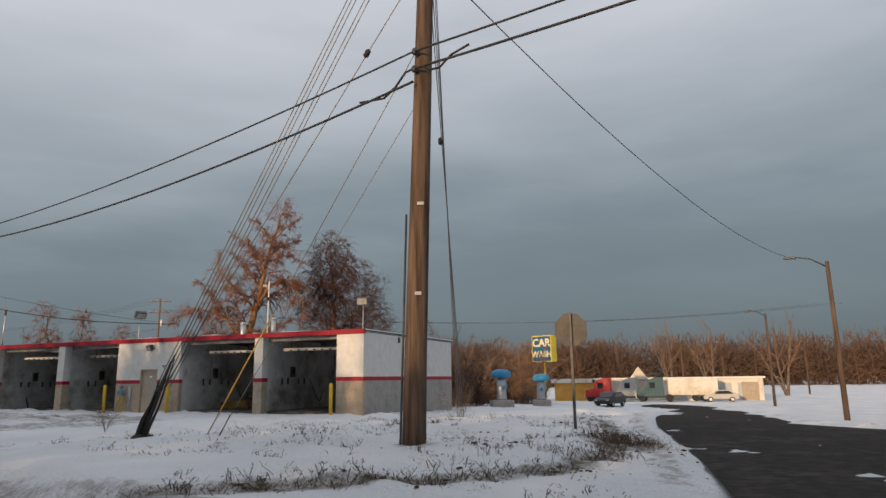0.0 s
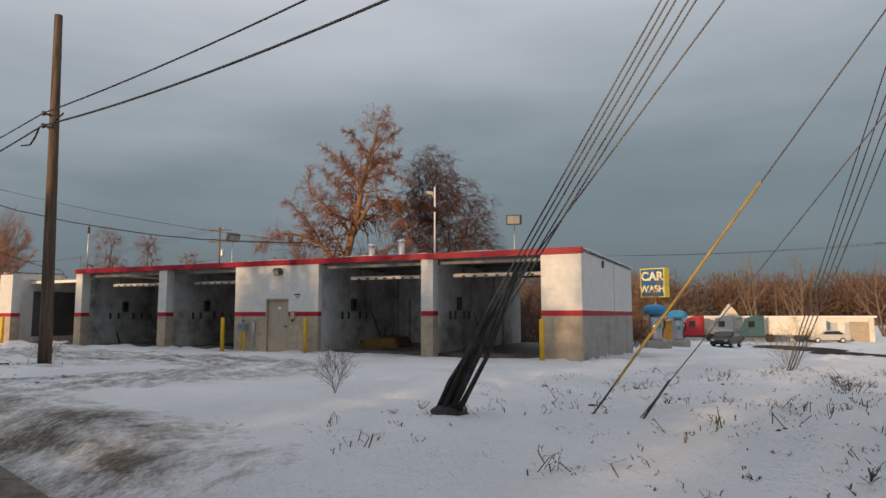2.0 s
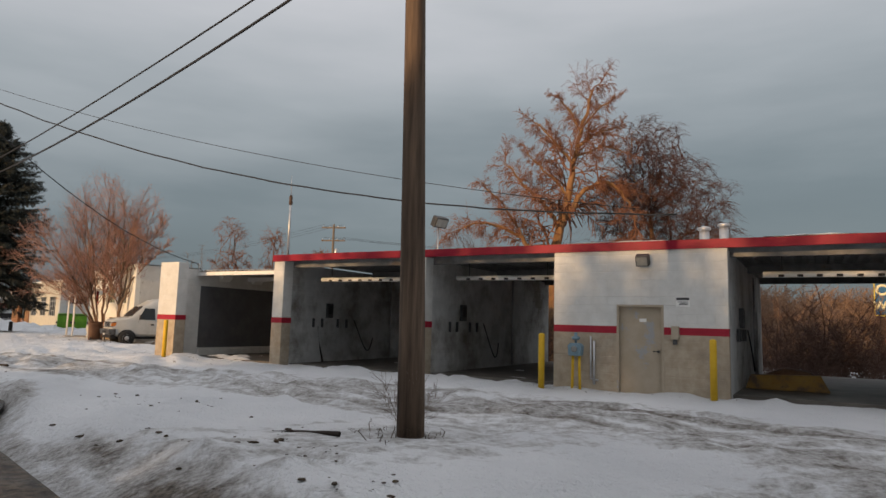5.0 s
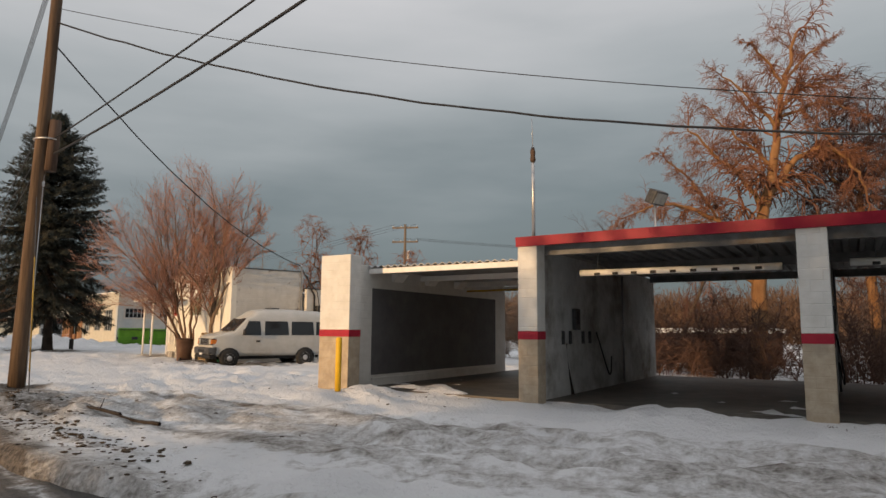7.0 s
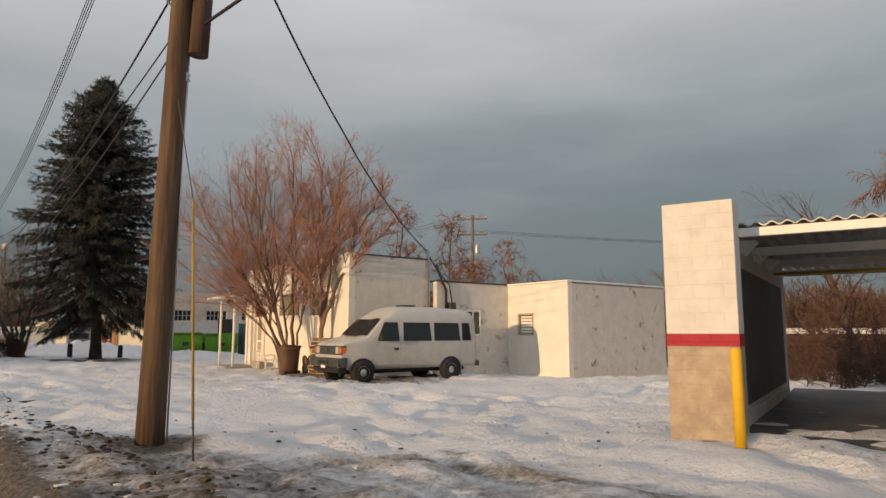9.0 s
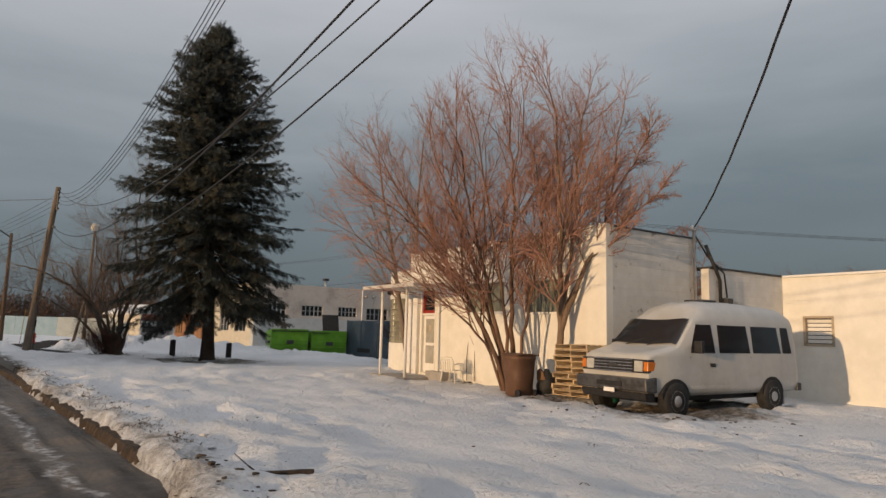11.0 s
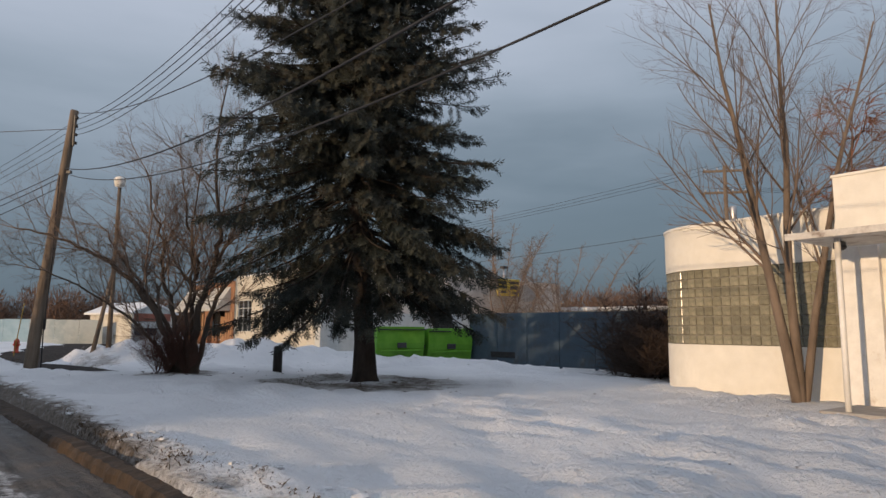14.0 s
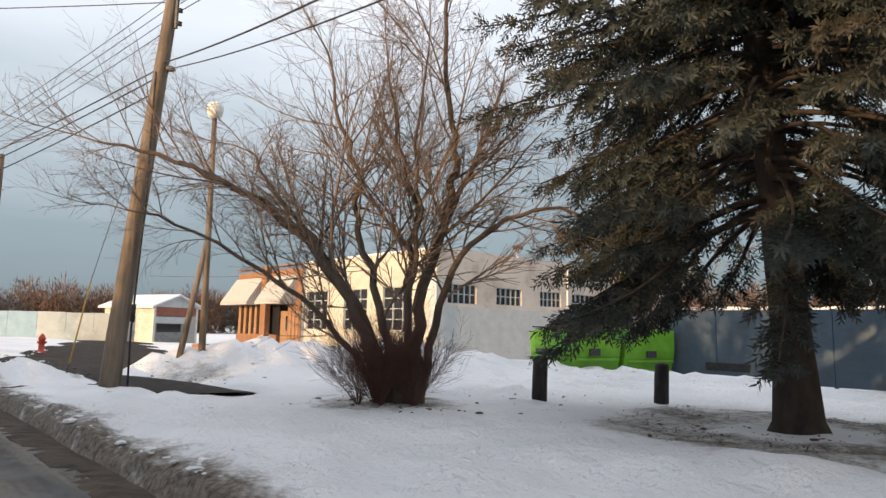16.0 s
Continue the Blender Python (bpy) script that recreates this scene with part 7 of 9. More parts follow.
def crowned_tree(x, y, label, stems, blobs, seed, bark, twig, step=0.8, bend=0.0, wander=0.05, r_tip=0.010, power=0.46, twigs=(4, 0.7, -0.4, 0.006), r_big=0.07, r_mid=0.02, inner=0.5, cap=0.5, order=None, keep=None, stool=0.0):
    rng = random.Random(seed)
    t = thing("bare_tree", pose(x, y, ground_z(x, y) - 0.15), label, "tree", "bare trees")
    c = Crown(rng)
    for pts in stems:
        c.stem([Vector(q) for q in pts])
    tips = shell_tips(rng, blobs, inner, keep)
    hub = Vector(order) if order else Vector((0, 0, 3))
    tips.sort(key=lambda q: (q - hub).length + rng.uniform(-0.8, 0.8))
    c.reach(tips, step, bend, wander)
    if stool:
        old_stool(t, stool, bark)
    big, mid, fine = Limbs(), Limbs(), Limbs()
    c.build(r_tip, power, big, mid, fine, r_big, r_mid, twigs, cap)
    big.part("trunk", bark, t)
    mid.part("limb_work", twig, t)
    fine.part("crown", twig, t)
    return t


def limbed_tree(x, y, label, stems, spec, bark, twig, seed, stool=0.0, limb=None):
    """A tree whose main limbs follow (points, radius at the foot, radius at the tip); finer limbs grow from them by spec, as in grow()."""
    rng = random.Random(seed)
    t = thing("bare_tree", pose(x, y, ground_z(x, y) - 0.15), label, "tree", "bare trees")
    if stool:
        old_stool(t, stool, bark)
    big, mid, fine = Limbs(), Limbs(), Limbs()
    kids, ang, share, _, wander, lift, sides, first, _ = spec[0][:9]
    for ctrl, r0, r1 in stems:
        c = [Vector(q) for q in ctrl]
        pts = []
        for i in range(len(c) - 1):
            a, b, d, e = c[max(i - 1, 0)], c[i], c[i + 1], c[min(i + 2, len(c) - 1)]
            for k in range(4):
                u = k / 4
                pts.append(0.5 * (2 * b + (d - a) * u + (2 * a - 5 * b + 4 * d - e) * u * u + (3 * b - a - 3 * d + e) * u ** 3))
        pts.append(c[-1].copy())
        for q in pts[2:]:
            q += Vector((rng.gauss(0, wander), rng.gauss(0, wander), rng.gauss(0, wander * 0.5)))
        n_ = len(pts) - 1
        rad = [r0 + (r1 - r0) * (i / n_) ** 0.8 for i in range(n_ + 1)]
        big.add(pts, rad, sides)
        length = sum((b - a).length for a, b in zip(pts, pts[1:]))
        for k in range(kids):
            u = first + (1 - first) * (k + rng.uniform(0.1, 0.9)) / kids
            i = min(int(u * n_), n_ - 1)
            d = (pts[i + 1] - pts[i]).normalized()
            d = (turned(rng, d, ang * rng.uniform(0.6, 1.3)) + Vector((0, 0, lift))).normalized()
            grow(rng, [big, mid, fine, fine], spec, pts[i].lerp(pts[i + 1], u * n_ - i), d, length * share * rng.uniform(0.6, 1.2) * (1.2 - 0.5 * u), max(rad[i] * spec[1][9], 0.012), 1)
        grow(rng, [big, mid, fine, fine], spec, pts[-1], (pts[-1] - pts[-2]).normalized(), min(length * share, 1.7), r1, 1)
    big.part("trunk", bark, t)
    mid.part("limb_work", limb or twig, t)
    fine.part("crown", twig, t)
    return t


# the two tall trees behind the car wash; x runs across the view, y away from the street
DROOP_SPEC = [
    (14, 52, 0.28, 0, 0.06, 0.05, 10, 0.20, 0),
    (11, 50, 0.52, 7, 0.22, 0.0, 5, 0.08, 0.28, 0.34),
    (9, 46, 0.55, 4, 0.18, -0.08, 3, 0.1, 0.60, 0.75),
    (0, 0, 0, 3, 0.16, -0.50, 3, 0, 0.75, 0.95),
]
limbed_tree(-14.6, 52.6, "tall bare tree with orange limbs and drooping twigs",
            [([(-1.3, 0, 0), (-1.25, 0, 3), (-1.0, 0, 6.2), (-0.6, 0, 8.2), (-0.2, 0, 10), (0.2, 0.1, 12), (0.6, 0.2, 14), (1.0, 0.2, 15.4)], 0.40, 0.05),
             ([(-1.1, 0, 5.2), (-2.4, -0.4, 6.4), (-3.6, -0.6, 7.3), (-5.0, -0.7, 7.7), (-6.2, -0.8, 7.3)], 0.17, 0.03), ([(-0.8, 0, 7.4), (-1.8, -0.2, 9.0), (-3.0, -0.3, 10.2), (-3.9, -0.3, 11.3)], 0.14, 0.03),
             ([(0.0, 0, 11.0), (-1.0, -0.1, 12.3), (-2.2, -0.2, 13.6)], 0.10, 0.03), ([(-0.6, 0, 8.0), (0.6, -0.3, 9.6), (1.6, -0.5, 10.0), (2.6, -0.5, 9.2), (3.1, -0.4, 8.0)], 0.17, 0.04), ([(0.3, 0, 12.2), (1.4, 0.1, 13.0), (2.5, 0.2, 13.3)], 0.09, 0.03),
             ([(0.5, 0.2, 13.4), (1.5, 0.2, 14.5), (2.3, 0.2, 15.0)], 0.07, 0.025), ([(0.4, 0.2, 13.0), (-0.4, 0.1, 14.4), (-0.9, 0.1, 15.1)], 0.07, 0.025), ([(0.1, 0, 11.6), (1.6, -0.4, 12.0), (2.8, -0.5, 11.6)], 0.08, 0.025), ([(-0.4, 0, 9.4), (-1.6, 0.3, 10.8), (-2.6, 0.4, 12.0)], 0.09, 0.025),
             ([(-1.2, 0, 4.2), (-2.8, -0.3, 5.2), (-4.6, -0.5, 5.6), (-6.0, -0.5, 5.4)], 0.13, 0.03), ([(-1.1, 0, 5.0), (0.4, -0.3, 6.0), (1.8, -0.4, 6.6)], 0.12, 0.03), ([(-2.6, -0.4, 6.5), (-3.6, -0.6, 8.4), (-4.8, -0.6, 9.6)], 0.09, 0.03)],
            DROOP_SPEC, M_BARK_ORANGE, M_TWIG_RED, 3)
crowned_tree(-9.6, 56.6, "dense dark red bare tree with drooping twigs", [[(0, 0, 0), (0.1, 0, 3), (0, 0.1, 6), (-0.2, 0.1, 9), (-0.3, 0.1, 12.5)]],
             [(-0.4, 0, 12.0, 2.6, 2.6, 3.6, 560), (1.6, 0, 9.4, 3.2, 3.0, 3.6, 620), (-1.6, 0, 9.0, 2.6, 2.8, 3.6, 420), (3.0, 0, 6.0, 2.9, 2.8, 3.4, 430), (0.2, 0, 6.0, 3.2, 3.0, 3.0, 320)], 8, M_BARK_ORANGE, M_TWIG_DARK,
             0.9, 0.05, 0.045, 0.012, 0.42, (9, 1.1, -0.9, 0.0095), 0.12, 0.035, 0.3, 0.34, (0, 0, 6))


def fan_tree(x, y, stems, label, spec, bark, twig, seed, stool=0.0):
    """Many stems from one stool, fanning outwards. stems: (azimuth, tilt, length, radius)."""
    rng = random.Random(seed)
    t = thing("bare_tree", pose(x, y, ground_z(x, y) - 0.08), label, "tree", "bare trees")
    big, mid, fine = Limbs(), Limbs(), Limbs()
    if stool:
        old_stool(t, stool, bark)
    for az, tilt, ln, rad in stems:
        a, b = radians(az), radians(tilt)
        d = Vector((math.cos(a) * math.sin(b), math.sin(a) * math.sin(b), math.cos(b)))
        p = Vector((math.cos(a) * 0.20, math.sin(a) * 0.20, 0)) * min(1, tilt / 20) * (1.4 if stool else 1.0)
        grow(rng, [big, mid, fine, fine], spec, p, d, ln, rad, 0)
    big.part("trunk", bark, t)
    mid.part("limb_work", twig, t)
    fine.part("crown", twig, t)
    return t


UP_SPEC = [
    (15, 32, 0.36, 0, 0.03, 0.02, 8, 0.34, 0),
    (9, 34, 0.50, 6, 0.07, 0.03, 4, 0.12, 0.35, 0.48),
    (7, 36, 0.55, 4, 0.10, 0.05, 3, 0.1, 0.60, 0.75),
    (0, 0, 0, 2, 0.10, 0.08, 3, 0, 0.6, 0.95),
]
limbed_tree(-42.2, 52.35, "many-stemmed bare tree with pinkish twigs by the wall",
            [([(0, 0, 0), (-0.35, 0, 1.0), (-0.9, -0.1, 2.2), (-1.7, -0.2, 3.6), (-2.7, -0.3, 5.0), (-3.7, -0.3, 6.5)], 0.085, 0.018), ([(0.05, -0.1, 0), (-0.2, -0.15, 1.2), (-0.5, -0.2, 2.6), (-0.9, -0.2, 4.2), (-1.3, -0.1, 6.0), (-1.6, 0, 7.6)], 0.085, 0.018),
             ([(0.1, 0.1, 0), (0.08, 0.1, 1.5), (0.0, 0.1, 3.2), (0.05, 0.1, 5.0), (0.0, 0, 6.6), (-0.1, 0, 8.2)], 0.09, 0.018), ([(0.18, 0, 0), (0.33, -0.1, 1.3), (0.6, -0.2, 2.8), (0.85, -0.2, 4.4), (1.0, -0.1, 6.0)], 0.06, 0.014),
             ([(-0.1, -0.12, 0), (-0.5, -0.2, 1.2), (-1.3, -0.4, 2.2), (-2.6, -0.6, 3.2), (-4.2, -0.7, 4.3)], 0.05, 0.012), ([(0.0, -0.15, 0), (-0.45, -0.25, 1.3), (-1.25, -0.3, 2.9), (-2.4, -0.3, 4.4), (-4.0, -0.3, 5.7)], 0.075, 0.016),
             ([(0.02, 0.05, 0), (-0.3, 0.0, 1.3), (-0.8, 0.05, 3.0), (-1.6, 0.1, 5.0), (-2.3, 0.1, 7.0)], 0.075, 0.016), ([(0.12, -0.1, 0), (0.0, -0.25, 1.3), (-0.2, -0.4, 3.0), (-0.5, -0.4, 5.0), (-0.9, -0.3, 7.2)], 0.07, 0.016)],
            UP_SPEC, M_BARK_PINK, M_TWIG_PINK, 7, limb=M_BARK_PINK)
TALL_SPEC = [
    (16, 36, 0.34, 10, 0.030, 0.04, 8, 0.28, 0.16),
    (9, 34, 0.46, 6, 0.08, 0.10, 4, 0.15, 0.28, 0.42),
    (7, 30, 0.50, 4, 0.10, 0.09, 3, 0.1, 0.4),
    (0, 0, 0, 2, 0.10, 0.06, 3, 0, 0.5),
]
limbed_tree(-40.85, 51.95, "straight bare tree with pale bark by the white building",
            [([(0, 0, 0), (0.05, 0, 1.2), (0.10, 0, 2.4), (0.05, 0, 4.0), (0.0, 0, 6.0), (-0.1, 0, 8.2)], 0.13, 0.02), ([(0.08, 0, 1.9), (0.5, -0.05, 3.1), (1.1, -0.1, 4.3), (1.4, -0.1, 5.6), (1.6, 0, 7.0)], 0.085, 0.016),
             ([(0.1, 0.03, 2.3), (0.35, 0.1, 4.0), (0.5, 0.1, 6.0), (0.65, 0.1, 7.8)], 0.07, 0.016), ([(1.0, -0.1, 4.1), (1.8, -0.1, 4.8), (2.7, -0.1, 5.6)], 0.04, 0.014), ([(0.05, 0, 4.0), (-0.4, 0, 5.3), (-0.7, 0, 6.8)], 0.04, 0.012), ([(1.4, -0.1, 5.4), (2.0, 0, 6.4), (2.4, 0, 7.2)], 0.035, 0.012)],
            UP_SPEC, M_BARK_PALE, M_TWIG_PINK, 9, limb=M_BARK_PALE)
fan_tree(-47.2, 59.5, [(192, 7, 9.2, 0.13), (200, 2, 9.8, 0.12), (15, 7, 8.8, 0.10)], "three-stemmed bare tree before the glass-block corner", TALL_SPEC, M_BARK_GREY, M_TWIG_GREY, 10)
WILD_SPEC = [
    (12, 42, 0.42, 10, 0.06, -0.035, 8, 0.26, 0.18),
    (10, 40, 0.48, 6, 0.11, 0.05, 4, 0.15, 0.28, 0.45),
    (7, 36, 0.52, 4, 0.13, 0.05, 3, 0.1, 0.4),
    (0, 0, 0, 2, 0.12, 0.03, 3, 0, 0.5),
]
# gnarled many-stemmed tree on the corner: low arching limbs towards the pole, one tall leader
WILD_LIMBS = [
    (15, 40, 0.36, 0, 0.035, 0.10, 8, 0.22, 0),
    (10, 38, 0.50, 6, 0.09, 0.05, 4, 0.12, 0.28, 0.42),
    (7, 36, 0.52, 4, 0.11, 0.04, 3, 0.1, 0.45, 0.6),
    (0, 0, 0, 2, 0.12, 0.03, 3, 0, 0.5, 0.75),
]
limbed_tree(-63.4, 61.98, "gnarled many-stemmed bare tree on the snowy corner",
            [([(-0.3, 0, 0.2), (-0.65, -0.15, 1.3), (-1.3, -0.32, 2.42), (-2.0, -0.49, 3.19), (-3.06, -0.76, 3.85), (-4.22, -1.04, 4.3), (-5.2, -1.3, 4.5)], 0.13, 0.02), ([(-0.25, 0.1, 0.2), (-0.75, 0.0, 1.6), (-1.45, -0.2, 2.7), (-2.3, -0.2, 3.7), (-3.0, -0.2, 4.6)], 0.095, 0.018),
             ([(-0.1, -0.1, 0.2), (-0.23, -0.06, 1.1), (-0.6, -0.15, 2.44), (-0.84, -0.21, 3.3), (-0.95, -0.22, 4.4), (-1.3, -0.33, 5.4), (-1.45, -0.36, 6.4)], 0.10, 0.018),
             ([(0.1, 0, 0.2), (0.23, 0.06, 1.5), (0.49, 0.12, 2.77), (0.76, 0.19, 3.78), (0.82, 0.21, 4.6), (0.66, 0.15, 5.6), (0.58, 0.13, 7.2), (0.75, 0.2, 9.0)], 0.13, 0.022),
             ([(0.25, 0.1, 0.2), (0.51, 0.13, 1.5), (0.95, 0.21, 2.7), (1.74, 0.43, 3.36), (2.6, 0.67, 3.6), (3.3, 0.87, 3.3)], 0.095, 0.018), ([(0.0, 0.2, 0.3), (0.02, 0.15, 2.2), (0.12, 0.1, 3.5), (-0.2, 0.0, 4.7), (-0.4, 0.0, 6.0)], 0.09, 0.018),
             ([(-0.35, -0.2, 0.2), (-0.9, -0.5, 1.2), (-1.9, -0.9, 2.1), (-3.2, -1.3, 2.9), (-4.4, -1.5, 3.3)], 0.07, 0.014), ([(0.7, 0.2, 3.4), (1.2, 0.3, 4.6), (1.6, 0.4, 5.9)], 0.07, 0.016), ([(0.15, -0.15, 0.2), (0.1, -0.3, 1.6), (0.3, -0.4, 3.0), (0.2, -0.4, 4.6), (0.4, -0.4, 6.2)], 0.08, 0.016)],
            WILD_LIMBS, M_BARK_GNARL, M_TWIG_GREY, 11, 0.38)
# trees hung with creeper behind the white building
for x_, y_, h_, w_ in ((-42.3, 68.6, 10.8, 2.0), (-39.2, 70.6, 10.4, 1.9), (-35.6, 72.4, 8.8, 2.3), (-37.2, 66.9, 6.6, 2.4)):
    crowned_tree(x_, y_, "bare tree hung with dark red creeper", [[(0, 0, 0), (0.1, 0, h_ * 0.3), (-0.1, 0.1, h_ * 0.6), (0.1, 0, h_ * 0.9)]],
                 [(0, 0, h_ * 0.86, w_ * 0.7, w_ * 0.7, h_ * 0.14, 70), (0.4, 0, h_ * 0.62, w_, w_, h_ * 0.18, 130), (0.3, 0, h_ * 0.34, w_ * 1.2, w_ * 1.1, h_ * 0.26, 300)],
                 int(h_ * 10), M_BARK_GNARL, M_TWIG_RED, 0.6, 0.0, 0.08, 0.012, 0.42, (8, 0.7, -0.7, 0.012), 0.09, 0.03, 0.2, 0.22)


def spruce(x, y, h, seed, label):
    """A conifer: trunk, whorls of drooping boughs, shoots thick with needles."""
    rng = random.Random(seed)
    t = thing("spruce_tree", pose(x, y, ground_z(x, y) - 0.1), label, "tree")
    trunk, boughs = Limbs(), Limbs()
    trunk.add([Vector((0, 0, 0)), Vector((0.0, 0, 0.25)), Vector((-0.03, 0, 1.2)), Vector((-0.36, 0.02, h * 0.4)), Vector((-0.48, 0.03, h * 0.75)), Vector((-0.48, 0, h))], [0.46, 0.34, 0.27, 0.20, 0.10, 0.02], 14)
    nv, nf = [], []

    def shoot(p, d, ln, w):
        """A brush of needles: thin blades set round a twig."""
        o = d.orthogonal().normalized()
        q = d.cross(o)
        a0 = rng.uniform(0, 3.14)
        for k in range(15):
            a = a0 + k * 2.4
            s = (o * math.cos(a) + q * math.sin(a))
            b = len(nv)
            root = p + d * ln * (k / 15.0) * 0.85
            tipp = root + d * ln * 0.30 + s * w * rng.uniform(0.7, 1.15)
            side = d.cross(s) * w * 0.14
            mid_ = root.lerp(tipp, 0.55)
            nv.extend((tuple(root), tuple(mid_ - side), tuple(tipp), tuple(mid_ + side)))
            nf.append((b, b + 1, b + 2, b + 3))

    girth = ((0.10, 3.2), (0.18, 3.9), (0.30, 4.3), (0.43, 4.2), (0.55, 3.7), (0.68, 3.1), (0.80, 2.4), (0.87, 1.7), (0.92, 1.0), (0.97, 0.5), (1.0, 0.25))
    z = h * 0.20
    while z < h * 0.995:
        f = z / h
        reach = profile(f, girth)
        cnt = 11
        for k in range(cnt):
            if rng.random() < (0.28 if f < 0.24 else 0.16 if f < 0.36 else 0.03):
                continue
            az = rng.uniform(0, 2 * math.pi)
            ln = reach * rng.uniform(0.72, 1.08)
            droop = -0.55 + 0.40 * smooth_step(0.20, 0.7, f)
            rise = -0.06 + 0.36 * smooth_step(0.20, 0.60, f) + 0.40 * smooth_step(0.70, 0.97, f)
            d = Vector((math.cos(az), math.sin(az), rise + rng.uniform(-0.15, 0.12)))
            d.normalize()
            p = Vector((-0.48 * min(1.0, z / 8.0), 0, z + rng.uniform(-0.2, 0.2)))
            pts = [p.copy()]
            steps = 7
            for i in range(steps):
                d = (d + Vector((rng.gauss(0, 0.06), rng.gauss(0, 0.06), droop / steps * (1.9 if i < 4 else -1.1)))).normalized()
                p = p + d * ln / steps
                pts.append(p.copy())
            boughs.add(pts, [0.05 * (1 - i / (steps + 1)) * (1 - 0.6 * f) + 0.006 for i in range(steps + 1)], 4)
            # side shoots crowd towards the bough's end and leave its root bare
            bare = 0.42 if f < 0.36 else 0.10
            n_side = int(7 + 10 * ln / 2)
            for i in range(n_side):
                u = bare + (1 - bare) * (i + rng.random()) / n_side
                j = min(int(u * steps), steps - 1)
                q = pts[j].lerp(pts[j + 1], u * steps - j)
                dd = (pts[j + 1] - pts[j]).normalized()
                sidev = dd.cross(Vector((0, 0, 1))).normalized() * (1 if i % 2 else -1)
                hang = rng.uniform(-1.6, -0.2) if f < 0.36 else rng.uniform(-1.2, 0.2) if f < 0.62 else rng.uniform(-0.8, 0.4)
                sd = (dd * rng.uniform(0.5, 1.1) + sidev * rng.uniform(0.3, 1.0) + Vector((0, 0, hang))).normalized()
                sl = (0.30 + 0.30 * ln * (1 - u) * 0.5) * rng.uniform(0.7, 1.25)
                m_ = max(2, int(sl / 0.12))
                for c in range(m_):
                    pp = q + sd * sl * c / m_
                    shoot(pp, (sd + Vector((rng.gauss(0, 0.18), rng.gauss(0, 0.18), rng.gauss(0.05, 0.18)))).normalized(), 0.24, 0.105)
            shoot(pts[-1], d, 0.35, 0.11)
        z += h * (0.0185 if f < 0.75 else 0.014) * rng.uniform(0.8, 1.2)
    trunk.part("trunk", M_BARK_DARK, t, "dark straight trunk bare at its foot")
    boughs.part("bough_work", M_BARK_DARK, t)
    ob = new("needles", raw("needles", nv, nf, M_NEEDLE))
    ob.parent = t
    tagged(ob, "dark blue-green needles with scattered brown patches")
    return t


spruce(-57.5, 61.06, 16.0, 4, "tall dark spruce with drooping boughs and a bare trunk foot")

fan_tree(-18.6, 60.6, [(170, 24, 8.0, 0.20), (185, 48, 6.5, 0.13), (350, 16, 8.0, 0.17), (10, 40, 6.0, 0.10)], "dark forked bare tree behind the open bay", WILD_SPEC, M_BARK_GNARL, M_TWIG_DARK, 23)

# ---- thickets and far woods ----
def thicket(name, spots, seed, label, material, twigs=150, thick=0.012, group=""):
    """A belt of bare saplings drawn as many fine twigs. spots: (x, y, height, spread)."""
    rng = random.Random(seed)
    L = Limbs()
    v, f = [], []
    for x, y, h, sp in spots:
        z = ground_z(x, y) - 0.1
        stems = rng.randint(3, 6)
        for s_ in range(stems):
            dd = Vector((rng.gauss(0, 0.30), rng.gauss(0, 0.30), 1)).normalized()
            base = Vector((x + rng.gauss(0, 0.5), y + rng.gauss(0, 0.5), z))
            hh = h * rng.uniform(0.6, 1.05)
            pts = [base]
            for i in range(4):
                dd = (dd + Vector((rng.gauss(0, 0.16), rng.gauss(0, 0.16), 0.0))).normalized()
                pts.append(pts[-1] + dd * hh * 0.22)
            L.add(pts, [thick * hh * 0.30 * (1 - i / 5) + thick * 0.8 for i in range(5)], 3)
            for k in range(int(twigs / stems)):
                u = rng.uniform(0.05, 1.0)
                j = min(int(u * 4), 3)
                q = pts[j].lerp(pts[j + 1], u * 4 - j)
                az = rng.uniform(0, 6.283)
                ln = sp * rng.uniform(0.35, 1.0) * (1.1 - 0.5 * u)
                d1 = Vector((math.cos(az), math.sin(az), rng.uniform(-0.1, 1.4))).normalized()
                e1 = q + d1 * ln * 0.5
                d2 = (d1 + Vector((rng.gauss(0, 0.4), rng.gauss(0, 0.4), rng.gauss(0.0, 0.4)))).normalized()
                e2 = e1 + d2 * ln * 0.5
                w = d1.cross(Vector((rng.gauss(0, 1), rng.gauss(0, 1), rng.gauss(0, 1)))).normalized() * thick * 0.75
                n0 = len(v)
                v.extend((tuple(q + w), tuple(q - w), tuple(e1 - w * 0.8), tuple(e1 + w * 0.8), tuple(e2)))
                f.extend(((n0, n0 + 1, n0 + 2, n0 + 3), (n0 + 3, n0 + 2, n0 + 4)))
    n0 = len(v)
    v += L.v
    f += [tuple(i + n0 for i in q) for q in L.f]
    ob = new(name, raw(name, v, f, material))
    return tagged(ob, label, "bushes", group, "stuff")


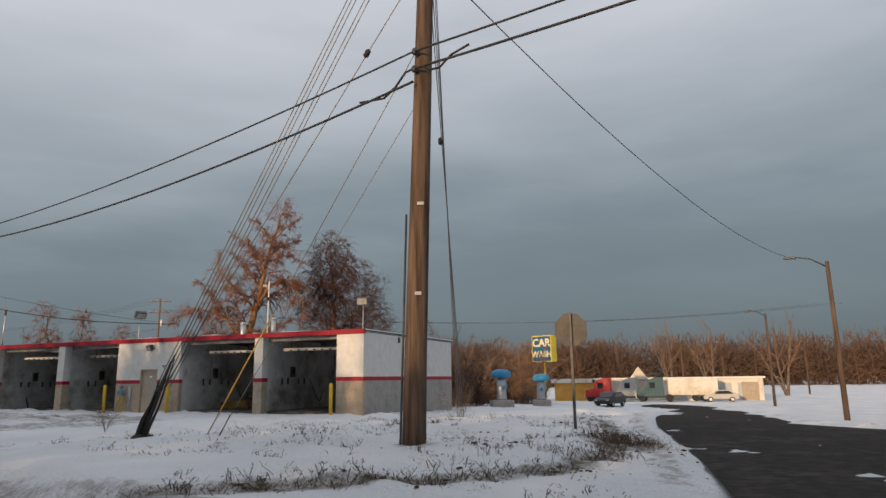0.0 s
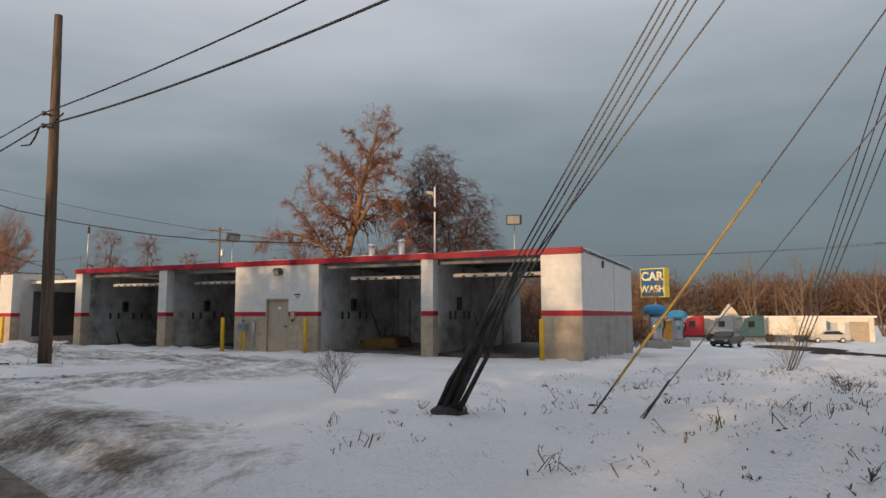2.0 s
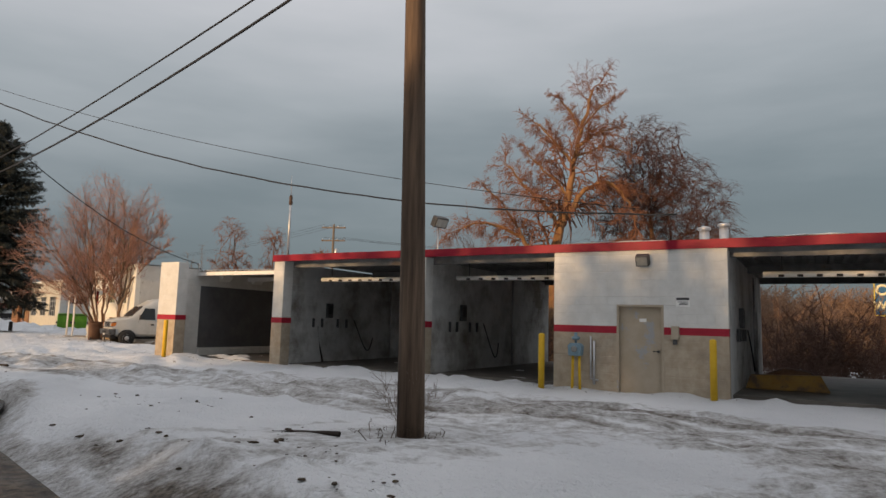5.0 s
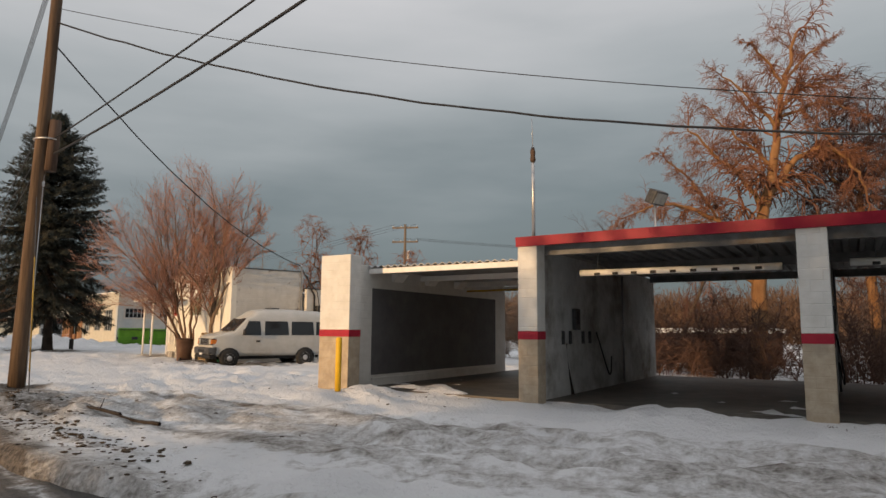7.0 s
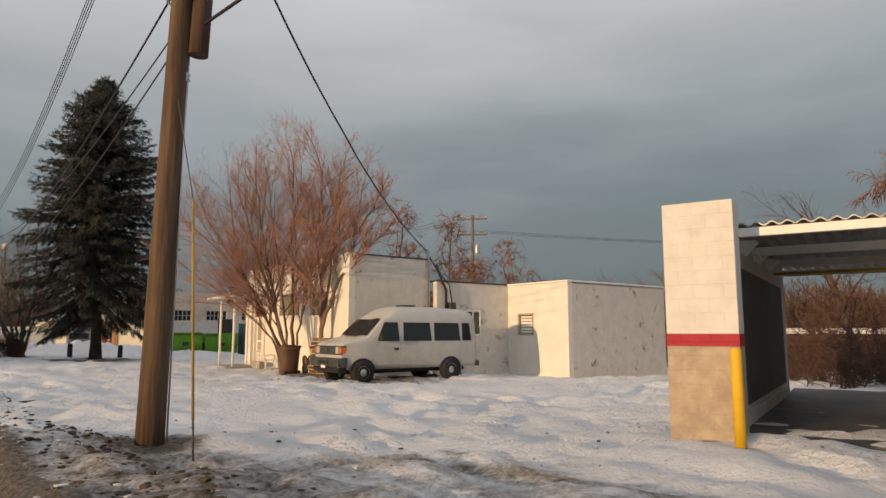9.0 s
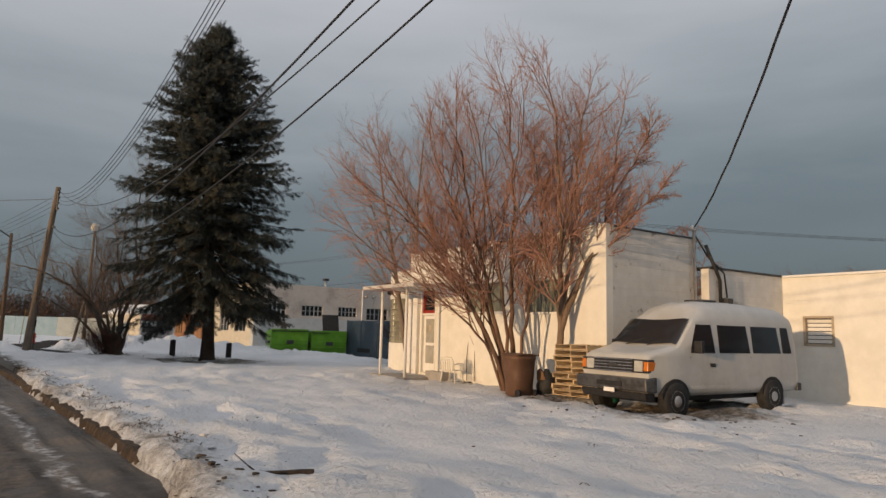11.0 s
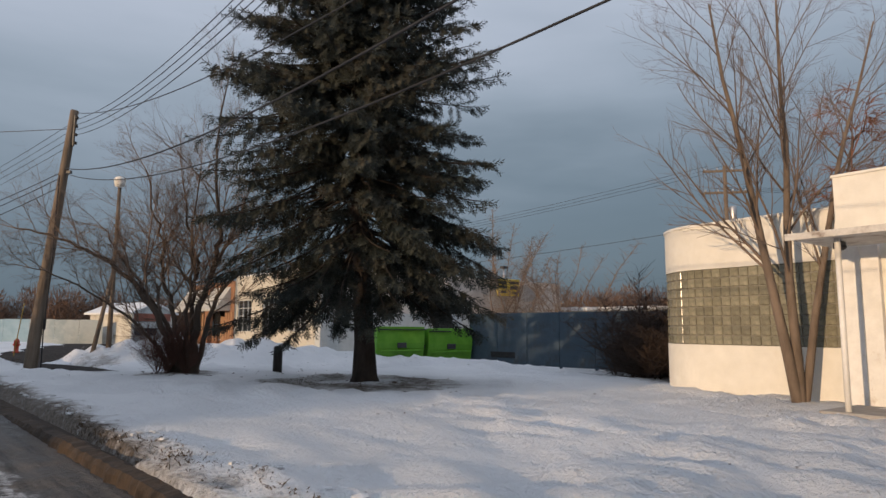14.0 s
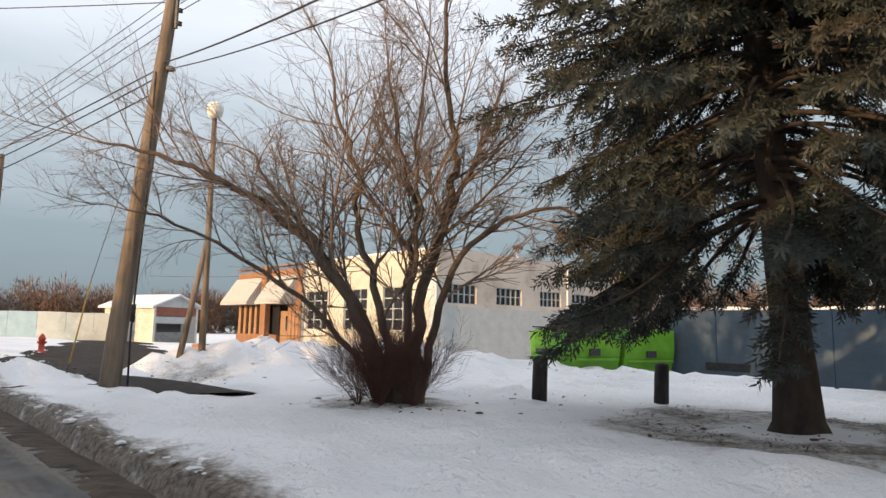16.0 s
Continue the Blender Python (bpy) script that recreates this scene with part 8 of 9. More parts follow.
rng = random.Random(21)
spots = []
for k in range(120):                                    # red-brown brush right behind the bays
    u = rng.uniform(1.5, 31)
    v = rng.uniform(13.5, 24)
    p = CW @ Vector((u, -v, 0))
    spots.append((p.x, p.y, rng.uniform(2.4, 4.8), rng.uniform(1.0, 1.8)))
thicket("brush", spots, 5, "red-brown bare brush behind the car wash", M_TWIG_BRUSH, 330, 0.012)
spots = []
for k in range(60):                                     # taller brown growth beyond the end wall
    u_ = rng.random()
    spots.append((9.6 * u_, 68 + rng.uniform(0, 16), (11.0 - 3.6 * u_) * rng.uniform(0.75, 1.05), rng.uniform(1.6, 2.6)))
thicket("brush", spots, 6, "tall brown bare brush beyond the car wash", M_TWIG_BROWN, 520, 0.020)
spots = [(-28 + rng.uniform(-8, 8), 84 + rng.uniform(-6, 8), rng.uniform(6, 10), rng.uniform(2.0, 3.2)) for k in range(26)]
spots += [(-55 + rng.uniform(-4, 4), 91 + rng.uniform(-3, 3), rng.uniform(10, 13), rng.uniform(1.8, 2.4)) for k in range(7)]
thicket("brush", spots, 7, "bare trees far behind the lots", M_TWIG_GREY, 800, 0.015)
spots = [(-48.5 + rng.uniform(-1.9, 1.7), 69.6 + rng.uniform(-2.0, 2.6), rng.uniform(1.6, 5.2), rng.uniform(1.5, 2.4)) for k in range(26)]
thicket("brush", spots, 8, "dark tangled bare brush by the blue fence", M_TWIG_SHADE, 520, 0.012)


def woods(name, centre_line, depth, count, hlo, hhi, seed, label):
    """Far bare woodland: each tree a stem and a haze of fine upright twigs."""
    rng = random.Random(seed)
    v, f = [], []
    L = Limbs()
    for k in range(count):
        t = rng.random() * (len(centre_line) - 1)
        i = min(int(t), len(centre_line) - 2)
        a, b = Vector(centre_line[i]), Vector(centre_line[i + 1])
        p = a.lerp(b, t - i) + Vector((rng.gauss(0, 2), rng.uniform(0, depth)))
        h = rng.uniform(hlo, hhi)
        z = ground_z(p.x, p.y) - 0.3
        top = Vector((p.x + rng.gauss(0, 0.6), p.y, z + h))
        L.add([Vector((p.x, p.y, z)), Vector((p.x, p.y, z)).lerp(top, 0.6) + Vector((rng.gauss(0, 0.3), 0, 0)), top], [0.22, 0.14, 0.03], 4)
        c0 = Vector((p.x, p.y, z + h * 0.48))
        for q in range(300):
            e_ = Vector((rng.gauss(0, 1), rng.gauss(0, 1), rng.gauss(0, 1))).normalized() * rng.random() ** 0.4
            c = c0 + Vector((e_.x * h * 0.30, e_.y * h * 0.32, e_.z * h * 0.50))
            d = (e_ + Vector((rng.gauss(0, 0.5), rng.gauss(0, 0.5), rng.uniform(0.0, 1.1)))).normalized() * h * rng.uniform(0.06, 0.16)
            s_ = d.cross(Vector((rng.gauss(0, 1), rng.gauss(0, 1), rng.gauss(0, 1)))).normalized() * 0.15
            n0 = len(v)
            v.extend((tuple(c + s_), tuple(c - s_), tuple(c + d)))
            f.append((n0, n0 + 1, n0 + 2))
    n0 = len(v)
    v += L.v
    f += [tuple(i + n0 for i in q) for q in L.f]
    ob = new(name, raw(name, v, f, M_WOODS))
    return tagged(ob, label, "woods", kind="stuff")


woods("far_woods", [(-160, 330), (-60, 270), (10, 235), (70, 235), (130, 215), (210, 170), (330, 120)], 50, 800, 9, 20, 2, "brown bare woods along the horizon")
woods("far_woods", [(-420, 80), (-300, 170), (-220, 250), (-160, 330)], 50, 420, 8, 19, 3, "brown bare woods along the horizon")

# ---- dry weeds through the snow ----
def weeds(name, spots, seed, label, hlo=0.08, hhi=0.34):
    rng = random.Random(seed)
    v, f = [], []
    for x, y, n_, r_ in spots:
        for k in range(n_):
            px, py = x + rng.gauss(0, r_), y + rng.gauss(0, r_)
            z = snow_height(px, py) - 0.03
            h = hlo * (hhi / hlo) ** rng.random()
            b = Vector((px, py, z))
            m_ = b + Vector((rng.gauss(0, 0.35) * h, rng.gauss(0, 0.35) * h, h * 0.55))
            e = m_ + Vector((rng.gauss(0, 0.5) * h, rng.gauss(0, 0.5) * h, h * rng.uniform(-0.1, 0.4)))
            w = Vector((rng.gauss(0, 1), rng.gauss(0, 1), 0)).normalized() * 0.0060
            n0 = len(v)
            v.extend((tuple(b + w), tuple(b - w), tuple(m_ - w), tuple(m_ + w), tuple(e)))
            f.extend(((n0, n0 + 1, n0 + 2, n0 + 3), (n0 + 3, n0 + 2, n0 + 4)))
            for s_ in range(rng.randint(2, 6)):
                q = b.lerp(e, rng.uniform(0.35, 0.9))
                d = Vector((rng.gauss(0, 1), rng.gauss(0, 1), rng.uniform(0.2, 1.2))).normalized() * h * rng.uniform(0.12, 0.3)
                n0 = len(v)
                v.extend((tuple(q + w), tuple(q - w), tuple(q + d)))
                f.append((n0, n0 + 1, n0 + 2))
    ob = new(name, raw(name, v, f, M_DRYGRASS))
    return tagged(ob, label, "weeds", kind="stuff")


rng = random.Random(33)
spots = []
for k in range(230):
    a_, n_ = rng.uniform(-6, 16), rng.uniform(6, 18)
    x, y = street(a_, n_)
    if seg_dist(x, y, SIDE) > 5.4:
        spots.append((x, y, rng.randint(3, 16), rng.uniform(0.05, 0.22)))
for c_ in ((-2.6, 13.6), (-4.0, 14.2), (-1.6, 15.0), (-3.3, 15.4), (-2.2, 12.6), (-0.2, 13.5), (0.9, 12.2)):
    spots.append((*c_, 30, 0.35))
for k in range(90):
    t_ = rng.uniform(1.2, 7.0)
    q_ = CORNER[int(t_)].lerp(CORNER[int(t_) + 1], t_ - int(t_))
    spots.append((q_.x + rng.gauss(0, 0.15), q_.y + rng.gauss(0, 0.15), 12, 0.14))
for k in range(16):
    spots.append((3.4 + rng.gauss(0, 0.35), 13.0 + rng.gauss(0, 0.9), 45, 0.2))
thick_ = [(0.5, 22.9, 40, 0.35), (-7.2, 16.0, 60, 0.3), (-20.0, 24.3, 0, 0.2), (-18.4, 24.4, 50, 0.3)]
weeds("dry_weeds", spots + thick_, 9, "dry brown weeds poking through the snow by the corner", 0.05, 0.30)
spots = []
for k in range(420):
    x, y = street(rng.uniform(-6, 17), rng.uniform(6, 18))
    if seg_dist(x, y, SIDE) > 4.6:
        spots.append((x, y, rng.randint(4, 18), rng.uniform(0.04, 0.16)))
for k in range(40):
    p = CW @ Vector((rng.uniform(-1.6, -0.05), rng.uniform(-6, 0.6), 0))
    spots.append((p.x, p.y, 14, 0.12))
weeds("matted_weeds", spots, 14, "low matted brown weeds showing through thin snow", 0.02, 0.11)
spots = []
for k in range(34):
    t = rng.random()
    i = rng.choice((2, 3, 3, 3, 4))
    p = SIDE[i].lerp(SIDE[i + 1], t)
    d = (SIDE[i + 1] - SIDE[i]).normalized()
    o = Vector((-d.y, d.x)) * rng.uniform(4.9, 5.9)
    spots.append((p.x + o.x, p.y + o.y, 28, 0.3))
weeds("verge_grass", spots, 10, "matted brown grass along the side street verge", 0.05, 0.2)
spots = []
for k in range(300):
    a_ = rng.uniform(60.5, 80)
    x, y = street(a_, KERB + rng.uniform(0.12, 0.5))
    spots.append((x, y, rng.randint(4, 14), 0.12))
for k in range(60):
    a_, n_ = rng.uniform(40, 95), rng.uniform(7.5, 18)
    x, y = street(a_, n_)
    spots.append((x, y, rng.randint(2, 7), 0.10))
for k in range(90):
    az, rr = rng.uniform(0, 6.28), rng.gauss(1.9, 0.5)
    spots.append((-57.5 + rr * math.cos(az), 60.9 + rr * math.sin(az), 10, 0.15))
for k in range(40):
    p = CW @ Vector((rng.uniform(0.2, 29), rng.uniform(0.1, 0.5), 0))
    spots.append((p.x, p.y, 6, 0.12))
for k in range(60):
    p = CW @ Vector((rng.uniform(-1.2, -0.1), rng.uniform(-10, 0), 0))
    spots.append((p.x, p.y, 9, 0.2))
weeds("dry_grass", spots, 12, "short dry grass along kerb and walls", 0.025, 0.10)
# small bare shrubs standing in the snow
SHRUB = [(9, 34, 0.55, 5, 0.09, 0.10, 4, 0.1, 0.3), (6, 34, 0.5, 3, 0.12, 0.1, 3, 0.1, 0.4), (0, 0, 0, 2, 0.1, 0.1, 3, 0, 0.5)]


def shrub(x, y, h, stems, label, twig=None):
    rng = random.Random(int(x * 13 + y * 7))
    t = thing("shrub", pose(x, y, snow_height(x, y) - 0.03), label, "shrub", "small shrubs")
    L = Limbs()
    for k in range(stems):
        a = 6.283 * k / stems + rng.uniform(-0.3, 0.3)
        b = radians(rng.uniform(8, 48))
        grow(rng, [L, L, L], SHRUB, Vector((0, 0, 0)), Vector((math.cos(a) * math.sin(b), math.sin(a) * math.sin(b), math.cos(b))), h * rng.uniform(0.7, 1.05), 0.0055, 0)
    L.part("twig_work", twig or M_TWIG_GREY, t)
    return t


shrub(-9.16, 18.08, 0.85, 6, "small bare shrub standing in the snow")
for sx_, sy_, sh_ in ((-64.0, 61.45, 1.3), (-63.55, 61.25, 1.5), (-63.1, 61.5, 1.2), (-63.75, 61.6, 1.1)):
    shrub(sx_, sy_, sh_, 22, "tangle of bare brown suckers at the tree's foot", M_TWIG_DARK)
shrub(0.5, 22.9, 1.1, 7, "thin bare shrub round the guy anchors")
shrub(-18.5, 24.6, 0.7, 7, "thin bare shrub at the pole's foot")

# unseen growth added across the street, behind the camera, to block and filter the low sun
rng = random.Random(55)
spots = []
for k in range(76):
    low = k % 2
    a_ = rng.uniform(-25, 13) if low else rng.uniform(77, 92)
    x, y = street(a_, rng.uniform(-19, -13))
    spots.append((x, y, rng.uniform(5.0, 7.0) if low else rng.uniform(7.0, 9.0), rng.uniform(1.6, 2.4)))
thicket("brush", spots, 31, "added unseen brush that blocks the low sun", M_TWIG_GREY, 900, 0.04)
spots = []
for k in range(56):
    x, y = street(rng.uniform(12, 38.5) if k % 4 == 0 else rng.uniform(21, 38.5), rng.uniform(-23, -14))
    spots.append((x, y, rng.uniform(8.5, 11.0), rng.uniform(1.8, 2.8)))
thicket("brush", spots, 32, "added unseen bare trees that filter the low sun", M_TWIG_GREY, 900, 0.034)


# ---- posts, dumpsters, fence and far buildings beyond the spruce ----
M_STUMP = surf("dark_tarred_post", (0.018, 0.016, 0.015), (0.045, 0.04, 0.037), 6, 0.8, 0.5, 20, stretch=(1, 1, 0.3))
for x, y in ((-61.16, 63.46), (-58.81, 64.85)):
    t = thing("timber_post", pose(x, y, snow_height(x, y) - 0.05, 2, 1, 20), "short black timber post in the snow", "post", "short black posts")
    part("post", lathe(B(), ((0.145, 0.0), (0.14, 0.80), (0.12, 0.85), (0.05, 0.87)), 12), M_STUMP, t)
M_LIME = surf("lime_green_steel", (0.11, 0.30, 0.02), (0.16, 0.37, 0.035), 2, 0.5, 0.05, 10, stain=(0.11, 0.30, 0.03), stain_scale=1.5, stain_lo=0.58, stain_hi=0.8)


def dumpster(x, y, open_lid):
    t = thing("dumpster", up_frame(x, y, ground_z(x, y), 0.77, 0.64), "lime green steel dumpster with black lid %s" % ("open" if open_lid else "shut"), "dumpster", "green dumpsters")
    part("body", prism(B(), [(-0.75, 0.12), (0.85, 0.12), (0.95, 1.55), (-0.95, 1.75), (-0.95, 1.0)], -1.2, 1.2, pose(0, 0, 0, 0, 0, 90), 0, 0.02), M_LIME, t, "lime green steel body")
    for s_ in (-1, 1):
        part("fork_pocket", box(B(), s_ * 1.21 - 0.09, s_ * 1.21 + 0.09, -0.6, 0.5, 0.80, 0.98, 0.01), M_DARKSTEEL, t)
    part("front_rib", box(B(), -1.1, 1.1, -0.99, -0.93, 0.62, 0.70, 0.01), M_LIME, t)
    part("front_handle", box(B(), -0.2, 0.25, -1.0, -0.94, 0.78, 1.02, 0.01), M_DARKSTEEL, t)
    for s_ in (-0.6, 0.6):
        if open_lid and s_ > 0:
            part("lid", box(B(), s_ - 0.58, s_ + 0.58, -0.03, 0.02, 0, 1.3, 0.01, pose(0, 0.85, 1.62, -18, 0, 0)), M_BLACK, t, "black plastic lid standing open")
        else:
            part("lid", box(B(), s_ - 0.58, s_ + 0.58, -1.0, 0.95, 1.64, 1.68, 0.01, pose(0, 0, 0.0, 3, 0, 0)), M_BLACK, t, "black plastic lid")
    return t


dumpster(-60.35, 74.05, False)
dumpster(-58.35, 75.75, True)

M_BLUEPANEL = surf("dark_blue_panel", (0.045, 0.07, 0.095), (0.065, 0.095, 0.125), 1.5, 0.55, 0.05, 8, stain=(0.05, 0.06, 0.07), stain_scale=0.7)
FN = up_frame(-57.0, 76.2, -0.28, 0.82, -0.57)
fence = thing("panel_fence", FN, "long dark blue panel fence behind the snow bank", "fence")
panel = finish(box(B(), 0.01, 1.79, -0.03, 0.03, 0.05, 2.42, 0.006), "panel", M_BLUEPANEL)
fpost = finish(box(B(), -0.05, 0.05, -0.05, 0.05, -0.2, 2.45, 0.006), "fence_post", M_BLUEPANEL)
for k in range(8):
    for nm, me, off in (("panel", panel, 0.0), ("fence_post", fpost, 0.0)):
        ob = new(nm, me)
        ob.parent = fence
        ob.location = (1.8 * k, 0 if nm == "panel" else 0.06, 0)
part("fence_rail", box(B(), 0, 14.4, 0.031, 0.06, 1.1, 1.2, 0.004), M_BLUEPANEL, fence)
part("fence_slot", box(B(), 1.4, 2.9, -0.05, -0.031, 0.35, 0.62, 0.01), M_BLACK, fence, "dark slot low in the fence")
part("fence_return", box(B(), -0.05, 0.01, 0.08, 4.0, 0.05, 2.42), M_BLUEPANEL, fence)

# far shop: cream front with tall windows, brick entrance with awnings, long side wall
FB = up_frame(-66.4, 80.1, 0.0, -0.8, 0.6)
shop = thing("shop_building", FB, "cream flat-roofed shop with brick entrance and slanted awnings", "building")
M_BRICK = surf("orange_brown_brick", (0.22, 0.115, 0.065), (0.30, 0.16, 0.09), 6, 0.85, 0.3, 30, blocks=(0.22, 0.075))
M_CREAMY = surf("yellow_cream_paint", (0.44, 0.41, 0.34), (0.52, 0.49, 0.41), 2, 0.8, 0.2, 25, blocks=(0.4, 0.2))
M_BEIGE = surf("beige_side_wall", (0.50, 0.45, 0.40), (0.58, 0.53, 0.47), 2, 0.8, 0.2, 25, stain=(0.40, 0.35, 0.31), stain_scale=0.5, blocks=(0.4, 0.2))
M_PALEGREY = surf("pale_grey_lower_paint", (0.40, 0.42, 0.42), (0.48, 0.50, 0.50), 2, 0.75, 0.15, 25, blocks=(0.4, 0.2))
M_AWNING = surf("weathered_grey_awning", (0.36, 0.35, 0.32), (0.46, 0.45, 0.41), 4, 0.85, 0.3, 25, stretch=(6, 1, 1))
M_DRYPLANK = surf("orange_timber", (0.26, 0.15, 0.08), (0.35, 0.21, 0.115), 5, 0.8, 0.3, 20, stretch=(6, 6, 0.5))
TOP = 4.95


def shop_front(x0, x1, top, openings, material, y0, y1):
    xs = sorted({x0, x1, *[o[0] for o in openings], *[o[1] for o in openings]})
    for a, b in zip(xs, xs[1:]):
        z = -0.8
        for c0, c1 in sorted([(o[2], o[3]) for o in openings if o[0] <= a and o[1] >= b]):
            part("front_wall", box(B(), a, b, y0, y1, z, c0), material, shop)
            z = c1
        part("front_wall", box(B(), a, b, y0, y1, z, top), material, shop)


WINF = [(1.7, 4.0, 1.2, 3.28), (5.3, 7.4, 1.2, 3.28), (9.0, 11.2, 1.15, 3.28)]
shop_front(0.0, 11.7, TOP, WINF, M_CREAMY, -0.3, 0.0)


def mullion_window(parent, m, w, h, nx, nz, label):
    """A window of panes between pale glazing bars; m places its lower corner, x along, y out."""
    g = part("window", box(B(), 0, w, -0.16, -0.14, 0, h, 0, m), M_GLASSDARK, parent, label)
    for i in range(nx + 1):
        xx = w * i / nx
        part("glazing_bar", box(B(), max(xx - 0.022, 0), min(xx + 0.022, w), -0.139, -0.06, 0.0, h, 0, m), M_PALEGREY, g)
    for k in range(nz + 1):
        zz = h * k / nz
        part("glazing_bar", box(B(), 0.041, w - 0.041, -0.135, -0.07, max(zz - 0.02, 0), min(zz + 0.02, h), 0, m), M_PALEGREY, g)
    return g


for o in WINF:
    mullion_window(shop, pose(o[0], 0, o[2]), o[1] - o[0], o[3] - o[2], 3, 4, "tall dark window with pale glazing bars")
# brick entrance
part("brick_wall", box(B(), 11.701, 13.2, -0.3, 0.05, -0.8, 4.75), M_BRICK, shop, "orange-brown brick wall")
part("brick_wall", box(B(), 14.7, 20.2, -0.3, -0.05, 2.9, 4.75), M_BRICK, shop)
part("brick_wall", box(B(), 14.7, 20.2, -0.3, -0.05, -0.8, 0.75), M_BRICK, shop)
part("brick_pier", box(B(), 15.6, 16.3, -0.05, 0.30, -0.8, 4.95, 0.01), M_BRICK, shop, "brick pier between the awnings")
part("brick_wall", box(B(), 13.2, 14.7, -0.3, 0.04, 2.6, 4.75), M_BRICK, shop)
part("entrance_door", box(B(), 13.3, 14.5, -0.25, -0.2, -0.3, 2.2, 0.01), M_DRYPLANK, shop, "brown timber entrance door")
part("door_light", box(B(), 13.6, 13.85, -0.199, -0.19, 1.0, 1.9), M_GLASSDARK, shop)
for k in range(5):
    part("timber_strip", box(B(), 16.6 + 0.75 * k, 16.95 + 0.75 * k, -0.2, -0.04, 0.751, 2.899, 0.01), M_DRYPLANK, shop, "upright orange timber strip")
part("window", box(B(), 14.71, 20.19, -0.28, -0.24, 0.751, 2.899), M_GLASSDARK, shop, "dark entrance glazing")
for k in range(3):
    part("timber_strip", box(B(), 11.9 + 0.42 * k, 12.1 + 0.42 * k, 0.051, 0.09, -0.3, 2.5, 0.01), M_DRYPLANK, shop)
for x0, x1 in ((12.3, 15.4), (16.5, 20.3)):
    ab = B()
    a0 = [ab.verts.new((x, y, z)) for x in (x0, x1) for y, z in ((0.06, 4.35), (1.15, 2.75), (1.15, 2.60), (0.06, 2.62))]
    for q in ((0, 1, 2, 3), (7, 6, 5, 4), (0, 4, 5, 1), (1, 5, 6, 2), (2, 6, 7, 3), (3, 7, 4, 0)):
        ab.faces.new([a0[i] for i in q])
    part("awning", ab, M_AWNING, shop, "slanted grey awning")
part("planter_wall", box(B(), 16.6, 21.0, 1.2, 2.6, -0.6, 0.0, 0.02), M_BRICK, shop, "low brick planter edge")
part("cornice", box(B(), -0.05, 11.7, -0.35, 0.06, TOP + 0.002, TOP + 0.10, 0.01), M_TRIM, shop)
part("cornice", box(B(), 11.71, 20.25, -0.35, 0.10, 4.952, 5.02, 0.01), M_BRICK, shop)
# side wall running back from the corner
WINS = [(0.7, 2.6, 2.5, 3.40), (4.0, 5.9, 2.55, 3.40), (7.4, 9.2, 2.6, 3.40), (10.2, 12.4, 2.4, 3.40)]
ys = sorted({0.301, 22.0, *[w[0] for w in WINS], *[w[1] for w in WINS]})
for a, b in zip(ys, ys[1:]):
    part("side_wall", box(B(), 0.0, 0.3, -b, -a, -0.8, 2.35), M_PALEGREY, shop, "pale grey lower wall")
    hole = [w for w in WINS if w[0] <= a and w[1] >= b]
    z = 2.351
    for w in hole:
        part("side_wall", box(B(), 0.0, 0.3, -b, -a, z, w[2]), M_BEIGE, shop)
        z = w[3]
    part("side_wall", box(B(), 0.0, 0.3, -b, -a, z, 5.05), M_BEIGE, shop)
for w in WINS:
    mullion_window(shop, Matrix.Translation((0, -w[1], w[2])) @ Matrix.Rotation(radians(90), 4, "Z"), w[1] - w[0], w[3] - w[2], 5, 2, "dark barred window high in the side wall")
part("roof", box(B(), 0.31, 20.1, -22.0, -0.36, 4.6, 4.7), M_ROOFTAR, shop)
part("back_wall", box(B(), 0.0, 20.2, -22.3, -22.001, -0.8, 5.0), M_BEIGE, shop)
part("far_wall", box(B(), 19.9, 20.2, -22.0, -0.31, -0.8, 4.6), M_BEIGE, shop)
part("corner_pier", box(B(), -0.06, 0.5, -0.5, 0.06, -0.8, 3.6, 0.01), M_PALEGREY, shop, "pale corner pier")
yb = part("sign_board", box(B(), -0.35, -0.25, -17.0, -14.6, 3.85, 5.1, 0.02), M_SIGNYEL, shop, "yellow sign board with dark blocks on the side wall")
for y0, y1, z0, z1 in ((-16.9, -15.9, 4.75, 4.95), (-16.8, -16.0, 4.35, 4.6), (-15.6, -14.8, 4.7, 4.9), (-15.6, -14.75, 4.4, 4.58), (-15.5, -14.9, 4.05, 4.22), (-16.7, -16.1, 4.02, 4.15)):
    part("sign_bar", box(B(), -0.36, -0.351, y0, y1, z0, z1), M_BLACK, yb)
part("sign_arm", box(B(), -0.26, 0.0, -15.85, -15.75, 4.5, 4.6), M_DARKSTEEL, yb)
for yy, h in ((-6.5, 0.5), (-12.8, 0.55), (-16.5, 0.9)):
    pv = part("roof_pipe", tube(B(), ((0.8, yy, 4.7), (0.8, yy, 5.1 + h)), 0.09, 8), M_STEEL, shop, "roof flue")
    part("flue_cap", box(B(), 0.6, 1.0, yy - 0.22, yy + 0.22, 5.1 + h, 5.3 + h, 0.02), M_DARKSTEEL, pv)
for yy in (-10.0, -10.8):
    part("wall_lamp", lathe(B(), ((0.05, 0), (0.16, -0.08), (0.18, -0.2), (0.05, -0.24)), 10, pose(-0.15, yy, 4.55)), M_LENS, shop)
part("downpipe", tube(B(), ((-0.06, -9.7, 5.0), (-0.06, -9.7, 0)), 0.05, 8), M_TRIM, shop)
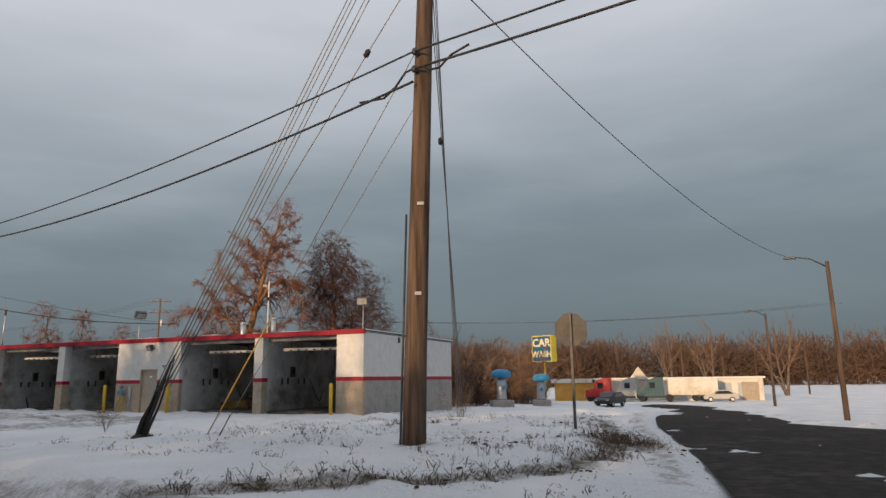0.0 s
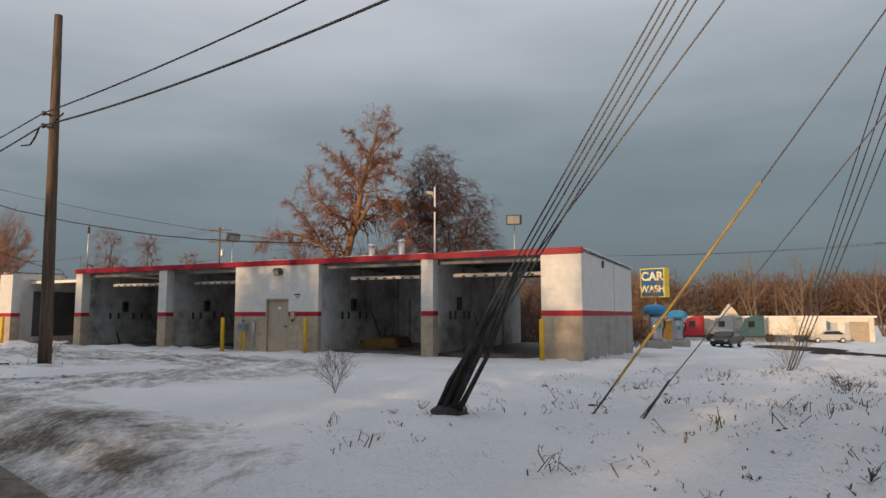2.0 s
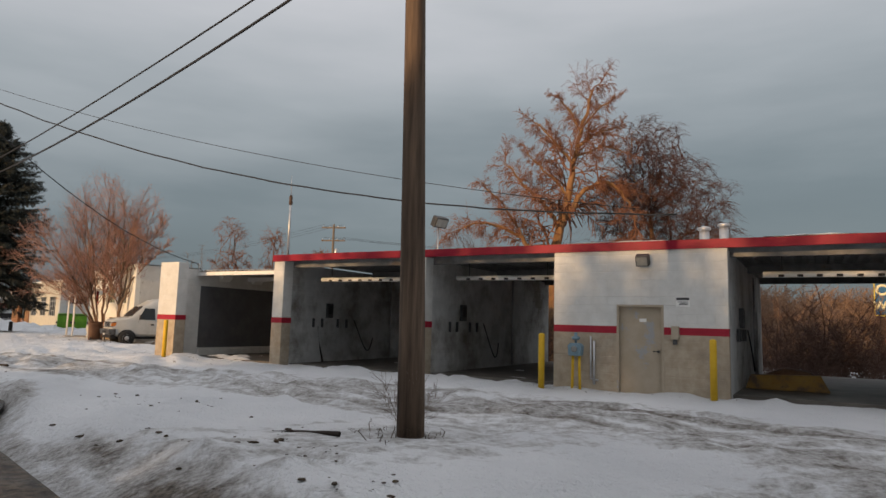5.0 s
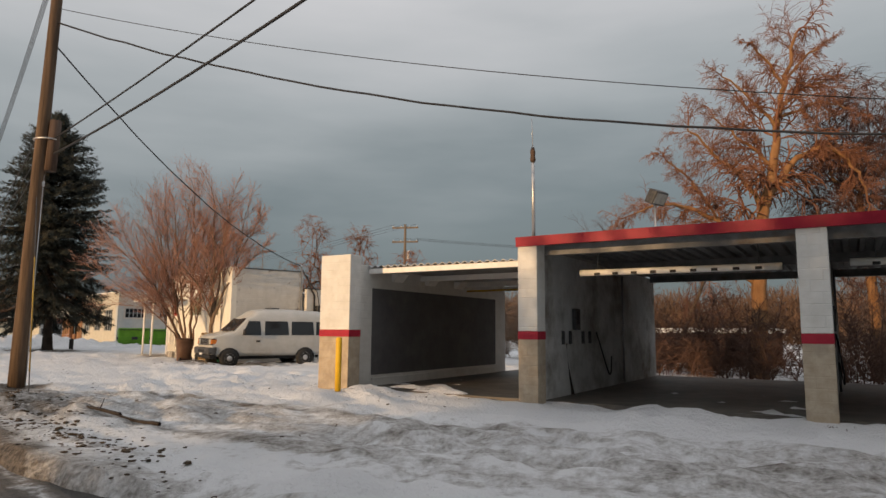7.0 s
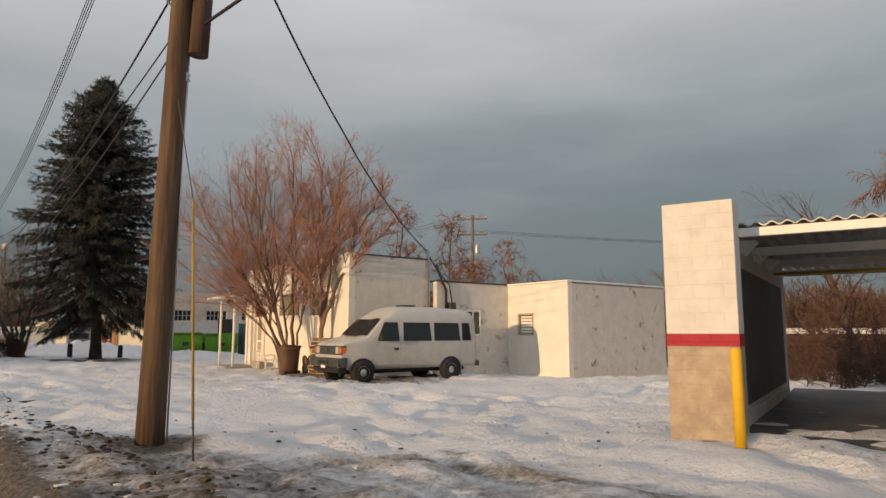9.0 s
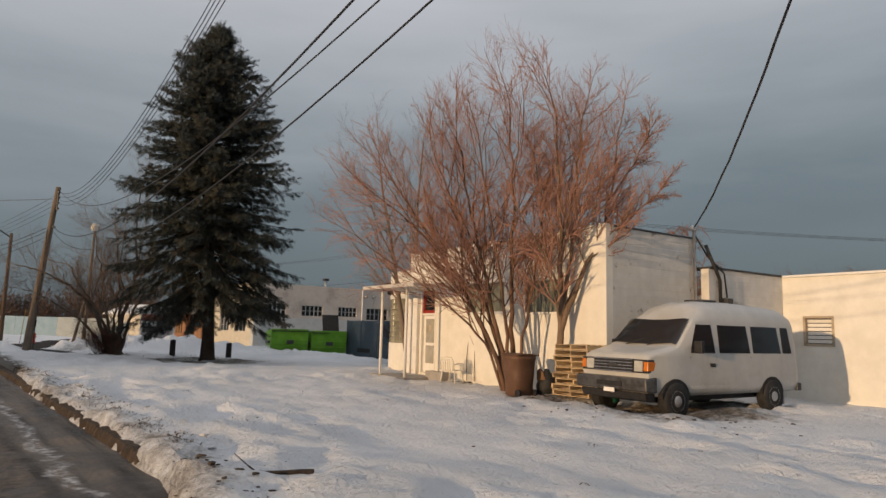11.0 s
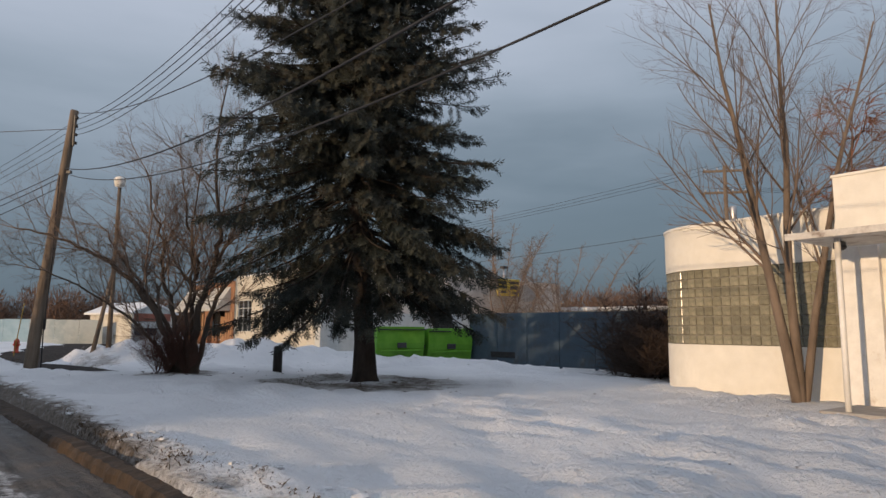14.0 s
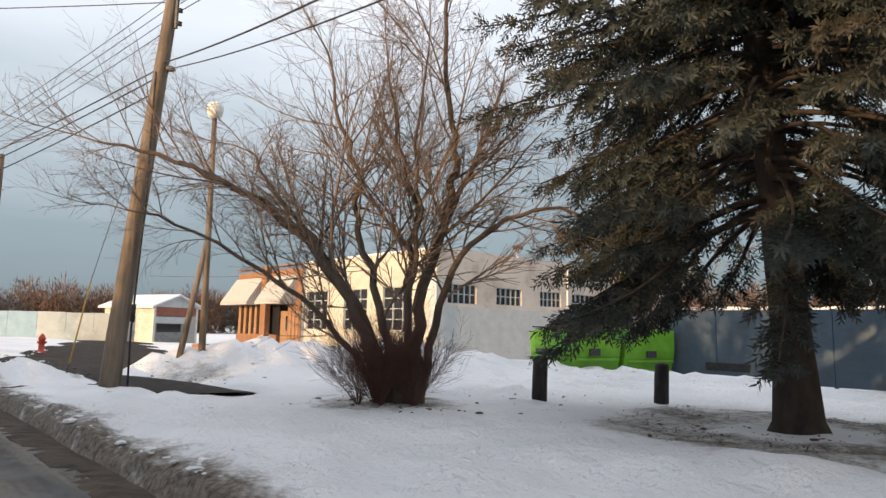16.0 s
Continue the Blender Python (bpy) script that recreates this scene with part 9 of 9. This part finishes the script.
# lower block behind the fence
lowb = thing("low_building", up_frame(-57.5, 104.0, -0.4, 0.9, -0.43), "low beige flat-roofed building beyond the fence", "building")
part("wall", box(B(), 0, 26, 0, 8, -0.5, 3.4), M_CREAMY, lowb)
part("roof", box(B(), -0.2, 26.2, -0.2, 8.2, 3.401, 3.7, 0.02), M_TRIM, lowb, "pale flat roof edge")
for k in range(4):
    g = part("window", box(B(), 2 + 6 * k, 4 + 6 * k, -0.03, -0.001, 1.2, 2.4), M_GLASSDARK, lowb)
    part("window_frame", box(B(), 1.9 + 6 * k, 4.1 + 6 * k, -0.06, -0.001, 1.08, 1.19), M_TRIM, g)

# long dark building with a snowy roof, seen through the bays
M_DARKBRICK = surf("dark_weathered_brick", (0.075, 0.042, 0.033), (0.12, 0.066, 0.05), 5, 0.85, 0.3, 30, stain=(0.05, 0.035, 0.03), stain_scale=0.6, blocks=(0.22, 0.075))
rearb = thing("rear_building", up_frame(-19.5, 88.0, -1.3, 0.97, -0.24), "long low dark brick building under a snowy roof", "building")
part("wall", box(B(), 0, 15, 0, 9, -1.5, 2.7), M_DARKBRICK, rearb)
part("roof", box(B(), -0.3, 15.3, -0.4, 9.3, 2.701, 3.15, 0.05), M_SNOW, rearb, "flat roof under snow")
for k in range(2):
    g = part("window", box(B(), 2.5 + 5.4 * k, 4.1 + 5.4 * k, -0.03, -0.001, 0.6, 1.9), M_GLASSDARK, rearb)
    part("window_frame", box(B(), 2.4 + 5.4 * k, 4.2 + 5.4 * k, -0.06, -0.001, 0.48, 0.599), M_PALEGREY, g)

# small hut with a gable and a wide shutter across the cross street; y runs away from the street
HL, HW_, HH = 7.5, 5.0, 3.4
hut_m = up_frame(-99.5 - 0.95 * HL, 108.0 + 0.31 * HL, ground_z(-99.5, 108.0) - 0.02, 0.95, -0.31)
hut = thing("hut", hut_m, "small white hut with snowy gable roof and grey shutter", "hut")
M_BRICKRED = surf("dull_red_brick", (0.22, 0.085, 0.06), (0.30, 0.12, 0.085), 5, 0.85, 0.3, 30, blocks=(0.22, 0.075))
M_HUTWALL = surf("pale_hut_paint", (0.52, 0.50, 0.44), (0.62, 0.60, 0.54), 1.5, 0.8, 0.15, 20, stain=(0.42, 0.39, 0.33), stain_scale=0.7, blocks=(0.4, 0.2))
part("side_wall", box(B(), 0, HL, 0, 0.25, -0.5, HH), M_HUTWALL, hut, "pale side wall")
part("front_wall", box(B(), HL - 0.25, HL, 0.251, HW_, 2.55, HH), M_BRICKRED, hut, "red brick band over the shutter")
part("front_wall", box(B(), HL - 0.25, HL, 3.9, HW_, -0.5, 2.549), M_GREYBLOCK, hut)
shutter = part("shutter", box(B(), HL - 0.2, HL - 0.12, 0.251, 3.899, -0.3, 2.549), M_DECK, hut, "grey shutter with a dark strip")
part("shutter_window", box(B(), HL - 0.12, HL - 0.09, 0.5, 3.3, 0.95, 1.75), M_GLASSDARK, shutter)
part("shutter_rail", box(B(), HL - 0.119, HL - 0.05, 0.26, 3.89, 1.80, 2.45, 0.01), M_PALEGREY, shutter, "pale upper shutter panel")
part("back_wall", box(B(), 0, 0.25, 0.251, HW_, -0.5, HH), M_HUTWALL, hut)
part("side_wall", box(B(), 0, HL, HW_ + 0.001, HW_ + 0.25, -0.5, HH), M_HUTWALL, hut)
MID_Y = (HW_ + 0.25) / 2
gv_ = B()
for x0, x1 in ((0.0, 0.2), (HL - 0.2, HL)):
    a3 = [gv_.verts.new((x, y, z)) for x in (x0, x1) for y, z in ((0.0, HH + 0.001), (HW_ + 0.25, HH + 0.001), (MID_Y, HH + 1.15))]
    for q in ((0, 1, 2), (5, 4, 3), (0, 3, 4, 1), (1, 4, 5, 2), (2, 5, 3, 0)):
        gv_.faces.new([a3[i] for i in q])
    part("gable", gv_, M_PALEGREY, hut, "grey boarded gable")
    gv_ = B()
for s_ in (-1, 1):
    rf_ = B()
    e_ = MID_Y + s_ * (MID_Y + 0.5)
    a4 = [rf_.verts.new((x, y, z)) for x in (-0.4, HL + 0.45) for y, z in ((MID_Y, HH + 1.17), (e_, HH - 0.08), (e_, HH + 0.06), (MID_Y, HH + 1.32))]
    for q in ((0, 1, 2, 3), (7, 6, 5, 4), (0, 4, 5, 1), (1, 5, 6, 2), (2, 6, 7, 3), (3, 7, 4, 0)):
        rf_.faces.new([a4[i] for i in q])
    part("roof_slope", rf_, M_SNOW, hut, "roof slope under snow")
part("eave_board", box(B(), -0.4, HL + 0.45, -0.53, -0.5, HH - 0.14, HH + 0.0), M_TRIM, hut)
# long painted wall by the hut
M_TEAL = surf("faded_teal_panel", (0.36, 0.50, 0.54), (0.48, 0.60, 0.63), 1.2, 0.7, 0.1, 10)
M_PALEPANEL = surf("pale_cream_panel", (0.55, 0.56, 0.50), (0.64, 0.65, 0.58), 1.2, 0.75, 0.1, 10, stain=(0.46, 0.50, 0.46), stain_scale=0.4)
lw = thing("panel_wall", up_frame(-123.0, 92.5, -0.7, 0.80, 0.60), "long pale panel wall with a teal stretch beyond the street", "wall")
for k in range(11):
    part("wall_panel", box(B(), 2.3 * k + 0.01, 2.3 * k + 2.29, -0.06, 0.06, -0.4, 2.85 + 0.02 * (k % 3), 0.01), M_TEAL if k < 8 else M_PALEPANEL, lw, "faded teal panel" if k < 8 else "")
# green fence far behind
gf_ = thing("green_fence", up_frame(-96.0, 118.0, -1.0, 0.85, 0.52), "bright green fence beyond the cross street", "fence")
for k in range(6):
    part("panel", box(B(), 2.0 * k, 2.0 * k + 1.96, -0.04, 0.04, 0, 2.2, 0.01), M_LIME, gf_)
# hydrant
M_HYDRANT = surf("faded_red_hydrant", (0.40, 0.05, 0.03), (0.50, 0.09, 0.05), 6, 0.55, 0.1, 20)
hy = thing("fire_hydrant", pose(-82.9, 75.9, ground_z(-82.9, 75.9) - 0.08), "faded red fire hydrant in the snow", "hydrant")
part("barrel", lathe(B(), ((0.17, 0), (0.17, 0.06), (0.12, 0.08), (0.12, 0.55), (0.15, 0.57), (0.15, 0.62), (0.12, 0.70), (0.06, 0.78), (0.03, 0.84)), 14), M_HYDRANT, hy)
for s_ in (-1, 1):
    part("nozzle", tube(B(), ((s_ * 0.10, 0, 0.46), (s_ * 0.21, 0, 0.46)), 0.06, 10), M_HYDRANT, hy)

# utility pole with crossarm far behind the lots
up_ = thing("utility_pole", pose(-41.0, 93.5, -0.3), "far timber pole with crossarms and a transformer", "utility pole", "utility poles")
part("shaft", tube(B(), ((0, 0, 0), (0, 0, 13.6)), [0.2, 0.13], 10), M_GREYPOLE, up_)
for z in (13.2, 11.6):
    arm = part("crossarm", box(B(), -1.5, 1.5, -0.07, 0.07, z - 0.08, z + 0.08, 0.01), M_GREYPOLE, up_)
    for xx in (-1.35, -0.5, 0.5, 1.35):
        part("insulator", lathe(B(), ((0.04, 0.08), (0.07, 0.13), (0.04, 0.26)), 8, pose(xx, 0, z)), M_STEEL, arm)
part("transformer", lathe(B(), ((0.24, 9.6), (0.26, 9.65), (0.26, 10.5), (0.2, 10.6)), 12, pose(0.45, 0, 0)), M_STEEL, up_, "grey can transformer")
for k in range(3):
    sag_wire((-41.0 - 1.2 + 1.2 * k, 93.5, 13.3), (-120 + 2 * k, 150, 14.0), 2.0, 0.014, "thin far wire between crossarm poles", 14)
    sag_wire((-41.0 - 1.2 + 1.2 * k, 93.5, 11.7), (60 + 2 * k, 105, 12.5), 2.5, 0.014, "thin far wire between crossarm poles", 18)
sag_wire((-41, 93.5, 9.0), (-110, 122, 7.0), 1.4, 0.02, "thin far wire between crossarm poles", 16)

# ---- lot across the side street: long white building, trucks and trailers ----
LOT = up_frame(18.0, 101.5, -2.05, 0.953, -0.30)
M_FARWHITE = surf("sunlit_white_siding", (0.66, 0.62, 0.54), (0.74, 0.70, 0.62), 1, 0.75, 0.1, 5, stain=(0.55, 0.48, 0.38), stain_scale=0.3)
M_ORANGE = surf("orange_yellow_shopfront", (0.55, 0.27, 0.05), (0.65, 0.36, 0.08), 1, 0.7, 0.1, 8)
lotb = thing("long_white_building", LOT, "long low white building with an orange front end", "building")
part("wall", box(B(), 4.5, 27.5, 0, 9, -0.5, 3.0), M_FARWHITE, lotb)
part("roof", box(B(), 4.2, 27.8, -0.3, 9.3, 3.001, 3.25, 0.03), M_TRIM, lotb, "flat roof dusted with snow")
part("orange_end", box(B(), -1.5, 4.49, -0.2, 9, -0.5, 2.6), M_ORANGE, lotb, "orange painted end")
part("roof", box(B(), -2.0, 4.19, -0.6, 9.3, 2.601, 3.2, 0.03), M_FARWHITE, lotb, "pale canopy edge")
for k in range(4):
    g = part("roller_door", box(B(), 15.2 + 3.0 * k, 17.4 + 3.0 * k, -0.06, -0.001, -0.4, 2.4, 0.01), M_PALEGREY, lotb)
part("dark_door", box(B(), 24.7, 26.9, -0.09, -0.061, -0.4, 2.5, 0.01), M_TANBLOCK, lotb, "dark open doorway")
gable = B()
prism(gable, [(9.6, 3.26), (12.0, 3.26), (10.8, 4.9)], 2, 6)
part("gable", gable, M_FARWHITE, lotb, "small white gable on the roof")


def lorry(u, v, colour, label, box_len=0.0):
    """A road tractor with an optional sleeper and trailer box behind it, its nose to -x."""
    t = thing("truck", LOT @ pose(u, v, 0), label, "truck", "parked trucks")
    if colour is not None:
        part("cab", prism(B(), [(-1.0, 0.7), (2.6, 0.7), (2.6, 3.3), (1.5, 3.3), (0.5, 2.9), (0.2, 1.75), (-1.0, 1.6)], -1.15, 1.15, None, 0, 0.06), colour, t)
        part("windscreen", prism(B(), [(0.18, 1.85), (0.28, 1.85), (0.55, 2.65), (0.46, 2.68)], -1.0, 1.0), M_GLASSDARK, t)
        for s_ in (-1, 1):
            part("side_window", box(B(), 0.75, 1.5, s_ * 1.155 - 0.012, s_ * 1.155 + 0.012, 1.85, 2.6), M_GLASSDARK, t)
            for xx in (-0.3, 3.3):
                part("wheel", tube(B(), ((xx, s_ * 0.75, 0.5), (xx, s_ * 1.1, 0.5)), 0.5, 16), M_TYRE, t)
        part("chassis", box(B(), -0.8, 4.6, -0.5, 0.5, 0.5, 0.8, 0.02), M_DARKSTEEL, t)
        part("bumper", box(B(), -1.15, -1.0, -1.15, 1.15, 0.45, 0.85, 0.03), M_CHROME, t)
    if box_len:
        x0 = 3.0 if colour is not None else 0.0
        part("trailer_box", box(B(), x0, x0 + box_len, -1.2, 1.2, 0.85, 3.1, 0.04), M_FARWHITE, t, "plain white trailer box")
        for s_ in (-1, 1):
            for xx in (box_len * 0.55, box_len * 0.55 + 1.1):
                part("trailer_wheel", tube(B(), ((x0 + xx, s_ * 0.8, 0.45), (x0 + xx, s_ * 1.15, 0.45)), 0.45, 14), M_TYRE, t)
    return t


M_TRUCKRED = surf("dark_red_truck_paint", (0.35, 0.02, 0.025), (0.42, 0.03, 0.035), 3, 0.35, 0.02, 10)
M_TRUCKTEAL = surf("dark_teal_truck_paint", (0.02, 0.07, 0.085), (0.03, 0.09, 0.11), 3, 0.35, 0.02, 10)
lorry(4.6, -4.5, M_TRUCKRED, "red road tractor parked in the snowy lot")
lorry(8.2, -3.5, M_VAN, "white road tractor parked by the building")
lorry(11.6, -5.0, M_TRUCKTEAL, "dark teal road tractor parked before a trailer")
lorry(14.8, -4.0, None, "plain white box trailer in the snowy lot", 6.4)


def small_car(x, y, dx, dy, colour, label, group="parked cars"):
    t = thing("car", up_frame(x, y, ground_z(x, y) - 0.02, dx, dy), label, "car", group)
    part("body", prism(B(), [(-2.2, 0.35), (2.2, 0.35), (2.25, 0.75), (1.9, 0.92), (1.1, 1.0), (0.5, 1.5), (-1.0, 1.55), (-1.9, 1.05), (-2.25, 0.95)], -0.88, 0.88, None, 0, 0.08), colour, t)
    for s_ in (-1, 1):
        part("side_window", prism(B(), [(0.85, 1.03), (0.45, 1.42), (-0.95, 1.46), (-1.55, 1.05)], *sorted((s_ * 0.86, s_ * 0.885))), M_GLASSDARK, t)
        for xx in (-1.35, 1.35):
            w = part("wheel", tube(B(), ((xx, s_ * 0.68, 0.33), (xx, s_ * 0.90, 0.33)), 0.33, 16), M_TYRE, t)
            part("rim", tube(B(), ((xx, s_ * 0.89, 0.33), (xx, s_ * 0.91, 0.33)), 0.2, 12), M_STEEL, w)
    part("windscreen", prism(B(), [(1.06, 1.03), (1.12, 1.03), (0.56, 1.5), (0.5, 1.5)], -0.75, 0.75), M_GLASSDARK, t)
    for s_ in (-0.62, 0.62):
        part("headlamp", box(B(), 2.16, 2.26, s_ - 0.15, s_ + 0.15, 0.68, 0.8, 0.02), M_HEADLAMP, t)
    return t


M_CARDARK = surf("dark_car_paint", (0.014, 0.015, 0.018), (0.022, 0.023, 0.027), 3, 0.3, 0.02, 10)
p_ = LOT @ Vector((21.5, -4.5, 0))
small_car(p_.x, p_.y, -0.95, 0.3, M_VAN, "white car parked by the long building")
small_car(17.5, 71.7, -0.6, -0.8, M_CARDARK, "dark car standing on the side street")
sh = thing("shed", up_frame(76.0, 90.0, -2.0, 0.85, -0.5), "small tan shed beyond the snowy lot", "shed")
part("wall", box(B(), 0, 6, 0, 5, -0.3, 2.6), M_ORANGE, sh)
part("roof", box(B(), -0.2, 6.2, -0.2, 5.2, 2.601, 2.8, 0.02), M_TRIM, sh)
for k, (x, y, h) in enumerate(((37, 104, 9), (50, 120, 10), (64, 118, 9.5), (30, 116, 9), (84, 112, 9))):
    t = thing("utility_pole", pose(x, y, ground_z(x, y) - 0.2), "thin far timber pole by the lot", "utility pole", "utility poles")
    part("shaft", tube(B(), ((0, 0, 0), (0, 0, h)), [0.16, 0.11], 8), M_POLE, t)
    part("crossarm", box(B(), -1.1, 1.1, -0.06, 0.06, h - 0.8, h - 0.65), M_POLE, t)
for x0, y0, h in ((40, 118, 13), (46, 116, 12), (57, 112, 13)):
    fan_tree(x0, y0, [(30, 8, h, 0.3), (200, 14, h * 0.9, 0.22), (120, 20, h * 0.8, 0.2)], "pale tall bare tree beyond the lot", [(9, 36, 0.4, 6, 0.05, 0.05, 5, 0.3, 0.2), (7, 36, 0.5, 4, 0.1, 0.05, 3, 0.15, 0.3), (0, 0, 0, 3, 0.1, 0.05, 3, 0, 0.4)], M_BARK_GREY, M_TWIG_BROWN, int(x0))
# fallen branches on the snow
for x, y, az, ln in ((-31.3, 32.3, 150, 1.5), (-30.4, 32.0, 165, 1.0), (-42.4, 40.6, 195, 0.9), (-19.2, 24.2, 170, 0.7)):
    L = Limbs()
    rng = random.Random(int(ln * 100))
    a = radians(az)
    grow(rng, [L, L], [(5, 35, 0.35, 6, 0.08, 0.0, 5, 0.3, 0.4), (0, 0, 0, 3, 0.1, 0.0, 3, 0, 0.4)], Vector((0, 0, 0.04)), Vector((math.cos(a), math.sin(a), 0.03)), ln, 0.035, 0)
    t = thing("fallen_branch", pose(x, y, snow_height(x, y)), "dark fallen branch lying on the snow", "branch", "fallen branches")
    L.part("bough", M_BARK_DARK, t)


# clods of soil, leaves and gravel lying on the snow by the street
def clods(name, zones, seed, label, material, lo, hi):
    """Small uneven lumps. zones: (x, y, spread along the street, spread across, count)."""
    rng = random.Random(seed)
    v, f = [], []
    for x, y, sa, sn, cnt in zones:
        for k in range(cnt):
            da, dn = rng.gauss(0, sa), rng.gauss(0, sn)
            px, py = x - 0.8 * da + 0.6 * dn, y + 0.6 * da + 0.8 * dn
            r_ = lo * (hi / lo) ** (rng.random() ** 2.2)
            c = Vector((px, py, snow_height(px, py) + r_ * 0.15))
            sx, sy, sz = rng.uniform(0.7, 1.5), rng.uniform(0.7, 1.3), rng.uniform(0.25, 0.6)
            n0 = len(v)
            for lat, cnt_ in ((-0.5, 5), (0.45, 5)):
                for q in range(5):
                    a = 6.283 * (q + rng.uniform(-0.25, 0.25)) / 5
                    w = math.cos(lat) * rng.uniform(0.75, 1.2)
                    v.append((c.x + r_ * sx * w * math.cos(a), c.y + r_ * sy * w * math.sin(a), c.z + r_ * sz * math.sin(lat) * rng.uniform(0.7, 1.3)))
            v.append((c.x, c.y, c.z + r_ * sz * rng.uniform(0.7, 1.0)))
            for q in range(5):
                f.append((n0 + q, n0 + (q + 1) % 5, n0 + 5 + (q + 1) % 5, n0 + 5 + q))
                f.append((n0 + 5 + q, n0 + 5 + (q + 1) % 5, n0 + 10))
    ob = new(name, raw(name, v, f, material))
    return tagged(ob, label, "clods", kind="stuff")


M_CLOD = surf("frozen_soil_clods", (0.028, 0.021, 0.015), (0.10, 0.072, 0.047), 9, 0.95, 0.6, 40)
M_CRUMB = surf("dirty_snow_crumbs", (0.40, 0.40, 0.40), (0.66, 0.66, 0.67), 6, 0.8, 0.6, 30)
ZONES = []
rng = random.Random(41)
for k in range(9):
    ZONES.append((*street(rng.uniform(24, 35), rng.uniform(6.4, 8.2)), 0.55, 0.18, rng.randint(6, 16)))
for a_, n_, sa, sn, c_ in ((44.5, 6.1, 2.2, 0.4, 260), (49.5, 6.1, 2.0, 0.35, 200), (51.6, 6.3, 0.7, 0.35, 130), (49.0, 8.6, 2.5, 1.0, 60), (27.8, 6.2, 3.0, 0.4, 90)):
    ZONES.append((*street(a_, n_), sa, sn, c_))
for k in range(34):
    ZONES.append((*street(rng.uniform(40, 96), rng.uniform(8, 20)), 0.5, 0.4, rng.randint(2, 6)))
ZONES += [(q_.x, q_.y, 0.35, 0.2, 26) for q_ in CORNER[2:8]] + [(*street(a_, KERB - 0.15), 0.8, 0.3, 60) for a_ in np.arange(41, 60.5, 1.3)]
for k in range(60):
    ZONES.append((*street(rng.uniform(-3, 15), rng.uniform(8.5, 17)), 0.25, 0.12, rng.randint(3, 8)))
ZONES += [(-43.6, 54.85, 0.7, 0.12, 150), (-41.4, 51.0, 0.9, 0.25, 90), (-38.6, 48.3, 1.3, 0.5, 160), (-39.6, 48.6, 1.8, 0.8, 70), (-63.5, 61.4, 0.9, 0.5, 90), (-69.8, 65.6, 1.2, 0.6, 120), (-71.6, 65.0, 0.9, 0.5, 120), (-61.0, 64.0, 1.5, 1.0, 40), (-57.4, 60.2, 1.6, 0.7, 70)]
clods("soil_clods", ZONES, 5, "dark clods of soil and leaves on the snow", M_CLOD, 0.012, 0.055)
ZONES = [(*street(a_, KERB - 0.55), 0.5, 0.10, 22) for a_ in np.arange(60.5, 100, 1.1)] + [(*street(a_, KERB + 0.55), 0.5, 0.12, 12) for a_ in np.arange(60.5, 100, 1.1)]
rng = random.Random(43)
for hx, hy, hr, hh in HEAPS:
    ZONES.append((hx, hy, hr * 0.6, hr * 0.5, 60))


def crumbs_on_road(zones):
    """Snow crumbs along the gutter and on the ploughed heaps."""
    return clods("snow_crumbs", zones, 6, "crumbs of dirty snow along gutter and heaps", M_CRUMB, 0.015, 0.07)


crumbs_on_road(ZONES)
# young dark sapling growing against the wall inside a bay
sap = thing("sapling", pose(-24.0, 38.4, 0.03), "small black bare sapling against the bay wall", "sapling")
L = Limbs()
rng = random.Random(19)
grow(rng, [L, L, L], [(4, 40, 0.55, 6, 0.07, 0.02, 5, 0.5, 0.4), (3, 40, 0.5, 4, 0.1, 0.03, 4, 0.2, 0.4), (0, 0, 0, 3, 0.1, 0.0, 3, 0, 0.4)], Vector((0, 0, 0)), Vector((-0.12, 0, 1)).normalized(), 1.25, 0.045, 0)
L.part("stem", M_BARK_DARK, sap)
# two thin saplings against the cream wall, and bare ground stones beneath them
for x, y, h, sd in ((-44.05, 55.42, 2.1, 3), (-43.75, 55.15, 1.7, 8)):
    t = thing("sapling", pose(x, y, 0.0), "thin bare sapling before the cream wall", "sapling")
    L = Limbs()
    rng = random.Random(sd)
    grow(rng, [L, L, L], [(3, 22, 0.3, 8, 0.04, 0.06, 5, 0.6, 0.4), (2, 26, 0.4, 4, 0.06, 0.06, 4, 0.3, 0.4), (0, 0, 0, 3, 0.06, 0.05, 3, 0, 0.4)], Vector((0, 0, 0)), Vector((-0.08, 0, 1)).normalized(), h, 0.017, 0)
    L.part("stem", M_BARK_GREY, t)
